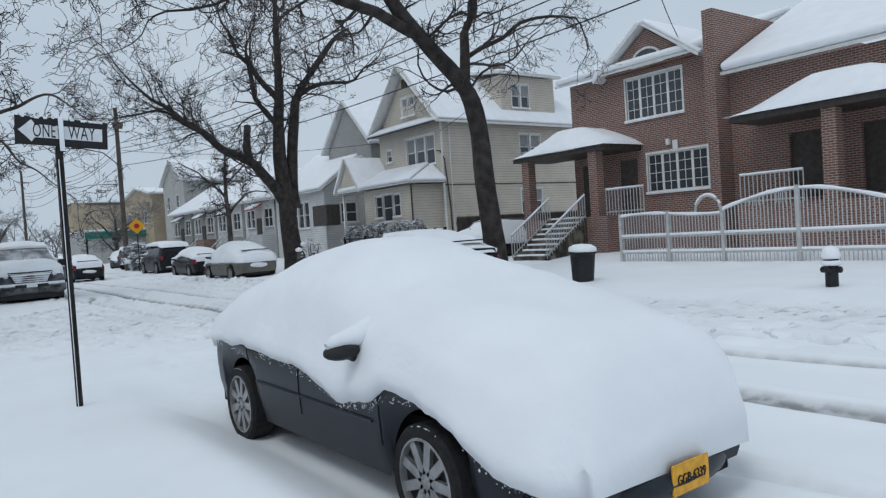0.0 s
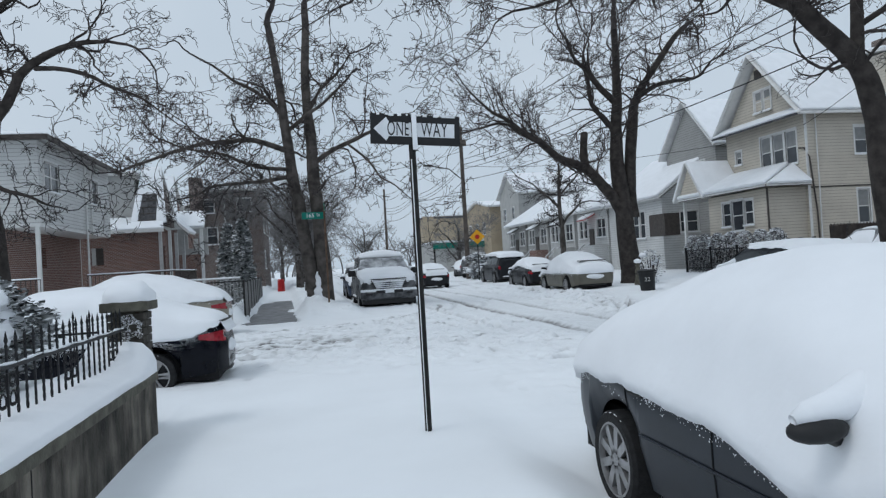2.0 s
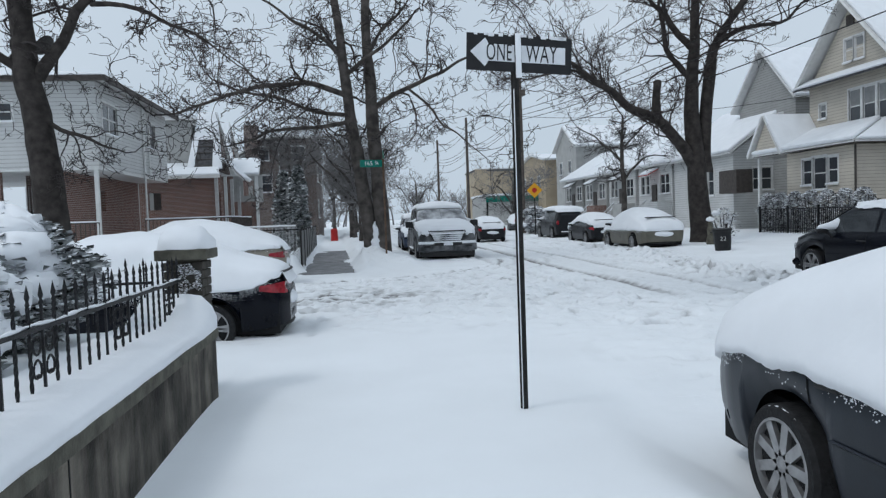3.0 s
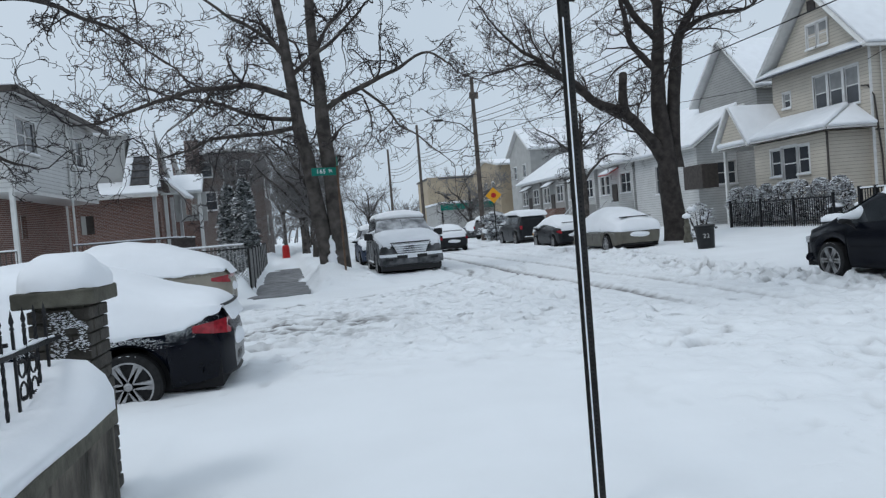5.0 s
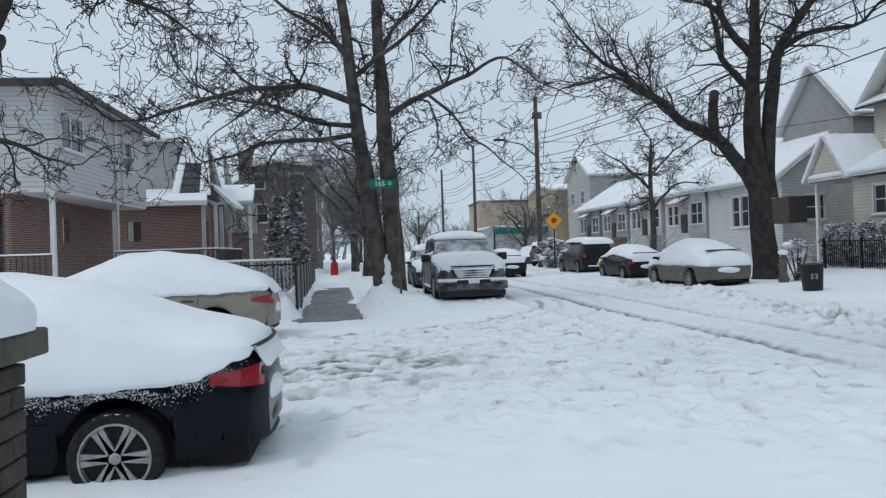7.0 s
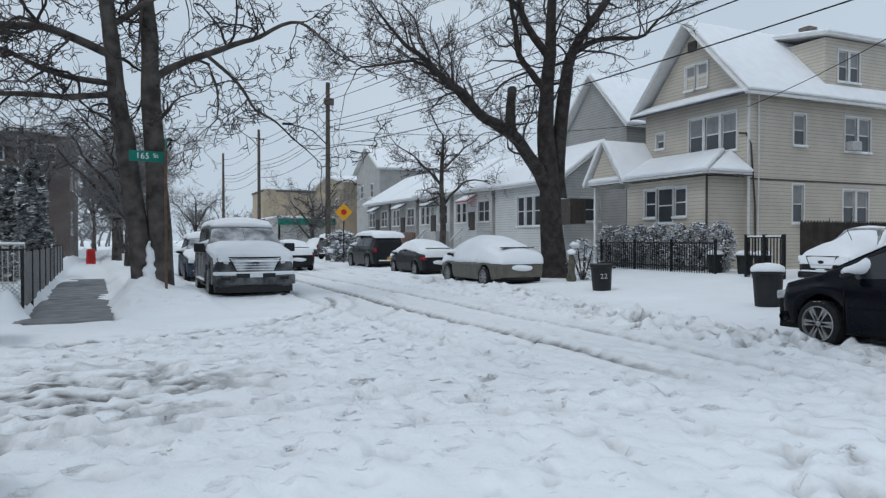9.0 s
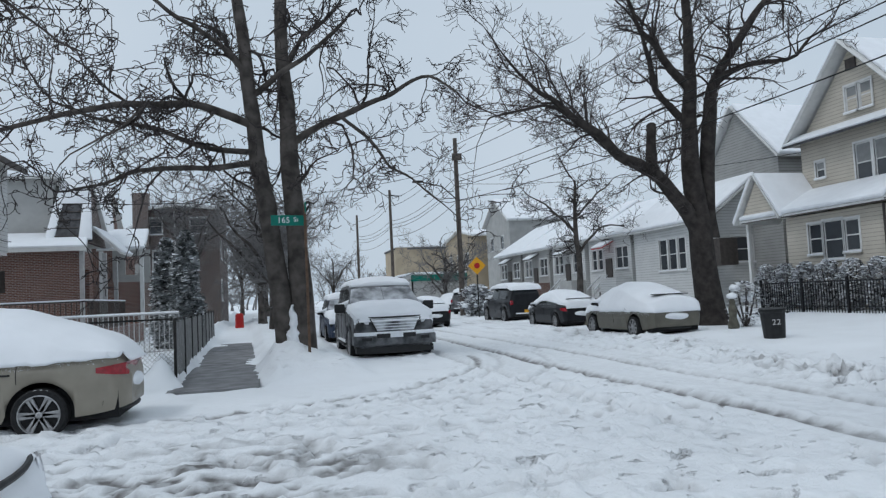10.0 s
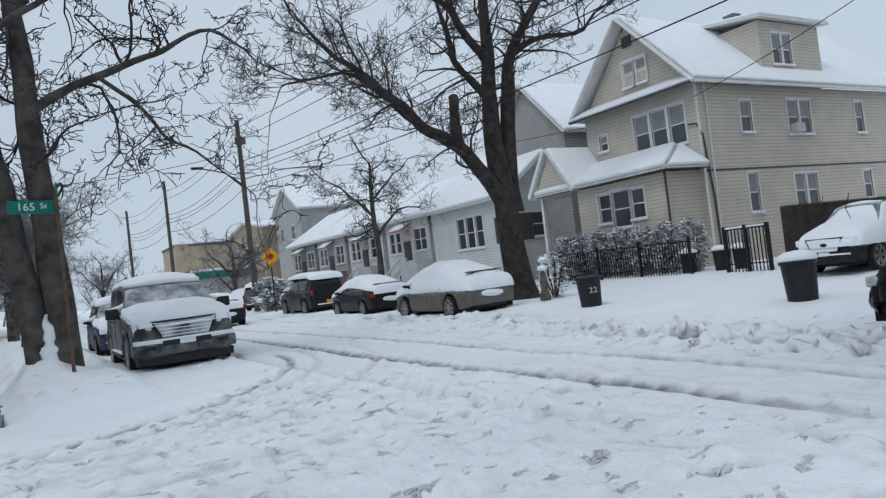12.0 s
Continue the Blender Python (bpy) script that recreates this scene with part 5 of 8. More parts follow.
part("pole", Geo().tube([(13.2, 58.8, -0.3), (13.2, 58.8, 12.6)], [0.20, 0.14], 10), WOODPOLE, upole)
part("lamp_arm", Geo().tube([(13.2, 58.8, 8.2), (12.0, 58.3, 9.1), (10.4, 57.8, 9.35)], 0.04, 6), STEEL, upole, "curved steel lamp arm")
part("lamp_head", Geo().box(9.8, 10.5, 57.55, 57.85, 9.28, 9.42), STEEL, upole, bevel=0.04)
part("crossarm", Geo().box(12.9, 13.6, 58.6, 58.7, 11.0, 11.5), WOODPOLE, upole, bevel=0.02)
poles = [(13.2, 58.8, 12.6)]
for px, py, h in ((13.3, 87.6, 13.4), (11.8, 105.7, 12.8)):
    up = thing("utility_pole", "distant wooden utility pole carrying cables", "utility pole", group="utility poles")
    part("pole", Geo().tube([(px, py, -0.3), (px, py, h)], [0.2, 0.14], 8), WOODPOLE, up)
    poles.append((px, py, h))


def cable(a, b, sag, r=0.018):
    pts = []
    for i in range(25):
        t = i / 24
        p = Vector(a).lerp(Vector(b), t)
        p.z -= sag * 4 * t * (1 - t)
        pts.append(p)
    g = Geo().tube(pts, r, 4)
    return tagged(new("cable", g.mesh("cable", WIRE)), "black overhead cable sagging between poles", "cable", "overhead cables")


for dx, z0, z1, z2 in ((0.15, 12.2, 12.4, 11.0), (-0.15, 11.3, 11.6, 10.2), (0.0, 9.9, 10.0, 9.0), (0.1, 9.5, 9.6, 8.6), (-0.1, 9.1, 9.2, 8.2), (0.05, 8.2, 8.3, 7.2)):
    cable((13.2 + dx, 58.8, z0), (15.8 + dx, 2.0, z0 - 0.6), 1.0, 0.02)
    cable((13.2 + dx, 58.8, z0), (13.3 + dx, 87.6, z1), 0.7, 0.022)
    cable((13.3 + dx, 87.6, z1), (11.8, 105.7, z2 + 1), 0.6, 0.022)
cable((13.2, 58.8, 10.6), (-7.0, 44.0, 6.2), 0.7, 0.016)
cable((13.2, 58.8, 9.4), (23.4, 37.6, 7.2), 0.5, 0.014)
cable((15.5, 12.0, 9.0), (23.4, 31.4, 7.0), 0.5, 0.014)
cable((15.5, 12.0, 9.2), (23.0, 16.0, 8.0), 0.3, 0.014)


# ---- bins, hydrant ----
def bin_(m, label, open_top=False, wheelie=False):
    b = thing("rubbish_bin", label, "bin", m, "rubbish bins")
    part("tub", Geo().lathe([(0.22, 0), (0.235, 0.03), (0.275, 0.62), (0.285, 0.64), (0.285, 0.68)], 20), BIN_M, b)
    part("rim", Geo().lathe([(0.288, 0.64), (0.305, 0.655), (0.305, 0.685), (0.288, 0.70)], 20), BIN_M, b)
    for s in (1, -1):
        part("handle", Geo().tube([(s * 0.29, -0.08, 0.60), (s * 0.35, -0.07, 0.62), (s * 0.35, 0.07, 0.62), (s * 0.29, 0.08, 0.60)], 0.014, 5), BIN_M, b)
    if open_top:
        part("lid", Geo().lathe([(0.30, 0.70), (0.30, 0.72), (0.1, 0.735)], 20), BIN_M, b)
        lettering("house_number", "22", 0.18, WHITEMETAL, pose(0.03, -0.266, 0.42, 85), b, 1.1, 0.012)
    else:
        part("snow_cap", Geo().lathe([(0.29, 0.69), (0.315, 0.72), (0.30, 0.79), (0.2, 0.85), (0.03, 0.87)], 20), SNOW, b, "cap of snow", smooth=True)
    return b


bin_(pose(12.9, 27.0, gz(12.9, 27.0) - 0.04, 3, -2, -30) @ Matrix.Scale(1.12, 4), "black plastic bin with pale digits standing in snow", True)
bin_(pose(13.2, 21.4, gz(13.2, 21.4) - 0.04, -2, 2, 10) @ Matrix.Scale(1.15, 4), "large black plastic bin topped with snow")
bin_(pose(13.5, 12.7, gz(13.5, 12.7) - 0.04, 2, 0, 20) @ Matrix.Scale(1.12, 4), "black bin with handles, its lid heaped with snow")
for bx, by in ((20.4, 30.1), (20.6, 28.9), (20.7, 28.2)):
    bin_(pose(bx, by, gz(bx, by) - 0.02), "black bin behind the railings, capped with snow")

hyd = thing("fire_hydrant", "black fire hydrant with a cap of snow", "hydrant", pose(13.6, 6.75, gz(13.6, 6.75) - 0.05))
part("barrel", Geo().lathe([(0.17, 0), (0.17, 0.04), (0.11, 0.05), (0.11, 0.42), (0.15, 0.44), (0.15, 0.48), (0.12, 0.52)], 16), BIN_M, hyd)
part("bonnet", Geo().lathe([(0.13, 0.52), (0.12, 0.60), (0.07, 0.66), (0.03, 0.70)], 16), BIN_M, hyd)
for a in (0, 180, 270):
    part("outlet", Geo().lathe([(0.06, 0.08), (0.06, 0.17), (0.04, 0.19)], 10, pose(0, 0, 0.36, 90, 0, a)), BIN_M, hyd)
part("snow_cap", Geo().lathe([(0.14, 0.56), (0.165, 0.62), (0.13, 0.74), (0.04, 0.80)], 16), SNOW, hyd, "cap of snow", smooth=True)
part("skirt_snow", Geo().lathe([(0.15, 0.44), (0.18, 0.47), (0.14, 0.53)], 16), SNOW, hyd, smooth=True)

# a snowy garden figure and shrub at the tree's foot
fig = Geo()
fig.lathe([(0.16, 0), (0.18, 0.1), (0.11, 0.35), (0.13, 0.6), (0.08, 0.75), (0.10, 0.85), (0.02, 0.98)], 12)
tagged(part("garden_statue", fig, COPING, None, m=pose(14.3, 30.6, gz(14.3, 30.6)), smooth=True), "small stone garden statue patched with snow", "statue")
tagged(part("statue_snow", Geo().lathe([(0.09, 0), (0.16, 0.05), (0.15, 0.14), (0.02, 0.2)], 12), SNOW, None, m=pose(14.3, 30.6, gz(14.3, 30.6) + 0.93), smooth=True), "cap of snow on the garden statue", "snow")


# ---- trees ----
def grow(g, rnd, p, d, length, r, depth, gnarl, lift, kids, minr=0.004, sides=4):
    """One crooked branch and, from it, its side shoots."""
    n = 9 if depth > 1 else 6
    pts, rad = [Vector(p)], [r]
    d = Vector(d).normalized()
    curl = Vector((0, 0, 0))
    for i in range(n):
        curl = curl * 0.5 + Vector((rnd.gauss(0, gnarl), rnd.gauss(0, gnarl), rnd.gauss(0, gnarl)))
        d = (d + curl + Vector((0, 0, lift))).normalized()
        pts.append(pts[-1] + d * (length / n))
        rad.append(max(r * (1 - 0.75 * (i + 1) / n), minr))
    g.tube(pts, rad, 5 if depth > 2 else (4 if depth > 1 else 3), cap=False)
    if depth <= 0:
        return
    for k in range(kids[depth] if depth < len(kids) else 3):
        i = rnd.uniform(0.15, 1.0) * n
        a = min(int(i), n - 1)
        q = pts[a].lerp(pts[a + 1], i - a)
        dd = (pts[a + 1] - pts[a]).normalized()
        side = Vector((rnd.gauss(0, 1), rnd.gauss(0, 1), rnd.gauss(0, 0.8))).normalized()
        nd = (dd * 0.75 + side * 0.85).normalized()
        grow(g, rnd, q, nd, length * rnd.uniform(0.38, 0.68) * (1.15 - 0.4 * i / n), max(rad[a] * 0.6, minr), depth - 1, gnarl, lift, kids, minr, sides)


def smooth_line(pts, per=4):
    """A soft curve through a few points."""
    P = [Vector(p) for p in pts]
    out = []
    for i in range(len(P) - 1):
        p0, p1, p2, p3 = P[max(i - 1, 0)], P[i], P[i + 1], P[min(i + 2, len(P) - 1)]
        for k in range(per):
            t = k / per
            out.append(0.5 * ((2 * p1) + (-p0 + p2) * t + (2 * p0 - 5 * p1 + 4 * p2 - p3) * t * t + (-p0 + 3 * p1 - 3 * p2 + p3) * t ** 3))
    out.append(P[-1])
    return out


def tree(label, limbs, bark, seed, density=4.0, twig_len=2.0, gnarl=0.22, lift=0.02, depth=3, kids=(0, 3, 4, 4), twig=None, minr=0.004, group="street trees"):
    """limbs: (kind, points, radius at the foot, radius at the tip, whether shoots grow on it)."""
    rnd = random.Random(seed)
    th = thing("tree", label, "tree", group=group)
    shoots = Geo()
    for kind, pts, r0, r1, grows in limbs:
        line = smooth_line(pts)
        n = len(line)
        sway = 0.30 if kind == "limb" else 0.06
        line = [p + Vector(noise.noise_vector(p * 0.8 + Vector((seed, 0, 0)))) * sway * min(1.0, 2.5 * i / n) for i, p in enumerate(line)]
        rad = [r0 + (r1 - r0) * (i / (n - 1)) for i in range(n)]
        if kind == "trunk":
            rad[0] *= 1.35
            rad[1] *= 1.18
        rad = [q * (1 + 0.03 * rnd.gauss(0, 1)) for q in rad]
        part(kind, Geo().tube(line, rad, 14 if kind == "trunk" else 9), bark, th, smooth=True)
        if grows:
            total = sum((line[i + 1] - line[i]).length for i in range(n - 1))
            for _ in range(int(total * density * grows)):
                i = int(rnd.uniform(0.18 if kind == "limb" else 0.45, 0.999) * (n - 1))
                dd = (line[i + 1] - line[i]).normalized()
                side = Vector((rnd.gauss(0, 1), rnd.gauss(0, 1), rnd.gauss(0.15, 0.7))).normalized()
                grow(shoots, rnd, line[i], dd * 0.5 + side, twig_len * rnd.uniform(0.5, 1.25), min(rad[i] * 0.5, 0.05), depth, gnarl, lift, kids, minr)
            grow(shoots, rnd, line[-1], line[-1] - line[-2], twig_len * 1.2, rad[-1], depth, gnarl, lift, kids, minr)
    part("twig_crown", shoots, twig or TWIG, th, "bare twigs lined with snow", kind="stuff")
    return th


# the twin-stemmed street tree by the swept walk
tree("tall twin-stemmed bare street tree, snow packed at its foot", [
    ("trunk", [(1.02, 29.2, -0.1), (1.0, 29.2, 1.2), (0.95, 29.2, 2.9), (0.85, 29.2, 4.9), (0.78, 29.2, 6.7), (0.72, 29.3, 8.6), (0.8, 29.4, 11.5)], 0.33, 0.13, 0.25),
    ("trunk", [(0.62, 29.3, -0.1), (0.54, 29.25, 1.3), (0.32, 29.2, 3.1), (0.04, 29.2, 5.1), (-0.14, 29.2, 6.9), (-0.25, 29.2, 8.4), (-0.6, 29.4, 11.0)], 0.30, 0.12, 0.25),
    ("limb", [(-0.10, 29.2, 6.1), (-1.22, 28.8, 6.4), (-2.44, 28.2, 6.35), (-3.6, 27.6, 5.9), (-4.7, 27.0, 5.4), (-5.6, 26.6, 5.1)], 0.11, 0.03, 1.0),
    ("limb", [(0.22, 29.2, 5.2), (-0.85, 28.9, 4.98), (-1.96, 28.4, 4.94), (-3.04, 28.0, 4.64), (-3.8, 27.6, 4.1)], 0.09, 0.025, 1.0),
    ("limb", [(-0.08, 29.2, 5.4), (-1.2, 29.5, 5.65), (-2.5, 29.8, 6.1), (-3.7, 30.2, 6.5), (-4.9, 30.5, 7.0)], 0.08, 0.03, 1.0),
    ("limb", [(0.85, 29.2, 5.6), (1.93, 29.0, 6.27), (2.78, 28.8, 6.6), (3.57, 28.6, 6.72), (4.24, 28.4, 7.05), (4.9, 28.2, 6.8)], 0.10, 0.025, 1.0),
    ("limb", [(2.1, 29.0, 6.3), (2.76, 28.7, 5.6), (3.32, 28.5, 4.97), (3.9, 28.2, 4.4), (4.4, 28.0, 3.9)], 0.05, 0.015, 1.0),
    ("limb", [(-0.05, 29.2, 6.85), (0.6, 29.0, 7.4), (1.4, 28.8, 7.95), (2.3, 28.6, 8.7)], 0.09, 0.04, 1.0),
    ("limb", [(-0.18, 29.2, 7.4), (-0.85, 28.9, 7.95), (-1.9, 28.4, 8.7), (-3.2, 27.8, 9.3)], 0.09, 0.03, 1.2),
    ("limb", [(0.76, 29.2, 7.6), (1.6, 29.5, 8.6), (2.6, 29.8, 9.8)], 0.09, 0.03, 1.0),
    ("limb", [(-2.4, 28.2, 6.35), (-2.9, 27.4, 5.6), (-3.6, 26.6, 4.9)], 0.045, 0.015, 1.2),
], BARK_PALE, 11, density=2.1, twig_len=2.3, gnarl=0.36, lift=-0.03, kids=(0, 3, 3, 4), minr=0.0095)
# snow blown against the twin stems
ts = Geo()
for i in range(25):
    u = i / 24
    wd = (0.24 * (1 - u) ** 0.8 + 0.03) * (1 + 1.1 * noise.noise((u * 9, 2.0, 0.0)))
    xc = 0.80 - 0.05 * u + 0.05 * noise.noise((u * 6, 0.0, 5.0))
    for j in range(9):
        v = j / 4 - 1
        ts.v.append((xc + wd * v * (1 + 0.25 * noise.noise((u * 14, v * 2, 3.0))), 28.98 - 0.13 * (1 - v * v) * (1 - 0.6 * u) + 0.05 * noise.noise((u * 12, v * 3, 9.0)) + 0.03 * u, 0.1 + 1.45 * u))
for i in range(24):
    for j in range(8):
        ts.f.append((i * 9 + j, i * 9 + j + 1, (i + 1) * 9 + j + 1, (i + 1) * 9 + j))
    ts.f.append((i * 9 + 8, i * 9, (i + 1) * 9, (i + 1) * 9 + 8))
tagged(part("snow_drift", ts, SNOW, None, smooth=True), "snow blown up against the twin tree stems", "snow")
# the forked tree beside the hatchback
tree("stout forked bare tree with a broken stub on its low limb", [
    ("trunk", [(15.25, 33.0, 0.0), (15.05, 33.0, 1.7), (14.95, 33.0, 3.4), (14.8, 33.0, 5.4), (14.85, 33.0, 7.4), (15.0, 33.0, 9.2), (15.1, 33.1, 12.0)], 0.52, 0.15, 0.3),
    ("trunk", [(15.35, 33.2, 3.2), (15.4, 33.1, 5.0), (15.65, 33.0, 7.5), (16.05, 33.0, 8.9), (17.5, 33.0, 10.9), (18.4, 33.0, 12.0)], 0.34, 0.10, 0.6),
    ("limb", [(14.8, 33.0, 3.6), (14.3, 32.9, 4.25), (13.4, 32.7, 5.2), (12.3, 32.4, 5.7), (11.4, 32.2, 6.25), (10.4, 32.0, 6.95), (9.4, 31.8, 7.5), (8.4, 31.6, 8.1), (7.4, 31.4, 8.9)], 0.30, 0.03, 1.0),
    ("limb", [(10.48, 32.0, 6.95), (8.87, 31.8, 7.44), (7.5, 31.6, 7.1), (6.7, 31.4, 6.5)], 0.07, 0.015, 1.0),
    ("limb", [(13.2, 32.6, 5.2), (12.92, 32.6, 6.1), (12.98, 32.6, 7.06)], 0.20, 0.16, 0),
    ("limb", [(14.86, 33.0, 8.6), (13.57, 32.8, 9.76), (12.94, 32.7, 10.5), (12.2, 32.5, 11.4)], 0.17, 0.05, 1.0),
    ("limb", [(16.0, 33.0, 8.8), (17.2, 32.6, 9.4), (18.4, 32.2, 9.5), (19.6, 31.9, 10.2)], 0.13, 0.04, 1.0),
    ("limb", [(14.85, 33.0, 7.2), (14.2, 33.6, 8.4), (13.9, 34.0, 10.0), (14.0, 34.3, 11.5)], 0.16, 0.05, 1.0),
    ("limb", [(12.3, 32.4, 5.7), (11.4, 32.9, 6.6), (10.6, 33.3, 7.8), (9.9, 33.6, 8.8)], 0.07, 0.02, 1.0),
], BARK, 23, density=2.7, twig_len=2.3, gnarl=0.16, lift=0.05, minr=0.0075)
# the leaning tree over the near pavement
tree("leaning bare street tree with a long limb over the road", [
    ("trunk", [(14.3, 16.7, -0.1), (14.12, 16.7, 1.1), (13.9, 16.7, 3.0), (13.75, 16.7, 4.7), (13.2, 16.6, 5.8), (12.1, 16.5, 6.65), (11.0, 16.4, 7.6), (9.8, 16.3, 8.9)], 0.36, 0.16, 0.3),
    ("limb", [(11.7, 16.5, 7.0), (9.6, 16.1, 7.4), (7.4, 15.6, 7.5), (5.6, 15.2, 7.5), (3.9, 14.8, 7.35)], 0.17, 0.04, 1.2),
    ("limb", [(13.3, 16.65, 5.7), (13.6, 16.7, 7.2), (14.2, 16.8, 8.6), (14.6, 16.9, 10.2)], 0.17, 0.07, 1.0),
    ("limb", [(13.5, 16.7, 6.6), (14.6, 16.3, 7.2), (15.8, 15.8, 7.8), (17.0, 15.4, 8.0)], 0.08, 0.03, 1.0),
    ("limb", [(9.8, 16.3, 8.8), (8.4, 16.1, 9.3), (7.0, 15.8, 9.9)], 0.12, 0.04, 1.0),
    ("limb", [(7.4, 15.6, 7.5), (5.8, 15.9, 6.9), (4.4, 16.2, 6.3)], 0.05, 0.015, 1.2),
    ("limb", [(9.6, 16.1, 7.4), (8.6, 16.6, 8.2), (7.2, 17.2, 8.6), (5.6, 17.8, 8.4)], 0.07, 0.02, 1.2),
    ("limb", [(5.6, 15.2, 7.5), (4.2, 15.8, 7.9), (2.6, 16.6, 7.7), (1.4, 17.2, 7.0)], 0.05, 0.015, 1.3),
    ("limb", [(3.9, 14.8, 7.35), (2.4, 14.9, 7.1), (1.0, 15.2, 6.6)], 0.04, 0.012, 1.3),
], BARK, 37, density=2.4, twig_len=2.2, gnarl=0.24, lift=0.0, minr=0.006)
# the thick tree on the far corner of the side street
tree("thick dark bare tree on the corner before the white house", [
    ("trunk", [(-8.55, 25.1, 0.0), (-8.62, 25.1, 1.6), (-8.74, 25.1, 3.3), (-8.92, 25.1, 5.0), (-9.12, 25.1, 6.4), (-9.2, 25.1, 8.0), (-9.3, 25.1, 10.5)], 0.52, 0.26, 0.2),
    ("limb", [(-8.8, 25.1, 6.0), (-7.6, 24.6, 7.4), (-6.2, 24.2, 8.3), (-4.8, 23.8, 8.6)], 0.2, 0.05, 1.0),
    ("limb", [(-8.9, 25.1, 5.0), (-8.0, 24.8, 4.4), (-7.2, 24.5, 4.0), (-6.5, 24.3, 3.8)], 0.08, 0.02, 1.0),
    ("limb", [(-9.1, 25.1, 6.2), (-10.2, 24.6, 6.9), (-11.6, 24.2, 7.2)], 0.15, 0.05, 1.0),
    ("limb", [(-7.0, 24.4, 7.9), (-5.6, 23.8, 7.6), (-4.4, 23.3, 7.0), (-3.4, 23.0, 6.2)], 0.08, 0.02, 1.2),
    ("limb", [(-9.2, 25.1, 8.0), (-8.2, 24.6, 9.4), (-7.0, 24.0, 10.2)], 0.16, 0.05, 1.0),
], BARK, 41, density=2.0, twig_len=2.2, gnarl=0.36, lift=-0.03, kids=(0, 3, 3, 4), minr=0.009)
# smaller trees down the street
tree("slim bare tree before the white row houses", [
    ("trunk", [(18.6, 51.3, 0.3), (18.7, 51.3, 3.0), (18.6, 51.3, 5.8), (18.7, 51.3, 8.0)], 0.22, 0.08, 1.0),
    ("limb", [(18.6, 51.3, 3.6), (20.0, 51.0, 5.2), (21.6, 50.8, 5.4)], 0.1, 0.03, 1.0),
    ("limb", [(18.6, 51.3, 5.0), (17.0, 51.4, 6.6), (15.8, 51.6, 7.2)], 0.09, 0.03, 1.0),
    ("limb", [(18.65, 51.3, 6.0), (20.2, 51.4, 7.4), (21.0, 51.6, 8.2)], 0.08, 0.03, 1.0),
], BARK_PALE, 43, density=2.2, twig_len=2.0, depth=2, kids=(0, 5, 6), lift=-0.03, twig=TWIG, minr=0.010)
rt = random.Random(8)
for k, (tx, ty, h) in enumerate(((-0.3, 59.5, 9.5), (0.4, 47.0, 8.0), (-0.4, 72.0, 10.0), (-0.2, 86.0, 10.0), (0.2, 102.0, 11.0), (-5.5, 66.0, 11.0), (-7.0, 84.0, 12.0), (-3.8, 118.0, 12.0), (2.2, 128.0, 11.0), (9.5, 120.0, 9.0), (-11.0, 100.0, 13.0), (15.6, 74.0, 6.0))):
    lm = [("trunk", [(tx, ty, 0), (tx + rt.uniform(-0.2, 0.2), ty, h * 0.35), (tx + rt.uniform(-0.4, 0.4), ty, h * 0.8)], 0.26, 0.09, 1.0)]
    for q in range(6):
        a = rt.uniform(0, 6.28)
        z0 = h * rt.uniform(0.25, 0.5)
        lm.append(("limb", [(tx, ty, z0), (tx + 1.5 * math.cos(a), ty + 1.5 * math.sin(a), z0 + h * 0.22), (tx + 3.2 * math.cos(a), ty + 3.2 * math.sin(a), z0 + h * rt.uniform(0.3, 0.45))], 0.12, 0.03, 1.0))
    tree("bare snow-flecked street tree down the walk, haze painted into its twigs", lm, BARK_PALE, 60 + k, density=1.7, twig_len=2.4, depth=2, kids=(0, 5, 6), gnarl=0.22, twig=TWIG_FAR, minr=0.012, group="far street trees")




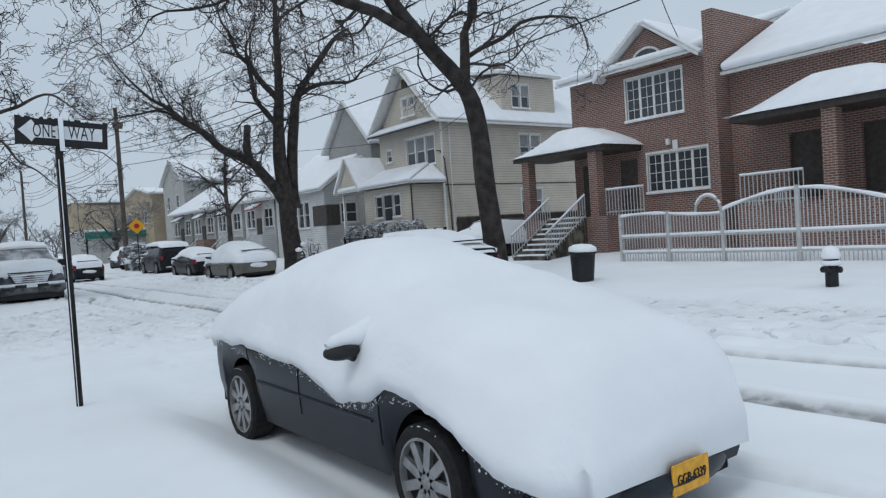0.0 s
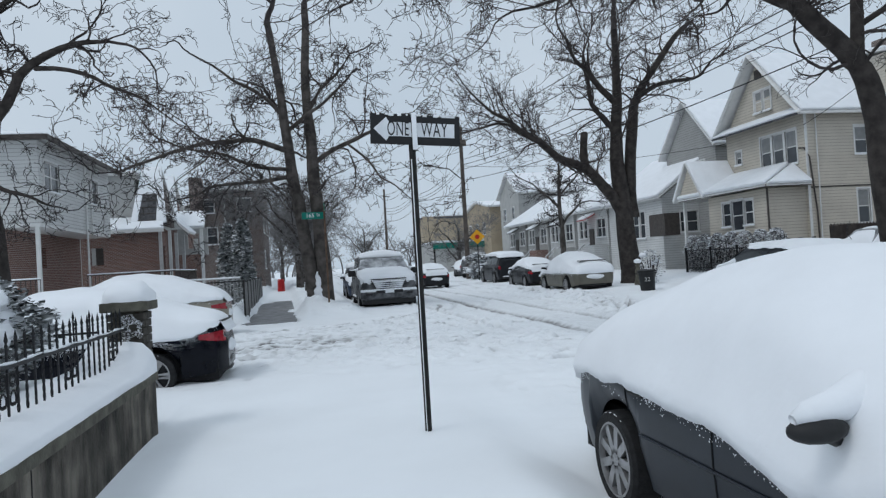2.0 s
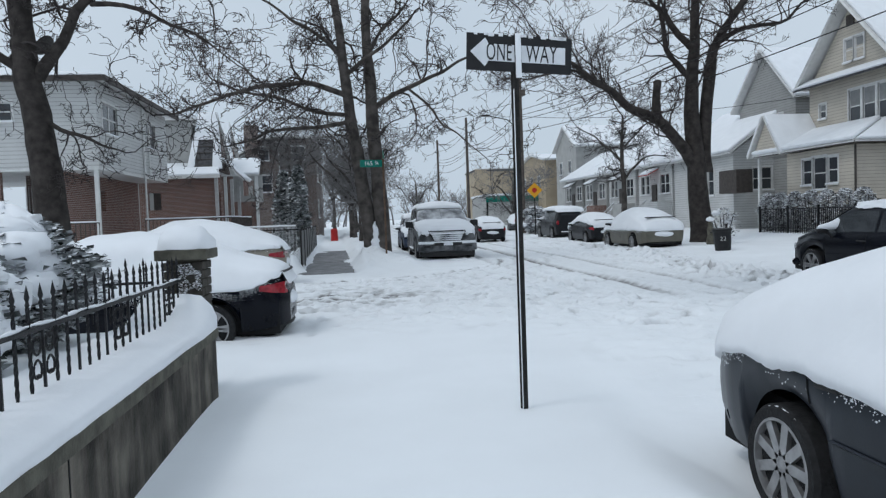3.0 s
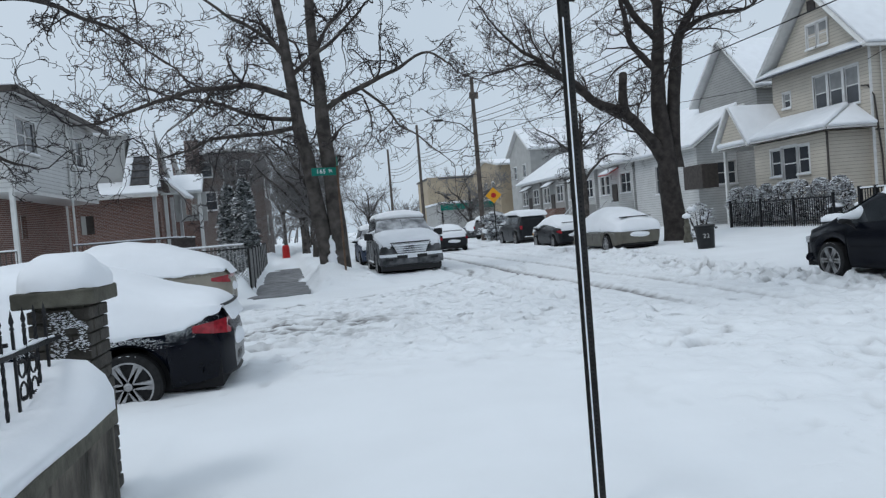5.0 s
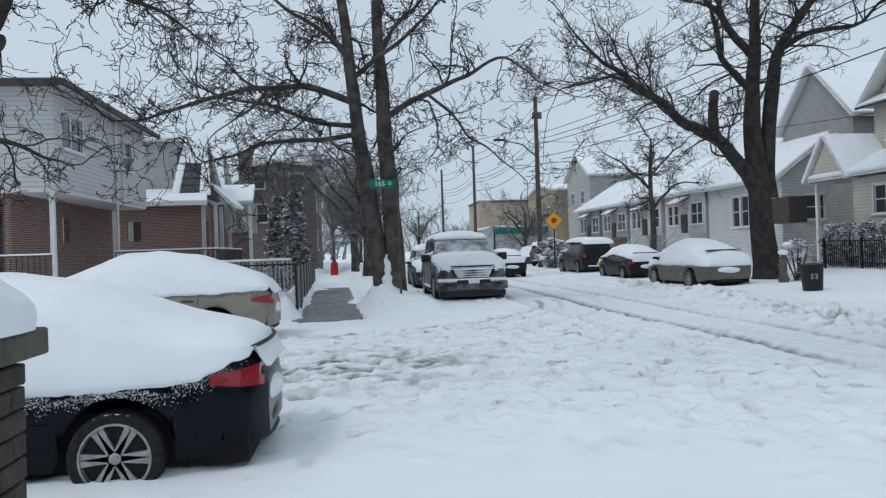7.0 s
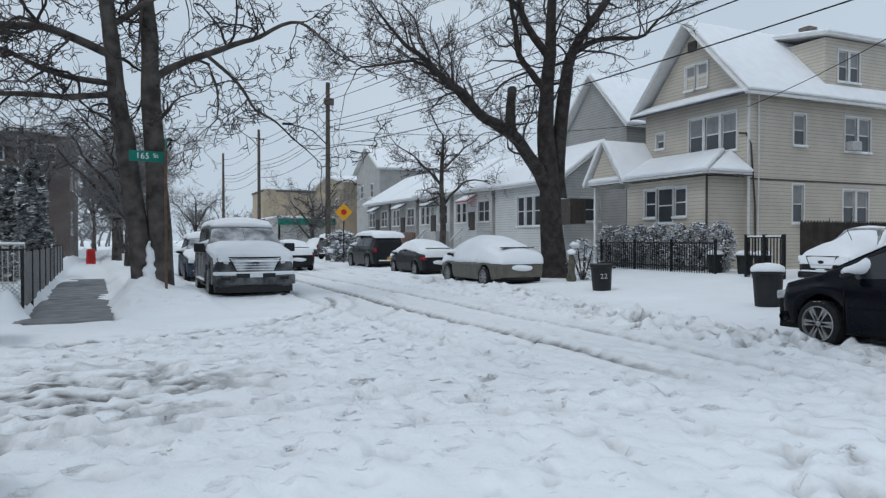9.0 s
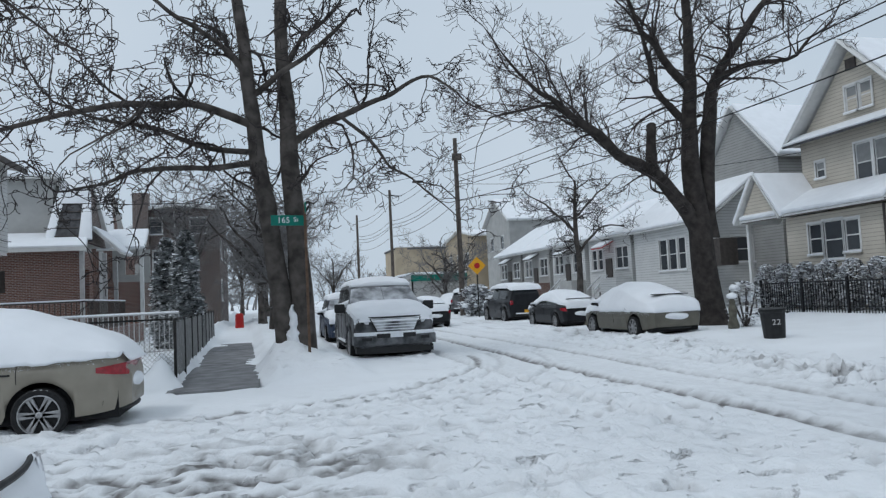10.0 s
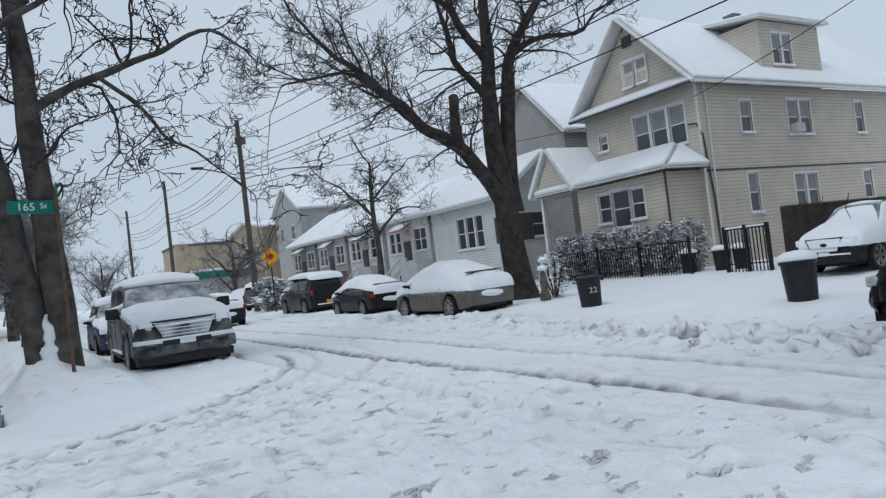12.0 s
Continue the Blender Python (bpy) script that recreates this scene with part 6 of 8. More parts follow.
# ---- houses ----
def wall(parent, a, b, z0, z1, openings, material, thick=0.2, name="wall", label=""):
    """A wall from a to b (plan points) with real openings (u0, u1, z0, z1); its outside is to the right of the way from a to b."""
    a, b = Vector((*a, 0)), Vector((*b, 0))
    L = (b - a).length
    ux = (b - a).normalized()
    nrm = Vector((ux.y, -ux.x, 0))
    M = Matrix(((ux.x, -nrm.x, 0, a.x), (ux.y, -nrm.y, 0, a.y), (0, 0, 1, 0), (0, 0, 0, 1)))
    us = sorted({0, L, *[o[0] for o in openings], *[o[1] for o in openings]})
    zs = sorted({z0, z1, *[o[2] for o in openings], *[o[3] for o in openings]})
    g = Geo()
    nu, nz = len(us), len(zs)
    g.v = [tuple(M @ Vector((u, d, z))) for d in (0, thick) for u in us for z in zs]
    vid = lambda i, j, d: d * nu * nz + i * nz + j

    def solid(i, j):
        if not (0 <= i < nu - 1 and 0 <= j < nz - 1):
            return False
        uc, zc = (us[i] + us[i + 1]) / 2, (zs[j] + zs[j + 1]) / 2
        return not any(o[0] < uc < o[1] and o[2] < zc < o[3] for o in openings)

    for i in range(nu - 1):
        for j in range(nz - 1):
            if not solid(i, j):
                continue
            g.f.append((vid(i, j, 0), vid(i + 1, j, 0), vid(i + 1, j + 1, 0), vid(i, j + 1, 0)))
            g.f.append((vid(i, j + 1, 1), vid(i + 1, j + 1, 1), vid(i + 1, j, 1), vid(i, j, 1)))
            for di, dj, p, q in ((-1, 0, (i, j + 1), (i, j)), (1, 0, (i + 1, j), (i + 1, j + 1)), (0, -1, (i, j), (i + 1, j)), (0, 1, (i + 1, j + 1), (i, j + 1))):
                if not solid(i + di, j + dj):
                    g.f.append((vid(*p, 0), vid(*p, 1), vid(*q, 1), vid(*q, 0)))
    part(name, g, material, parent, label)
    return M


def window(parent, M, u0, u1, z0, z1, panes=1, bars=True, blind=0.0, frame_m=None, grid=0, rows=0):
    """Frame, sill, sashes and panes in an opening of the wall with matrix M."""
    fm = frame_m or TRIMWHITE
    w = part("window", Geo().box(u0 - 0.07, u1 + 0.07, -0.03, 0.03, z0 - 0.07, z0, M).box(u0 - 0.07, u1 + 0.07, -0.03, 0.03, z1, z1 + 0.09, M).box(u0 - 0.07, u0, -0.03, 0.03, z0, z1, M).box(u1, u1 + 0.07, -0.03, 0.03, z0, z1, M), fm, parent, "white-framed sash window")
    part("sill", Geo().box(u0 - 0.1, u1 + 0.1, -0.09, -0.032, z0 - 0.09, z0 - 0.04, M), fm, w)
    part("sill_snow", Geo().box(u0 - 0.09, u1 + 0.09, -0.088, -0.034, z0 - 0.038, z0 + 0.015, M), SNOW, w)
    n = panes
    for k in range(n):
        a, b = u0 + (u1 - u0) * k / n, u0 + (u1 - u0) * (k + 1) / n
        sash = Geo()
        sash.box(a, a + 0.05, 0.03, 0.08, z0, z1, M).box(b - 0.05, b, 0.03, 0.08, z0, z1, M)
        sash.box(a + 0.05, b - 0.05, 0.03, 0.08, z0, z0 + 0.05, M).box(a + 0.05, b - 0.05, 0.03, 0.08, z1 - 0.05, z1, M)
        if bars:
            zm = (z0 + z1) / 2
            sash.box(a + 0.05, b - 0.05, 0.035, 0.075, zm - 0.025, zm + 0.025, M)
        for q in range(1, grid):
            uq = a + (b - a) * q / grid
            sash.box(uq - 0.012, uq + 0.012, 0.04, 0.07, z0 + 0.05, z1 - 0.05, M)
        for q in range(1, rows):
            zq = z0 + (z1 - z0) * q / rows
            sash.box(a + 0.05, b - 0.05, 0.042, 0.068, zq - 0.011, zq + 0.011, M)
        part("sash", sash, fm, w)
        part("pane", Geo().box(a + 0.04, b - 0.04, 0.055, 0.061, z0 + 0.04, z1 - 0.04, M), PANE, w)
        if blind:
            part("blind", Geo().box(a + 0.06, b - 0.06, 0.048, 0.054, z1 - 0.05 - (z1 - z0) * blind, z1 - 0.05, M), BLIND, w, "pale half-drawn blind")
    return w


def roof_plane(parent, corners, snow=0.15, name="roof", thick=0.1, over=0.05):
    part(name, Geo().slab(corners, thick), TRIMWHITE, parent)
    c = [Vector(p) for p in corners]
    mid = sum(c, Vector()) / len(c)
    nrm = (c[1] - c[0]).cross(c[2] - c[0]).normalized()
    nrm = nrm if nrm.z > 0 else -nrm
    up = [mid + (p - mid) * 0.995 + nrm * (thick + 0.002) for p in c]
    part("roof_snow", Geo().slab(up, snow), SNOW, parent, "thick smooth snow on the roof", smooth=True, bevel=snow * 0.42, segs=3)


def gable_tri(parent, pts, thick_vec, material, name="gable"):
    p = [Vector(q) for q in pts]
    t = Vector(thick_vec)
    part(name, Geo().add(p + [q + t for q in p], [(0, 1, 2), (5, 4, 3), (0, 3, 4, 1), (1, 4, 5, 2), (2, 5, 3, 0)]), material, parent)


# cream clapboard house
h1 = thing("house", "cream clapboard two-storey gabled house with a snowy enclosed porch", "house", group="houses")
XF, XB, Y0, Y1, ZE = 23.5, 38.0, 31.45, 37.7, 7.55
GZ0 = 0.2
ops_f = [(Y1 - 34.75, Y1 - 33.95, 5.35, 6.95), (Y1 - 33.80, Y1 - 33.0, 5.35, 6.95), (Y1 - 32.85, Y1 - 32.05, 5.35, 6.95), (Y1 - 36.9, Y1 - 36.4, 5.9, 6.6)]
M = wall(h1, (XF, Y1), (XF, Y0), GZ0, ZE, ops_f, CLAP_CREAM, label="cream clapboard")
for o in ops_f:
    window(h1, M, *o, blind=0.46)
ops_s = [(2.65, 3.35, 5.6, 6.9), (5.85, 6.6, 5.5, 7.0), (6.75, 7.5, 5.5, 7.0), (11.1, 11.75, 5.55, 7.0), (2.6, 3.25, 2.3, 3.9), (5.75, 6.5, 2.3, 3.75), (6.65, 7.4, 2.3, 3.75), (11.1, 11.8, 2.45, 3.75)]
M = wall(h1, (XF + 0.2, Y0), (XB, Y0), GZ0, ZE, [(o[0] - 0.2, o[1] - 0.2, o[2], o[3]) for o in ops_s], CLAP_CREAM, label="cream clapboard")
for o in ops_s:
    window(h1, M, o[0] - 0.2, o[1] - 0.2, o[2], o[3], blind=0.46)
part("air_conditioner", Geo().box(5.7, 6.3, -0.35, 0.0, 5.52, 5.92, M), WHITEMETAL, h1, "white window air conditioner", bevel=0.02)
wall(h1, (XB, Y1), (XF + 0.2, Y1), GZ0, ZE, [], CLAP_CREAM)
wall(h1, (XB, Y0 + 0.2), (XB, Y1 - 0.2), GZ0, ZE, [], CLAP_CREAM)
part("belt_board", Geo().box(XF - 0.02, XB, Y0 - 0.025, Y0 - 0.002, 4.06, 4.12), TRIMDARK, h1)
part("corner_board", Geo().box(XF - 0.03, XF + 0.1, Y0 - 0.03, Y0 - 0.003, GZ0, ZE), TRIMWHITE, h1)
part("downpipe", Geo().tube([(XF + 0.55, Y0 - 0.06, ZE), (XF + 0.55, Y0 - 0.06, 4.1), (XF + 0.5, Y0 - 0.06, 0.4)], 0.035, 6), TRIMWHITE, h1)
part("drainpipe", Geo().tube([(XF - 0.05, Y0 + 0.4, 6.0), (XF - 0.06, Y0 + 0.05, 5.95), (XF + 0.12, Y0 - 0.06, 5.5), (XF + 0.35, Y0 - 0.06, 3.0), (XF + 0.4, Y0 - 0.06, 0.4)], 0.04, 6), TRIMDARK, h1)
YM, ZA = 34.55, 11.15
gable_tri(h1, [(XF, Y0, ZE + 0.002), (XF, Y1, ZE + 0.002), (XF, YM, ZA - 0.2)], (0.2, 0, 0), CLAP_CREAM)
Mg = Matrix(((0, 1, 0, XF - 0.05), (-1, 0, 0, Y1), (0, 0, 1, 0), (0, 0, 0, 1)))
for a, b in ((Y1 - 34.95, Y1 - 34.35), (Y1 - 34.25, Y1 - 33.65)):
    window(h1, Mg, a, b, 8.3, 9.35, blind=0.35)
part("attic_vent", Geo().box(Y1 - 34.8, Y1 - 34.3, -0.03, 0.04, 10.0, 10.45, Mg), TRIMDARK, h1, "small attic louvre")
part("gable_skirt", Geo().slab([(XF - 0.62, Y0 - 0.4, ZE - 0.12), (XF - 0.62, Y1 + 0.4, ZE - 0.12), (XF + 0.0, Y1 + 0.4, ZE + 0.25), (XF + 0.0, Y0 - 0.4, ZE + 0.25)], 0.08), SHINGLE, h1)
part("skirt_snow", Geo().slab([(XF - 0.62, Y0 - 0.4, ZE - 0.035), (XF - 0.62, Y1 + 0.4, ZE - 0.035), (XF - 0.01, Y1 + 0.4, ZE + 0.335), (XF - 0.01, Y0 - 0.4, ZE + 0.335)], 0.12), SNOW, h1, smooth=True, bevel=0.045)
roof_plane(h1, [(XF - 0.55, Y0 - 0.42, ZE - 0.05), (XB + 0.4, Y0 - 0.42, ZE - 0.05), (XB + 0.4, YM, ZA), (XF - 0.55, YM, ZA)])
roof_plane(h1, [(XF - 0.55, Y1 + 0.42, ZE - 0.05), (XB + 0.4, Y1 + 0.42, ZE - 0.05), (XB + 0.4, YM, ZA), (XF - 0.55, YM, ZA)])
part("barge_board", Geo().tube([(XF - 0.57, Y0 - 0.44, ZE - 0.05), (XF - 0.57, YM, ZA), (XF - 0.57, Y1 + 0.44, ZE - 0.05)], 0.09, 4), TRIMWHITE, h1)
part("eaves_gutter", Geo().box(XF - 0.55, XB + 0.4, Y0 - 0.54, Y0 - 0.42, ZE - 0.10, ZE + 0.02), TRIMWHITE, h1)
# dormer
DX0, DX1 = 28.2, 32.6
dops = [(0.85, 1.45, 8.6, 9.95), (1.6, 2.2, 8.6, 9.95)]
M = wall(h1, (DX0, Y0 + 0.12), (DX1, Y0 + 0.12), ZE + 0.1, 10.45, dops, CLAP_CREAM, name="dormer_front")
for o in dops:
    window(h1, M, *o, blind=0.44)
wall(h1, (DX1, Y0 + 0.33), (DX1, YM), ZE + 0.3, 10.45, [], CLAP_CREAM, name="dormer_side")
wall(h1, (DX0, YM), (DX0, Y0 + 0.33), ZE + 0.3, 10.45, [], CLAP_CREAM, name="dormer_side")
roof_plane(h1, [(DX0 - 0.35, Y0 - 0.25, 10.46), (DX1 + 0.35, Y0 - 0.25, 10.46), (DX1 + 0.35, YM + 0.1, 11.0), (DX0 - 0.35, YM + 0.1, 11.0)], 0.12, "dormer_roof")
part("chimney", Geo().box(30.6, 31.2, 34.3, 34.9, 10.9, 12.0), BRICK_DARK, h1, bevel=0.02)
# enclosed porch
PXF, PY0, PY1, PZ = 21.5, 31.65, 36.6, 4.15
pops = [(PY1 - 35.35, PY1 - 34.65, 2.55, 3.75), (PY1 - 34.55, PY1 - 33.6, 2.3, 3.8), (PY1 - 33.5, PY1 - 32.8, 2.55, 3.75)]
M = wall(h1, (PXF, PY1), (PXF, PY0), GZ0, PZ, pops, CLAP_CREAM, name="porch_front")
for o in pops:
    window(h1, M, *o)
wall(h1, (PXF + 0.2, PY0), (XF, PY0), GZ0, PZ, [], CLAP_CREAM, name="porch_side")
part("porch_downpipe", Geo().tube([(PXF - 0.06, PY0 - 0.05, PZ), (PXF - 0.06, PY0 - 0.05, 0.4)], 0.05, 6), TRIMDARK, h1)
part("porch_fascia", Geo().box(PXF - 0.38, PXF - 0.33, PY0 - 0.42, PY1 + 2.4, PZ + 0.02, PZ + 0.14).box(PXF - 0.33, XF, PY0 - 0.42, PY0 - 0.37, PZ + 0.02, PZ + 0.14), TRIMDARK, h1, "dark gutter")
roof_plane(h1, [(PXF - 0.38, PY0 - 0.42, PZ + 0.06), (XF - 0.01, PY0 + 0.9, PZ + 1.1), (XF - 0.01, PY1 + 2.5, PZ + 1.1), (PXF - 0.38, PY1 + 2.5, PZ + 0.06)], 0.2, "porch_roof", 0.08)
roof_plane(h1, [(PXF - 0.38, PY0 - 0.42, PZ + 0.06), (XF + 0.0, PY0 - 0.42, PZ + 0.06), (XF + 0.0, PY0 + 0.9, PZ + 1.1)], 0.16, "porch_roof", 0.08)
gable_tri(h1, [(PXF - 0.3, 36.7, PZ + 0.12), (PXF - 0.3, 39.1, PZ + 0.12), (PXF - 0.3, 37.9, PZ + 1.9)], (0.15, 0, 0), CLAP_CREAM, "porch_gable")
for ye in (36.45, 39.35):
    roof_plane(h1, [(PXF - 0.5, ye, PZ + 0.0), (XF, ye, PZ + 0.0), (XF, 37.9, PZ + 2.05), (PXF - 0.5, 37.9, PZ + 2.05)], 0.16, "porch_roof", 0.08)
part("entry_door", Geo().box(XF - 0.06, XF - 0.004, 37.0, 37.62, 1.6, 3.7), TRIMDARK, h1, "dark front door in the porch")
part("porch_post", Geo().box(PXF - 0.1, PXF + 0.05, 38.9, 39.05, GZ0, PZ), TRIMWHITE, h1)
part("porch_floor", Geo().box(PXF, XF, 36.65, 39.1, GZ0, 1.55), CONCRETE, h1)


def rail_run(parent, a, b, h, step, m, snow=True, r=0.012, name="baluster", lower=0.12):
    a, b = Vector(a), Vector(b)
    n = max(2, int((b - a).length / step))
    me = Geo().box(-r, r, -r, r, 0, h).mesh(name, m)
    for i in range(n + 1):
        p = a.lerp(b, i / n)
        o = new(name, me)
        o.parent = parent
        o.matrix_basis = pose(*p)
    part("rail", Geo().tube([a + Vector((0, 0, h)), b + Vector((0, 0, h))], 0.03, 6), m, parent)
    part("lower_rail", Geo().tube([a + Vector((0, 0, lower)), b + Vector((0, 0, lower))], 0.022, 6), m, parent)
    if snow:
        part("rail_snow", Geo().tube([a + Vector((0, 0, h + 0.035)), b + Vector((0, 0, h + 0.035))], 0.035, 6), SNOW, parent, smooth=True)


def simple_house(label, x0, x1, y0, y1, ze, za, wallm, axis_x=True, front=(), side=(), snow=0.2, face=-1, z0=0.1):
    """A plain gabled house: its street front is the wall at x0 (face -1) or x1 (face 1)."""
    h = thing("house", label, "house", group="houses")
    if face < 0:
        Mf = wall(h, (x0, y1), (x0, y0), z0, ze, front, wallm)
        wall(h, (x1, y0), (x1, y1), z0, ze, [], wallm)
    else:
        Mf = wall(h, (x1, y0), (x1, y1), z0, ze, front, wallm)
        wall(h, (x0, y1), (x0, y0), z0, ze, [], wallm)
    for o in front:
        window(h, Mf, *o, panes=2 if o[1] - o[0] > 1.3 else 1)
    Ms = wall(h, (x0 + 0.2, y0), (x1 - 0.2, y0), z0, ze, side, wallm)
    for o in side:
        window(h, Ms, *o, panes=2 if o[1] - o[0] > 1.3 else 1)
    wall(h, (x1 - 0.2, y1), (x0 + 0.2, y1), z0, ze, [], wallm)
    if axis_x:
        ym = (y0 + y1) / 2
        for xg, t in ((x0, 0.2), (x1, -0.2)):
            gable_tri(h, [(xg, y0, ze + 0.002), (xg, y1, ze + 0.002), (xg, ym, za - 0.15)], (t, 0, 0), wallm)
        for ye in (y0 - 0.4, y1 + 0.4):
            roof_plane(h, [(x0 - 0.4, ye, ze - 0.08), (x1 + 0.4, ye, ze - 0.08), (x1 + 0.4, ym, za), (x0 - 0.4, ym, za)], snow)
    else:
        xm = (x0 + x1) / 2
        for yg, t in ((y0, 0.2), (y1, -0.2)):
            gable_tri(h, [(x0, yg, ze + 0.002), (x1, yg, ze + 0.002), (xm, yg, za - 0.15)], (0, t, 0), wallm)
        for xe in (x0 - 0.4, x1 + 0.4):
            roof_plane(h, [(xe, y0 - 0.4, ze - 0.08), (xe, y1 + 0.4, ze - 0.08), (xm, y1 + 0.4, za), (xm, y0 - 0.4, za)], snow)
    return h


# next houses up the street on the far side
hb = simple_house("grey two-storey gabled house behind the forked tree", 24.5, 35, 40.4, 46.2, 7.6, 10.8, CLAP_GREY, True, [(1.0, 2.0, 5.3, 6.9), (3.6, 4.6, 5.3, 6.9), (2.4, 3.1, 5.5, 6.7)], [(1.5, 2.4, 5.4, 6.9), (5, 6, 5.4, 6.9)])
hc = simple_house("pale bungalow with a deep snowy roof", 22.0, 30, 42.6, 50.4, 4.8, 7.9, CLAP_WHITE, False, [(2.85, 3.65, 2.4, 4.15), (3.8, 4.6, 2.4, 4.15), (4.75, 5.5, 2.4, 4.15)], [(1.0, 2.2, 2.6, 3.9)])
# plain dark box added in place of a boarded window
part("dark_window_box", Geo().box(21.0, 21.96, 40.5, 42.4, 2.4, 3.7), TRIMDARK, hc, "dark box standing in for the boarded window beside the bungalow")
for k, (ya, yb) in enumerate(((51.2, 57.2), (57.9, 63.9), (64.6, 70.6), (71.3, 77.3))):
    hh = simple_house("white row bungalow with snowy roof and front steps", 22.2, 31, ya, yb, 4.9, 7.4 + 0.3 * (k % 2), (CLAP_WHITE, CLAP_WHITE, STUCCO, CLAP_GREY)[k], False, [(0.5, 1.2, 2.8, 4.2), (1.4, 2.1, 2.8, 4.2), (4.0, 5.6, 2.8, 4.2)], [(1.0, 2.0, 2.8, 4.0)])
    part("porch_wall", Geo().box(21.1, 22.19, ya + 0.1, ya + 2.3, 0.1, 2.2), (CLAP_WHITE, STUCCO, BRICK_RED, STUCCO)[k], hh, "low enclosed stoop")
    rail_run(hh, (20.7, ya + 2.4, 0.6), (21.7, ya + 2.4, 1.5), 0.85, 0.2, WHITEMETAL)
    rail_run(hh, (20.7, ya + 3.5, 0.6), (21.7, ya + 3.5, 1.5), 0.85, 0.2, WHITEMETAL)
    part("front_door", Geo().box(22.12, 22.195, ya + 2.55, ya + 3.4, 1.3, 3.5), TRIMDARK, hh, "dark front door")
    part("awning", Geo().slab([(21.3, ya + 2.2, 4.15), (21.3, ya + 3.8, 4.15), (22.19, ya + 3.8, 4.6), (22.19, ya + 2.2, 4.6)], 0.05), SIGN_RED if k == 0 else TRIMDARK, hh, "metal awning over the door")
    part("awning_snow", Geo().slab([(21.32, ya + 2.22, 4.21), (21.32, ya + 3.78, 4.21), (22.18, ya + 3.78, 4.66), (22.18, ya + 2.22, 4.66)], 0.12), SNOW, hh, smooth=True, bevel=0.04)
    part("steps", Geo().box(20.6, 21.1, ya + 2.4, ya + 3.5, 0.1, 0.5).box(21.1, 21.6, ya + 2.4, ya + 3.5, 0.1, 0.9).box(21.6, 22.19, ya + 2.4, ya + 3.5, 0.1, 1.3), CONCRETE, hh)
simple_house("pale three-storey gabled house in the distance", 24.5, 36, 80.5, 88.5, 9.0, 11.6, STUCCO, True, [(1.5, 2.6, 6.2, 7.6), (5, 6.1, 6.2, 7.6)], [(2, 3, 6, 7.5)])
simple_house("tan flat-topped brick block in the distance", 24.0, 40, 92, 106, 8.5, 9.6, STUCCO_TAN, True, [(2, 3.4, 5, 6.6), (6, 7.4, 5, 6.6), (10, 11.4, 5, 6.6)], [])
tb = thing("commercial_building", "long low tan commercial building at the street's end", "building")
Mt = wall(tb, (22.6, 138.0), (44.6, 141.0), 0, 10.6, [], STUCCO_TAN)
wall(tb, (22.6, 150.0), (22.6, 138.0), 0, 10.6, [], STUCCO_TAN)
wall(tb, (44.6, 141.2), (44.6, 150.0), 0, 10.6, [], STUCCO_TAN)
part("roof", Geo().box(22.4, 44.8, 138.3, 150.2, 10.2, 10.5), SHINGLE, tb)
part("parapet_snow", Geo().box(-0.1, 22.3, -0.1, 0.4, 10.6, 10.85, Mt), SNOW, tb, bevel=0.08)
gs = thing("low_shop", "low building with snow-covered flat roof and green sign band", "building")
wall(gs, (17.0, 96.0), (24.0, 96.0), 0, 4.2, [], STUCCO)
wall(gs, (17.0, 108.0), (17.0, 96.0), 0, 4.2, [], STUCCO)
part("roof", Geo().box(16.8, 24.0, 95.8, 108.0, 4.2, 4.5), SNOW, gs, bevel=0.1)
part("sign_band", Geo().box(16.9, 24.0, 95.7, 95.85, 3.4, 4.15), SIGN_GREEN, gs)

# red brick house on the far side
hr = thing("house", "red brick two-storey house with snowy porches and a tall parapet", "house", group="houses")
RXF = 23.3
rops = [(21.7 - 18.75, 21.7 - 16.2, 5.45, 7.05), (21.7 - 17.9, 21.7 - 15.3, 2.55, 4.0)]
M = wall(hr, (RXF, 21.7), (RXF, 14.7), 0.2, 7.4, rops, BRICK_RED, label="red brick")
for o in rops:
    window(hr, M, *o, panes=4, bars=False, grid=2, rows=4)
wall(hr, (RXF + 11, 21.7), (RXF + 0.2, 21.7), 0.2, 7.4, [], BRICK_RED)
part("parapet", Geo().box(RXF - 0.9, RXF + 11, 14.28, 14.68, 0.2, 8.55), BRICK_RED, hr, "tall brick party wall")
part("downpipe", Geo().tube([(RXF - 0.06, 14.85, 7.2), (RXF - 0.06, 14.8, 0.3)], 0.085, 8), TRIMWHITE, hr, "white downpipe")
wall(hr, (RXF - 0.1, 14.27), (RXF - 0.1, 3.0), 0.2, 6.3, [(2.0, 3.0, 1.9, 4.0), (4.2, 5.3, 1.9, 4.0)], BRICK_RED)
part("dark_hall", Geo().box(RXF + 0.05, RXF + 0.3, 8.8, 12.4, 1.9, 4.1), TRIMDARK, hr, "dark doors under the porch")
roof_plane(hr, [(RXF - 0.5, 14.7, 7.35), (RXF - 0.5, 22.1, 7.35), (RXF + 5.5, 22.1, 9.3), (RXF + 5.5, 14.7, 9.3)], 0.25)
roof_plane(hr, [(RXF - 0.7, 2.6, 6.25), (RXF - 0.7, 14.2, 6.25), (RXF + 6, 14.2, 9.6), (RXF + 6, 2.6, 9.6)], 0.3)
gable_tri(hr, [(RXF - 0.25, 15.4, 7.3), (RXF - 0.25, 19.6, 7.3), (RXF - 0.25, 17.5, 8.75)], (0.2, 0, 0), BRICK_RED)
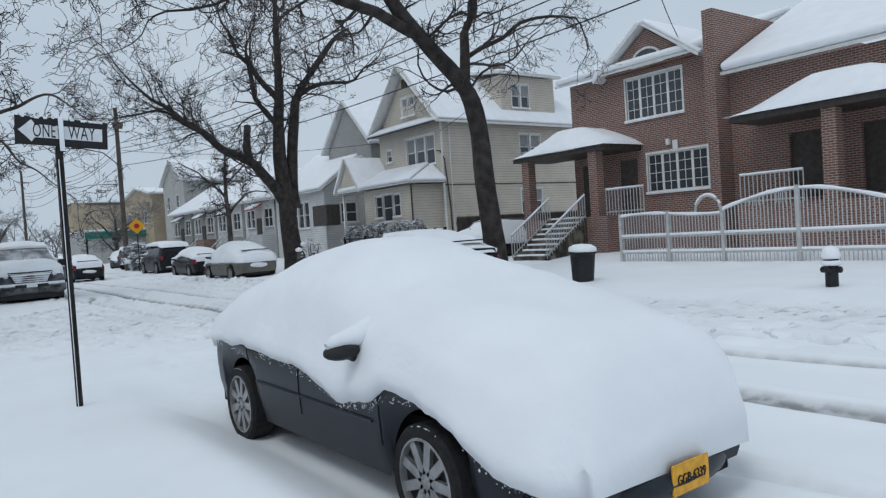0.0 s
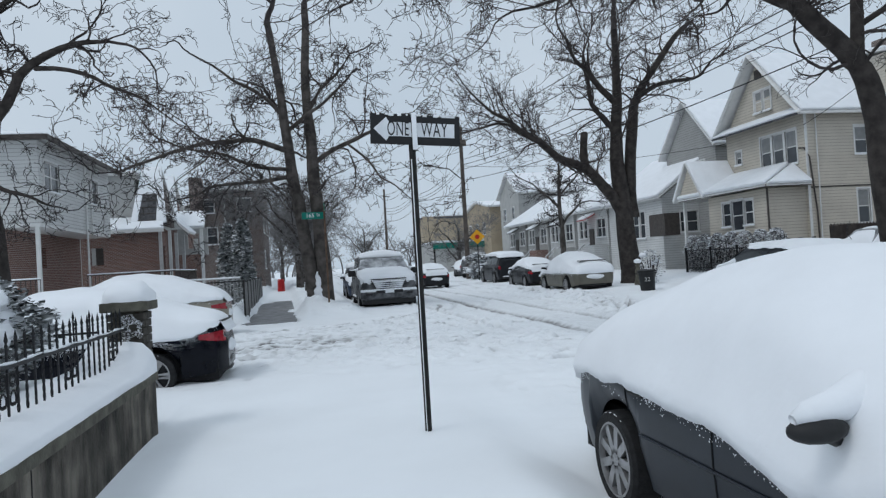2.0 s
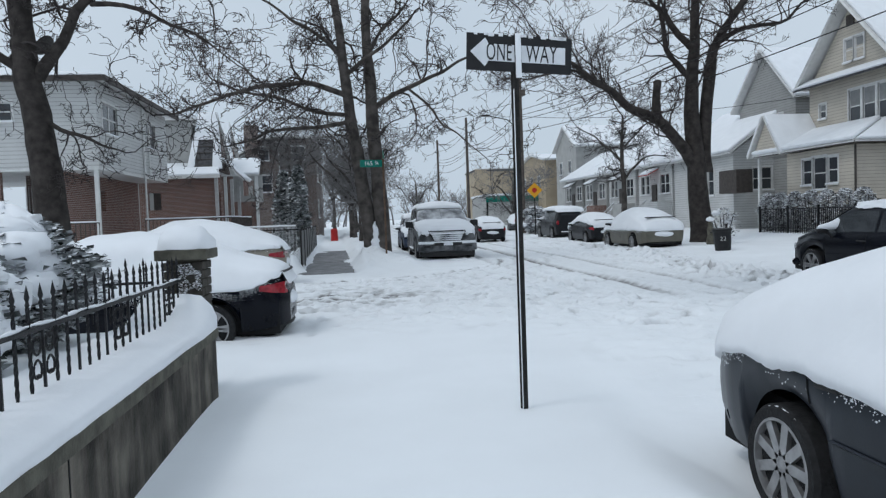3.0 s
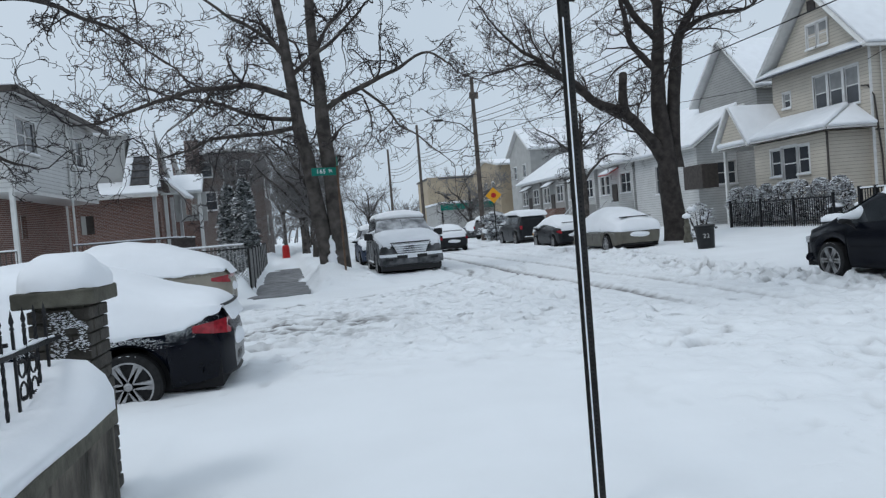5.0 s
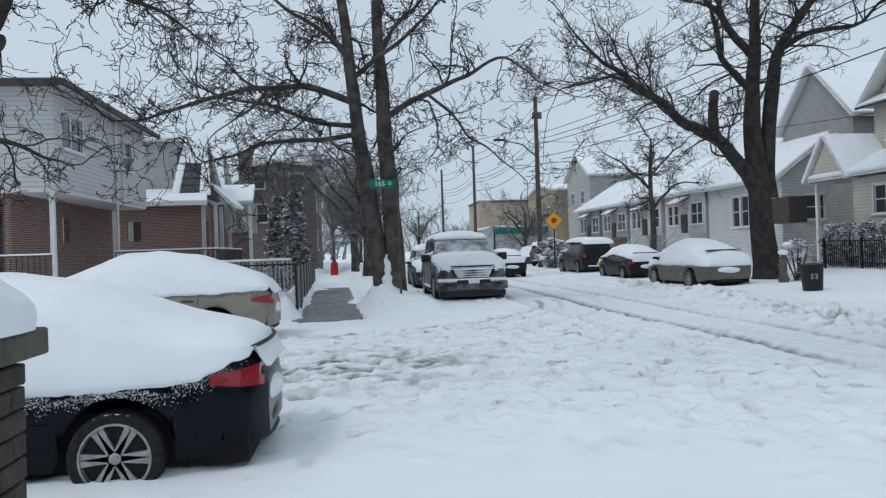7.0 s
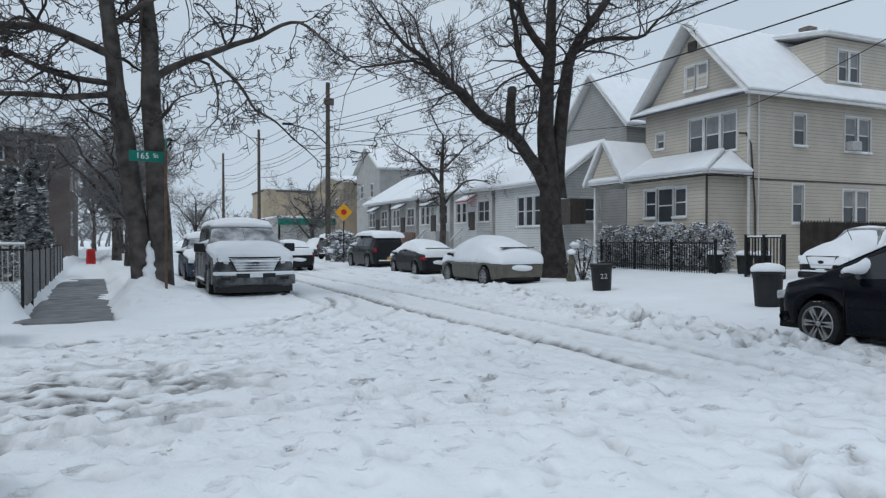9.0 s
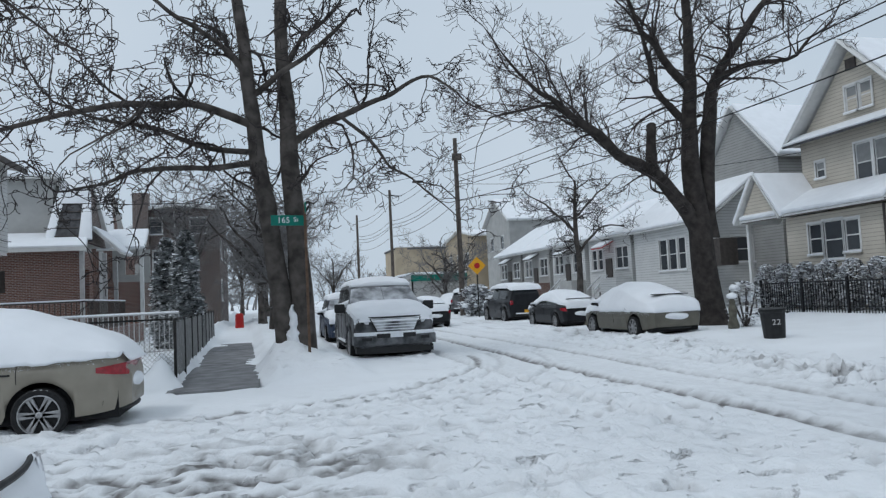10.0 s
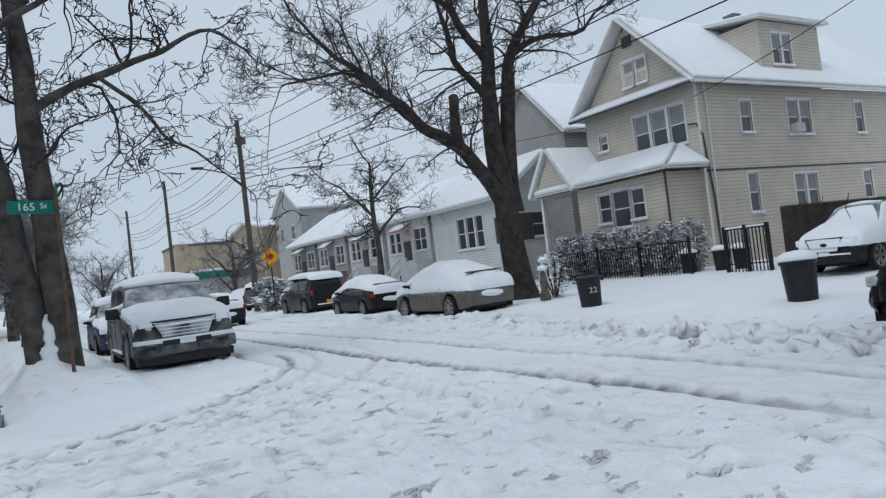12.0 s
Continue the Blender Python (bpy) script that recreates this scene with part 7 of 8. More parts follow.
for ye in (15.1, 19.9):
    roof_plane(hr, [(RXF - 0.6, ye, 7.15), (RXF + 3.0, ye, 7.15), (RXF + 3.0, 17.5, 8.9), (RXF - 0.6, 17.5, 8.9)], 0.14, "gable_roof", 0.1)


def porch(parent, y0, y1, depth, z, posts):
    x0, x1 = RXF - depth, RXF - 0.01
    xm, ym = (x0 + x1) / 2 + 0.3, (y0 + y1) / 2
    part("porch_ceiling", Geo().box(x0, x1, y0, y1, z, z + 0.18), TRIMDARK, parent)
    g = Geo()
    n, m_ = 15, 17
    for i in range(n):
        for j in range(m_):
            u, v = i / (n - 1), j / (m_ - 1)
            hgt = min(1.0, 2.4 * min(u, 1.0 if u > 0.5 else u) if u < 0.42 else 1.0) * min(1.0, 2.6 * min(v, 1 - v))
            hgt = max(0.0, hgt) ** 0.8
            g.v.append((x0 - 0.15 + (x1 - x0 + 0.15) * u, y0 - 0.15 + (y1 - y0 + 0.3) * v, z + 0.2 + 0.95 * hgt + 0.03 * noise.noise((u * 4, v * 4, y0))))
    for i in range(n - 1):
        for j in range(m_ - 1):
            a = i * m_ + j
            g.f.append((a, a + m_, a + m_ + 1, a + 1))
    k = len(g.v)
    rim = [i * m_ for i in range(n)]
    g.v.extend((p[0], p[1], z + 0.19) for p in list(g.v))
    for j in range(m_ - 1):
        g.f.append((j + 1, j, k + j, k + j + 1)[::-1])
    for i in range(n - 1):
        g.f.append((i * m_, (i + 1) * m_, k + (i + 1) * m_, k + i * m_)[::-1])
        g.f.append((i * m_ + m_ - 1, (i + 1) * m_ + m_ - 1, k + (i + 1) * m_ + m_ - 1, k + i * m_ + m_ - 1))
    part("porch_snow", g, SNOW, parent, "hipped porch roof deep in snow", smooth=True)
    for py in posts:
        part("porch_post", Geo().box(x0 + 0.1, x0 + 0.5, py - 0.2, py + 0.2, 0.2, z), BRICK_RED, parent, "square brick porch pier")
    part("porch_deck", Geo().box(x0 + 0.05, x1, y0 + 0.1, y1 - 0.1, 0.2, 1.75), BRICK_RED, parent)


porch(hr, 18.2, 23.2, 2.2, 4.25, (18.9, 22.6))
porch(hr, 7.0, 13.2, 2.0, 4.4, (10.2, 7.6))
part("front_door", Geo().box(RXF - 0.05, RXF - 0.004, 20.2, 21.2, 1.76, 3.9), TRIMDARK, hr, "dark front door")
part("front_door", Geo().box(RXF - 0.05, RXF - 0.004, 18.4, 19.2, 1.76, 3.9), TRIMDARK, hr)
fan = part("fan_window", Geo().tube([(RXF - 0.27, 17.5 + 0.72 * math.cos(t), 7.42 + 0.62 * math.sin(t)) for t in np.linspace(0, math.pi, 17)] + [(RXF - 0.27, 16.78, 7.42), (RXF - 0.27, 18.22, 7.42)], 0.045, 6), TRIMWHITE, hr, "white arched fan window in the gable")
part("pane", Geo().add([(RXF - 0.262, 17.5 + 0.70 * math.cos(t), 7.42 + 0.60 * math.sin(t)) for t in np.linspace(0, math.pi, 17)] + [(RXF - 0.256, 17.5 + 0.70 * math.cos(t), 7.42 + 0.60 * math.sin(t)) for t in np.linspace(0, math.pi, 17)], [tuple(range(17)), tuple(range(33, 16, -1))] + [(i, i + 1, 18 + i, 17 + i) for i in range(16)]), PANE, fan)
part("keystone", Geo().box(RXF - 0.05, RXF - 0.004, 16.5, 16.72, 4.06, 4.42), TRIMWHITE, hr, "white keystone over the window", bevel=0.01)
part("house_lamp", Geo().box(RXF - 0.15, RXF - 0.004, 16.8, 16.95, 4.25, 4.5), TRIMWHITE, hr, "small white wall lantern", bevel=0.02)


st = thing("front_steps", "snowy front steps with white metal handrails", "steps")
for k in range(8):
    part("step", Geo().box(20.9 - k * 0.28, 21.2 - k * 0.28, 19.3, 21.2, 0.1, 1.72 - k * 0.19), CONCRETE, st)
    part("step_snow", Geo().box(20.92 - k * 0.28, 21.2 - k * 0.28, 19.5, 21.0, 1.722 - k * 0.19, 1.79 - k * 0.19), SNOW, st, bevel=0.02)
for ys in (19.3, 21.2):
    rail_run(st, (21.1, ys, 1.7), (18.9, ys, 0.3), 0.9, 0.16, WHITEMETAL)
pr = thing("porch_railing", "white metal railing along the porch edge", "railing")
rail_run(pr, (21.2, 18.3, 1.76), (21.2, 16.6, 1.76), 0.95, 0.14, WHITEMETAL)
rail_run(pr, (21.4, 13.0, 1.76), (21.4, 11.0, 1.76), 0.95, 0.14, WHITEMETAL)
# arched white fence before it
wf = thing("white_fence", "white metal fence with an arched gate crusted in snow", "fence")
FX = 18.5
fy = np.arange(3.0, 15.5, 0.105)


def fence_top(y):
    if 7.6 <= y <= 11.9:
        return 1.66 + 0.42 * math.sin(math.pi * (y - 7.6) / 4.3)
    return 1.62 + 0.06 * math.sin(y * 1.4)


for y in fy:
    part("picket", Geo().box(FX - 0.011, FX + 0.011, y - 0.011, y + 0.011, 0.05, fence_top(y)), WHITEMETAL, wf)
for zz in (0.45, 0.95):
    part("rail", Geo().box(FX - 0.02, FX + 0.02, 3.0, 15.5, zz, zz + 0.05), WHITEMETAL, wf)
    part("rail_snow", Geo().box(FX - 0.035, FX + 0.035, 3.0, 15.5, zz + 0.052, zz + 0.13), SNOW, wf, smooth=True, bevel=0.03)
part("top_rail", Geo().tube([(FX, y, fence_top(y)) for y in fy], 0.03, 6), WHITEMETAL, wf)
part("top_snow", Geo().tube([(FX, y, fence_top(y) + 0.04) for y in fy], [0.045 + 0.012 * math.sin(y * 5) for y in fy], 6), SNOW, wf, smooth=True)
for y in (3.0, 5.4, 7.6, 9.75, 11.9, 13.7, 15.5):
    part("post", Geo().box(FX - 0.05, FX + 0.05, y - 0.05, y + 0.05, 0.0, fence_top(y) + 0.1), WHITEMETAL, wf, bevel=0.01)
part("hoop", Geo().tube([(FX + 0.25, 12.5 + 0.42 * math.cos(t), 1.62 + 0.48 * math.sin(t)) for t in np.linspace(0, math.pi, 13)], 0.04, 6), WHITEMETAL, wf, "arched hoop behind the fence")
part("hoop_snow", Geo().tube([(FX + 0.25, 12.5 + 0.42 * math.cos(t), 1.67 + 0.48 * math.sin(t)) for t in np.linspace(0.4, math.pi - 0.4, 11)], 0.04, 6), SNOW, wf, smooth=True)
# black railings and board fence of the cream house
bf = thing("black_fence", "black metal railings in front of the snowy hedge", "fence")
rail_run(bf, (19.9, 29.6, 0.3), (19.9, 36.4, 0.3), 1.15, 0.13, IRON, False, 0.011, "picket", 0.25)
for y in (29.6, 31.9, 34.1, 36.4):
    part("post", Geo().box(19.86, 19.94, y - 0.04, y + 0.04, 0.2, 1.6), IRON, bf)
bg = thing("black_gate", "black metal double gate standing ajar in snow", "gate")
rail_run(bg, (19.6, 26.4, 0.3), (19.6, 27.9, 0.3), 1.35, 0.12, IRON, True, 0.014, "picket", 0.25)
for y in (26.4, 27.15, 27.9):
    part("post", Geo().box(19.55, 19.65, y - 0.05, y + 0.05, 0.2, 1.75), IRON, bg)
bo = thing("board_fence", "tall dark board fence beside the drive", "fence")
bm_e = Geo().box(-0.068, 0.068, -0.012, 0.012, 0, 1.95).add([(-0.068, -0.012, 1.952), (0.068, -0.012, 1.952), (0, 0, 2.02)], [(0, 1, 2)]).mesh("board", BOARD)
for i in range(78):
    o = new("board", bm_e)
    o.parent = bo
    o.matrix_basis = pose(20.3 + i * 0.145, 26.3, 0.2)


# ---- left-hand side ----
wh = thing("house", "white clapboard house with an overhanging upper floor on red brick", "house", group="houses")
WX, WY0, WY1, WE, WO = -9.5, 31.6, 41.3, 7.2, 4.0
wops = [(0.55, 2.3, 5.35, 6.5), (6.2, 7.7, 5.35, 6.5)]
M = wall(wh, (WX, WY0), (WX, WY1), WO, WE, wops, CLAP_WHITE, label="white clapboard")
for o in wops:
    window(wh, M, *o, panes=2)
sops = [(7.9, 9.0, 5.75, 6.45)]
M = wall(wh, (WX - 12, WY0), (WX - 0.2, WY0), WO, WE, sops, CLAP_WHITE)
for o in sops:
    window(wh, M, *o)
wall(wh, (WX - 0.2, WY1), (WX - 12, WY1), WO, WE, [], CLAP_WHITE)
wall(wh, (WX - 1.5, WY0 + 0.3), (WX - 1.5, WY1), 0.2, WO, [(4.0, 4.6, 2.4, 3.3)], BRICK_RED, label="red brick ground floor")
wall(wh, (WX - 12, WY0 + 0.3), (WX - 3.7, WY0 + 0.3), 0.2, WO, [], BRICK_RED)
part("recess_wall", Geo().box(WX - 3.7, WX - 1.7, WY0 + 2.4, WY0 + 2.6, 0.2, WO), BRICK_DARK, wh)
part("soffit", Geo().box(WX - 11.9, WX - 0.02, WY0 + 0.02, WY1 - 0.02, WO - 0.12, WO - 0.003), TRIMWHITE, wh)
part("front_door", Geo().box(WX - 2.7, WX - 1.8, WY0 + 2.33, WY0 + 2.396, 0.9, 3.3), mat("grey_door", (0.16, 0.19, 0.19), 0.6, var=0.1, bump=0.1), wh, "grey storm door")
gr = Geo()
for k in range(9):
    gr.box(WX - 3.65 + k * 0.11, WX - 3.63 + k * 0.11, WY0 + 2.2, WY0 + 2.22, 1.5, 3.4)
part("window_grille", gr, WHITEMETAL, wh, "white window grille")
part("porch_post", Geo().box(WX - 0.24, WX - 0.1, WY0 + 0.08, WY0 + 0.22, 0.2, WO - 0.122), TRIMWHITE, wh)
part("downpipe", Geo().tube([(WX + 0.06, 37.2, WE), (WX + 0.06, 37.2, 1.0)], 0.05, 6).tube([(WX + 0.06, 38.0, WE), (WX + 0.06, 38.0, 3.9)], 0.04, 6), TRIMWHITE, wh)
xm_ = WX - 6
roof_plane(wh, [(WX + 0.5, WY0 - 0.5, WE), (WX + 0.5, WY1 + 0.5, WE), (xm_, WY1 + 0.5, WE + 1.1), (xm_, WY0 + 3.0, WE + 1.1)], 0.08)
roof_plane(wh, [(WX - 12.5, WY0 - 0.5, WE), (WX - 12.5, WY1 + 0.5, WE), (xm_, WY1 + 0.5, WE + 1.1), (xm_, WY0 + 3.0, WE + 1.1)], 0.08)
roof_plane(wh, [(WX + 0.5, WY0 - 0.5, WE), (WX - 12.5, WY0 - 0.5, WE), (xm_, WY0 + 3.0, WE + 1.1)], 0.08)
part("fascia", Geo().box(WX + 0.46, WX + 0.56, WY0 - 0.55, WY1 + 0.55, WE - 0.08, WE + 0.12).box(WX - 12.5, WX + 0.46, WY0 - 0.56, WY0 - 0.47, WE - 0.08, WE + 0.12), TRIMDARK, wh)
dish = thing("satellite_dish", "pair of grey satellite dishes on the roof", "satellite dish")
for k in range(2):
    part("dish", Geo().lathe([(0.05, 0.0), (0.28, 0.05), (0.42, 0.14), (0.44, 0.15), (0.28, 0.07), (0.04, 0.02)], 18, pose(-12.6 + k * 0.9, 33.0, WE + 1.75 - k * 0.15, 70, 0, -20)), STEEL, dish, "grey dish")
    part("mast", Geo().tube([(-12.6 + k * 0.9, 33.2, WE), (-12.6 + k * 0.9, 33.1, WE + 1.7)], 0.03, 6), STEEL, dish)
# brick bungalow: low porch, steep half-bare gable, grey upper storey behind
bh = thing("house", "red brick bungalow with a steep half-bare shingle gable", "house", group="houses")
wall(bh, (-17.0, 48.7), (-10.05, 48.7), 0.2, 8.1, [], STUCCO, label="grey rendered upper storey")
wall(bh, (-9.85, 48.5), (-9.85, 56.0), 0.2, 7.9, [], STUCCO)
roof_plane(bh, [(-17.3, 48.3, 8.1), (-9.6, 48.3, 8.1), (-9.6, 56, 8.6), (-17.3, 56, 8.6)], 0.16, "roof", 0.1)
wall(bh, (-12.4, 46.2), (-8.3, 46.2), 0.2, 4.4, [(0.5, 1.2, 2.6, 3.6)], BRICK_RED, label="red brick porch front")
wall(bh, (-8.1, 46.2), (-8.1, 48.4), 0.2, 4.4, [(0.5, 1.5, 1.4, 3.6)], BRICK_RED)
# added dark panel whose colour stands for the shade inside the porch
part("porch_shade_panel", Geo().box(-12.0, -8.5, 47.6, 47.7, 0.2, 4.3), TRIMDARK, bh, "dark panel painted for the shade inside the porch")
roof_plane(bh, [(-12.8, 45.75, 4.42), (-7.75, 45.75, 4.42), (-8.3, 48.6, 5.3), (-12.8, 48.6, 5.3)], 0.12, "porch_roof", 0.1)
part("porch_fascia", Geo().box(-12.8, -7.74, 45.68, 45.74, 4.36, 4.54), TRIMWHITE, bh, "pale porch gutter")
part("gable_roof", Geo().slab([(-9.90, 47.3, 4.9), (-7.85, 47.3, 4.9), (-8.40, 49.4, 8.6), (-9.55, 49.4, 8.6)], 0.08), SHINGLE, bh, "dark ribbed shingles")
for k in range(9):
    f = (k + 0.5) / 9
    part("shingle_course", Geo().tube([(-9.88 + 0.34 * f, 47.22 + 2.1 * f, 4.98 + 3.7 * f), (-7.86 - 0.54 * f, 47.22 + 2.1 * f, 4.98 + 3.7 * f)], 0.028, 5), TRIMDARK, bh)
part("roof_snow", Geo().slab([(-9.72, 48.35, 6.8), (-8.10, 48.35, 6.8), (-8.38, 49.4, 8.65), (-9.52, 49.4, 8.65)], 0.13), SNOW, bh, smooth=True, bevel=0.05)
part("roof_snow", Geo().slab([(-8.45, 47.3, 4.96), (-7.84, 47.3, 4.96), (-8.12, 48.4, 6.85), (-8.50, 48.4, 6.85)], 0.12), SNOW, bh, smooth=True, bevel=0.05)
part("roof_snow", Geo().slab([(-9.92, 47.3, 4.96), (-9.50, 47.3, 4.96), (-9.35, 48.4, 6.85), (-9.74, 48.4, 6.85)], 0.12), SNOW, bh, smooth=True, bevel=0.05)
roof_plane(bh, [(-9.90, 51.5, 4.9), (-7.85, 51.5, 4.9), (-8.40, 49.4, 8.6), (-9.55, 49.4, 8.6)], 0.14, "gable_roof", 0.08)
gable_tri(bh, [(-8.10, 47.5, 4.9), (-8.10, 51.3, 4.9), (-8.42, 49.4, 8.5)], (-0.2, 0, 0), BRICK_DARK, "front_gable")
roof_plane(bh, [(-8.10, 48.0, 5.6), (-8.10, 50.8, 5.6), (-6.80, 50.8, 4.35), (-6.80, 48.0, 4.35)], 0.12, "entry_roof", 0.08)
for px, py in ((-8.0, 45.95), (-7.5, 48.1), (-7.5, 50.6)):
    part("porch_post", Geo().box(px - 0.09, px + 0.09, py - 0.09, py + 0.09, 0.2, 4.4), WHITEMETAL, bh, "white porch post")
# a second steep-roofed bungalow with a shed porch
b2 = thing("house", "steep-roofed brick bungalow with a snow-covered shed porch", "house", group="houses")
wall(b2, (-15.0, 57.0), (-8.9, 57.0), 0.2, 5.4, [], BRICK_RED)
wall(b2, (-8.9, 57.2), (-8.9, 64.0), 0.2, 5.4, [], BRICK_RED)
for ye in (56.7, 61.3):
    roof_plane(b2, [(-15, ye, 5.4), (-8.7, ye, 5.4), (-9.3, 59.0, 9.3), (-15, 59.0, 9.3)], 0.14, "roof", 0.1)
gable_tri(b2, [(-9.1, 57.0, 5.4), (-9.1, 61.0, 5.4), (-9.4, 59.0, 9.1)], (-0.2, 0, 0), BRICK_RED)
roof_plane(b2, [(-9.3, 54.6, 5.0), (-6.7, 54.6, 5.0), (-6.9, 57.4, 6.3), (-9.3, 57.4, 6.3)], 0.16, "porch_roof", 0.1)
wall(b2, (-9.2, 55.0), (-6.9, 55.0), 0.2, 3.2, [], BRICK_RED, name="porch_wall")
wall(b2, (-8.9, 56.8), (-6.8, 56.8), 3.2, 5.2, [(0.7, 1.5, 3.7, 4.8)], STUCCO, name="porch_back")
for px in (-9.1, -6.95):
    part("porch_post", Geo().box(px - 0.1, px + 0.1, 54.8, 55.0, 0.2, 5.0), TRIMWHITE, b2, "white porch post")
bk = simple_house("dark brick two-storey house with paired white windows", -9.1, -3.5, 68.0, 78.0, 9.0, 9.3, BRICK_DARK, False, [(1.2, 2.8, 5.3, 6.8), (6.0, 7.6, 5.3, 6.8), (1.2, 2.8, 2.0, 3.6)], [(0.4, 1.3, 7.2, 8.4), (3.3, 4.5, 7.2, 8.4), (0.6, 1.5, 4.4, 5.9)], face=1)
part("chimney", Geo().box(-9.6, -8.5, 67.5, 68.4, 5.0, 10.3), BRICK_DARK, bk)
part("downpipe", Geo().tube([(-6.7, 67.9, 8.9), (-6.7, 67.9, 0.3)], 0.06, 6), TRIMWHITE, bk)
for k, (ya, yb) in enumerate(((82, 88), (90, 98), (102, 112), (118, 130))):
    simple_house("brick house far up the walk with a snowy roof", -17, -6.5, ya, yb, 6.8, 9.4, BRICK_DARK if k % 2 else CLAP_GREY, False, [(1.5, 3, 4.6, 6.2), (6, 7.5, 4.6, 6.2)], [(2, 3.4, 4.6, 6.2)], face=1)

# fences round the corner garden
cf = thing("chain_link_fence", "snow-flecked chain-link fence on steel posts", "fence")
FENCE_A, FENCE_B, FENCE_C = Vector((-1.72, 26.7, 0)), Vector((-2.42, 46.2, 0)), Vector((-5.6, 26.75, 0))
for i in range(9):
    p = FENCE_A.lerp(FENCE_B, i / 8)
    part("post", Geo().tube([(p.x, p.y, -0.1), (p.x, p.y, 1.4)], 0.032, 7), STEEL, cf)
for i in (1, 2):
    p = FENCE_A.lerp(FENCE_C, i / 2)
    part("post", Geo().tube([(p.x, p.y, 0), (p.x, p.y, 1.4)], 0.032, 7), STEEL, cf)
up_ = Vector((0, 0, 1.38))
part("top_rail", Geo().tube([FENCE_A + up_, FENCE_B + up_], 0.022, 6).tube([FENCE_A + up_, FENCE_C + up_], 0.022, 6), STEEL, cf)


def mesh_wire(g, a, b, z0, z1, pitch):
    a, b = Vector(a), Vector(b)
    n = int((b - a).length / pitch)
    hgt = z1 - z0
    k = int(hgt / pitch)
    for i in range(-k, n + 1):
        for sgn in (1, -1):
            i0, i1 = i, i + k
            lo, hi = max(i0, 0), min(i1, n)
            if hi <= lo:
                continue
            f = lambda q: z0 + (q - i0) * pitch if sgn > 0 else z0 + (k - q + i0) * pitch
            p, q = a.lerp(b, lo / n), a.lerp(b, hi / n)
            g.tube([(p.x, p.y, f(lo)), (q.x, q.y, f(hi))], 0.004, 3, cap=False)


cw = Geo()
mesh_wire(cw, FENCE_A.xy, FENCE_B.xy, 0.15, 1.38, 0.09)
mesh_wire(cw, FENCE_A.xy, FENCE_C.xy, 0.25, 1.38, 0.09)
part("wire_mesh", cw, MESHWIRE, cf, "grey diamond wire mesh", kind="stuff")
gfen = thing("white_fence", "low white metal garden fence under snow", "fence")
rail_run(gfen, (-2.5, 34.0, 0.2), (-7.6, 34.0, 0.2), 1.25, 0.14, WHITEMETAL)
gf2 = thing("terrace_railing", "dark terrace railing with a snowy handrail", "railing")
rail_run(gf2, (-5.5, 36.0, 1.0), (-9.2, 36.0, 1.0), 0.95, 0.16, TRIMDARK)
rail_run(gf2, (-5.5, 36.0, 1.0), (-5.5, 42.0, 1.0), 0.95, 0.16, TRIMDARK)
rail_run(gf2, (-9.2, 30.4, 0.9), (-13.0, 30.4, 0.9), 0.95, 0.16, TRIMDARK)
tagged(part("terrace", Geo().box(-9.4, -5.4, 36.1, 45.6, 0.0, 1.0), BRICK_RED, None), "low red brick terrace before the bungalow", "terrace", kind="structure")


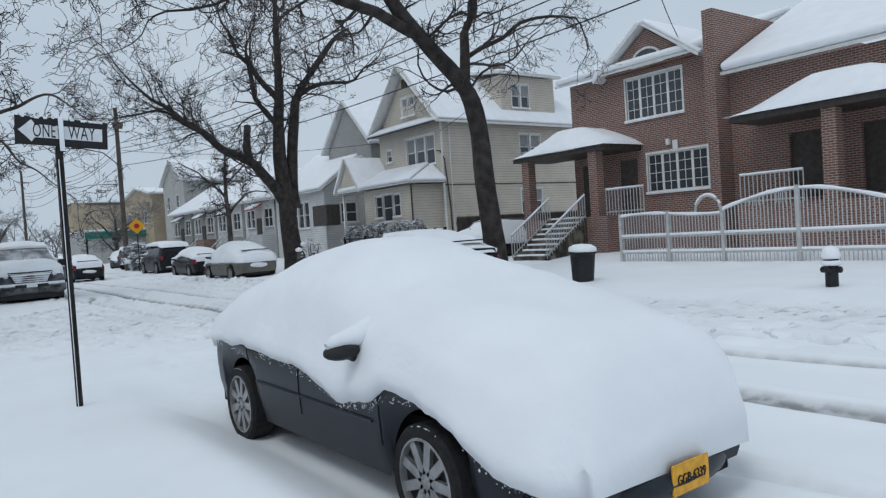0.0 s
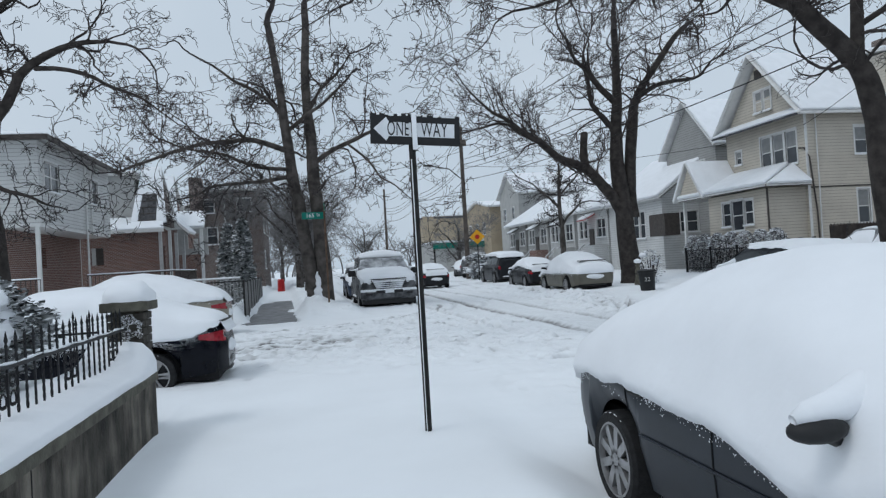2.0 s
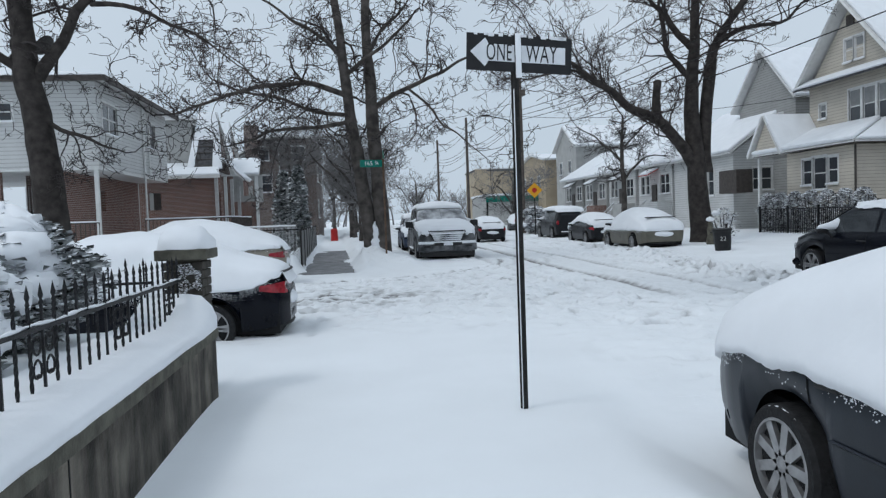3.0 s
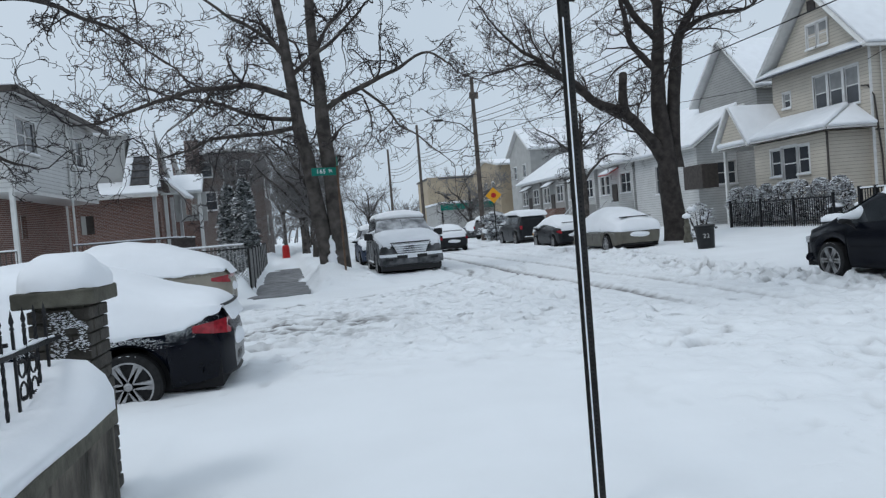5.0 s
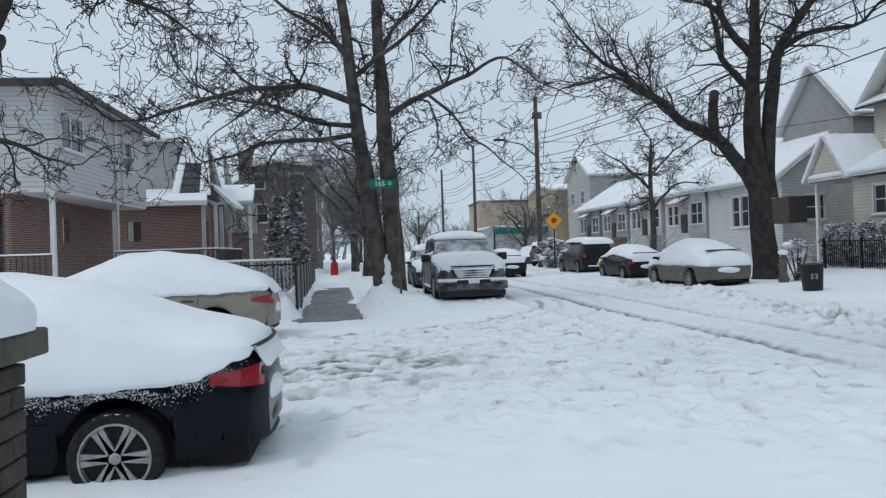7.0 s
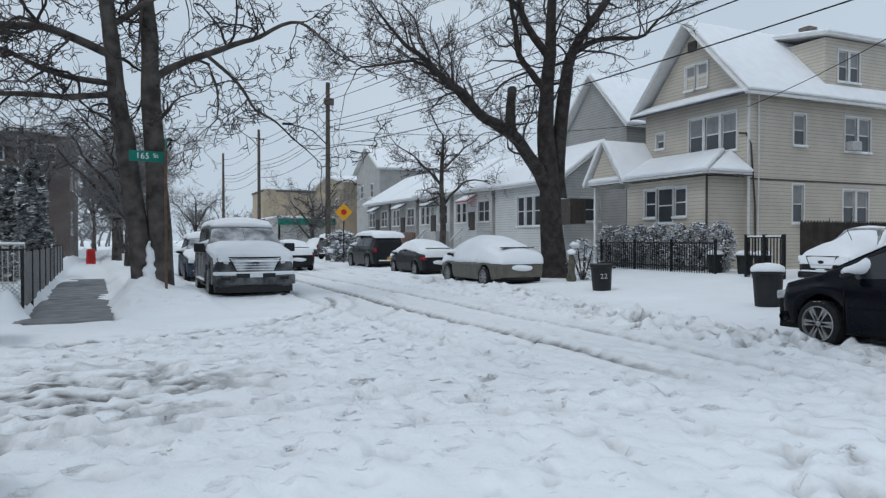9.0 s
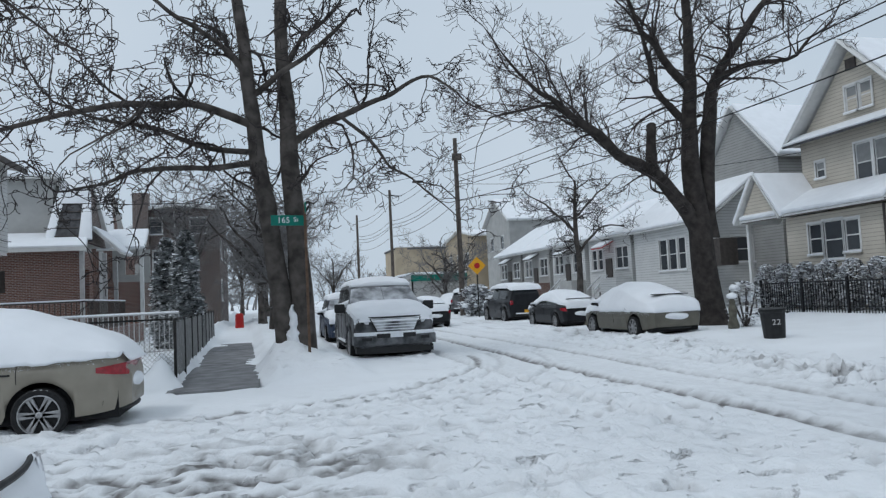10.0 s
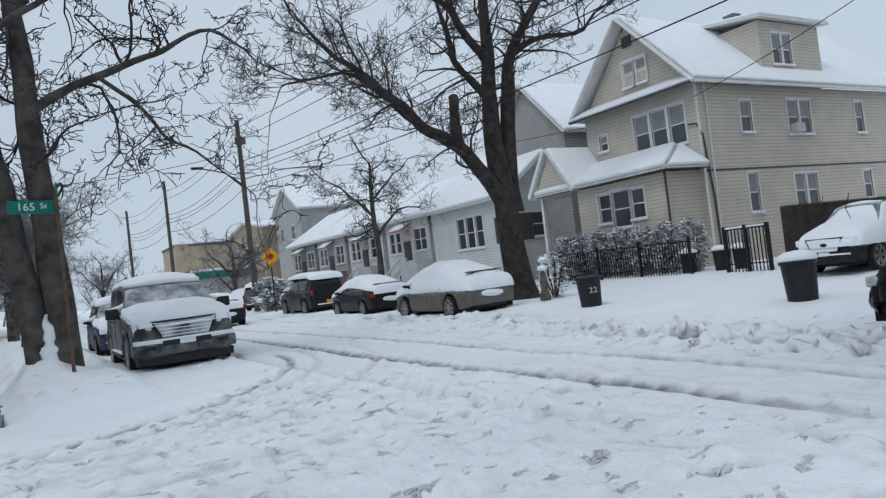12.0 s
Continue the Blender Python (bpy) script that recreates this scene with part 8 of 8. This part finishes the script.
# ---- shrubs and hedges ----
def foliage(label, cx, cy, z0, rx, ry, h, n, material, seed, name="shrub", cone=0.0, leaf=0.07, category="shrub", snow_lumps=0, dome=0.0):
    """Crown of many small leaf blades round an uneven core, with a few stems."""
    rnd = random.Random(seed)
    th = thing(name, label, category)
    core = Geo()
    stems = Geo()
    for k in range(7):
        a = rnd.uniform(0, 6.28)
        stems.tube([(cx, cy, z0 - 0.1), (cx + 0.4 * rx * math.cos(a), cy + 0.4 * ry * math.sin(a), z0 + h * 0.5), (cx + 0.6 * rx * math.cos(a) * (1 - cone), cy + 0.6 * ry * math.sin(a) * (1 - cone), z0 + h * 0.85)], [0.04, 0.03, 0.01], 5)
    part("stem", stems, TWIG, th, kind="stuff")
    for _ in range(n):
        u = rnd.random()
        a = rnd.uniform(0, 6.28)
        prof = math.sqrt(max(1 - (2 * u - 1) ** 2, 0)) * (1 - cone) + (1 - u) ** 0.7 * cone
        rr = prof * (0.65 + 0.38 * noise.noise((math.cos(a) * 1.5 + seed, math.sin(a) * 1.5, u * 4))) + rnd.gauss(0, 0.06)
        rr *= rnd.uniform(0.72, 1.05)
        c = Vector((cx + rx * rr * math.cos(a), cy + ry * rr * math.sin(a), z0 + h * u))
        q = Matrix.Rotation(rnd.uniform(0, 6.28), 3, "Z") @ Matrix.Rotation(rnd.uniform(-1.0, 1.0), 3, "X")
        s = leaf * rnd.uniform(0.6, 1.5)
        core.add([c + q @ Vector((-s, -s * 0.4, 0)), c + q @ Vector((s, -s * 0.5, s * 0.2)), c + q @ Vector((s * 0.8, s * 0.5, -s * 0.1)), c + q @ Vector((-s * 0.9, s * 0.5, s * 0.2))], [(0, 1, 2, 3)])
    part("leaves", core, material, th, kind="stuff")
    if dome:
        g = Geo()
        for i in range(13):
            for j in range(28):
                t, f = i / 12 * 1.75, j / 28 * 2 * math.pi
                q = 1 + 0.16 * noise.noise((math.cos(f) * 1.4, math.sin(f) * 1.4, t + seed)) + 0.10 * (i / 12) ** 2 * noise.noise((math.cos(f) * 5, math.sin(f) * 5, seed))
                g.v.append((cx + rx * dome * q * math.sin(t) * math.cos(f), cy + ry * dome * q * math.sin(t) * math.sin(f), z0 + h * 0.55 + 0.50 * h * q * math.cos(t)))
        g.f = [(i * 28 + j, (i + 1) * 28 + j, (i + 1) * 28 + (j + 1) % 28, i * 28 + (j + 1) % 28) for i in range(12) for j in range(28)]
        part("snow_dome", g, SNOW, th, "smooth dome of snow", smooth=True)
    for k in range(snow_lumps):
        a, u = rnd.uniform(0, 6.28), rnd.uniform(0.3, 1.0)
        rr = 0.62 * math.sqrt(max(1 - (2 * u - 1) ** 2, 0))
        g = Geo()
        px, py, pz, s = cx + rx * rr * math.cos(a), cy + ry * rr * math.sin(a), z0 + h * u * 0.95, rnd.uniform(0.10, 0.24)
        for i in range(9):
            for j in range(12):
                t, f = i / 8 * math.pi, j / 12 * 2 * math.pi
                d = Vector((math.sin(t) * math.cos(f), math.sin(t) * math.sin(f), math.cos(t) * 0.62))
                d *= s * (1 + 0.55 * noise.noise(d * 2.2 + Vector((k, seed, 0))))
                g.v.append((px + d.x, py + d.y, pz + d.z))
        for i in range(8):
            for j in range(12):
                j2 = (j + 1) % 12
                g.f.append((i * 12 + j, (i + 1) * 12 + j, (i + 1) * 12 + j2, i * 12 + j2))
        part("snow_clump", g, SNOW, th, smooth=True)
    return th


foliage("tall dark arborvitae flecked with snow behind the fence", -2.62, 37.2, 0.1, 0.78, 0.78, 4.15, 6500, LEAF_DARK, 5, "evergreen_shrub", 0.55, 0.09, "shrub")
foliage("second dark arborvitae flecked with snow", -3.35, 38.0, 0.1, 0.85, 0.85, 4.0, 6000, LEAF_DARK, 6, "evergreen_shrub", 0.55, 0.09, "shrub")
foliage("round garden shrub smothered in snow behind the railing", -2.55, 9.25, 0.65, 0.80, 0.80, 1.10, 5200, LEAF_DARK, 7, "shrub", 0.0, 0.035, "shrub", 14, 0.54)
foliage("snow-laden garden shrub behind the railing", -2.45, 7.9, 0.65, 0.70, 0.75, 0.9, 4200, LEAF_DARK, 8, "shrub", 0.0, 0.035, "shrub", 22)
foliage("low garden shrub sagging under snow", -2.6, 6.4, 0.65, 0.75, 0.8, 0.95, 4200, LEAF_DARK, 9, "shrub", 0.0, 0.035, "shrub", 22)
for k in range(7):
    yy = 30.2 + k * 1.15
    foliage("clipped brown hedge with snow on its top", 20.75, yy, 0.3, 0.62, 0.85, 1.95, 3600, HEDGE_M, 20 + k, "hedge", 0.0, 0.045, "hedge", 0)
foliage("bare scrubby bush beside the tree, dusted with snow", 15.2, 31.2, 0.1, 0.8, 0.7, 1.5, 700, HEDGE_M, 31, "shrub", 0.0, 0.04, "shrub", 3)
foliage("snowy shrub by the warning sign", 13.6, 56.5, 0.0, 1.6, 1.6, 2.2, 1600, HEDGE_M, 32, "shrub", 0.0, 0.12, "shrub", 10)
foliage("dark low evergreen behind the red fence", -3.0, 43.5, 0.0, 0.7, 0.9, 2.2, 1500, LEAF_DARK, 33, "shrub", 0.2, 0.09, "shrub")
tb2 = thing("traffic_barrel", "orange-red barrel standing on the walk", "barrel", pose(-1.9, 62.0, 0))
part("tub", Geo().lathe([(0.3, 0), (0.27, 0.9), (0.2, 1.0)], 14), SIGN_RED, tb2)

# ---- the swept walk ----
walk_ob = tagged(new("pavement"), "swept wet concrete walk between snow banks", "pavement", kind="structure")
rw_ = random.Random(2)
for i in range(11):
    y0 = 25.45 + i * 1.5
    shift = -0.035 * (y0 + 0.75 - 25.5)
    slab = new("slab", Geo().box(-1.78 + shift, -0.02 + shift, y0, y0 + 1.485, -0.12, rw_.uniform(-0.004, 0.004)).mesh("slab", SLAB))
    slab.parent = walk_ob

# ---- the far distance: woods painted pale for haze, and roofs closing the street ----
for k, (dx, dy) in enumerate(((-40, 175), (-15, 190), (8, 200), (30, 190), (60, 175), (-75, 140), (95, 140))):
    rb = random.Random(90 + k)
    g = Geo()
    for q in range(11):
        px, py, hh_ = dx + rb.uniform(-14, 14), dy + rb.uniform(-5, 5), rb.uniform(6, 11)
        grow(g, rb, (px, py, 0), (0, 0, 1), hh_, 0.25, 3, 0.12, 0.05, (0, 3, 4, 6), 0.03)
    tagged(part("far_trees", g, TWIG_FAR, None, kind="stuff"), "distant bare snow-flecked woods, painted pale for haze", "trees")
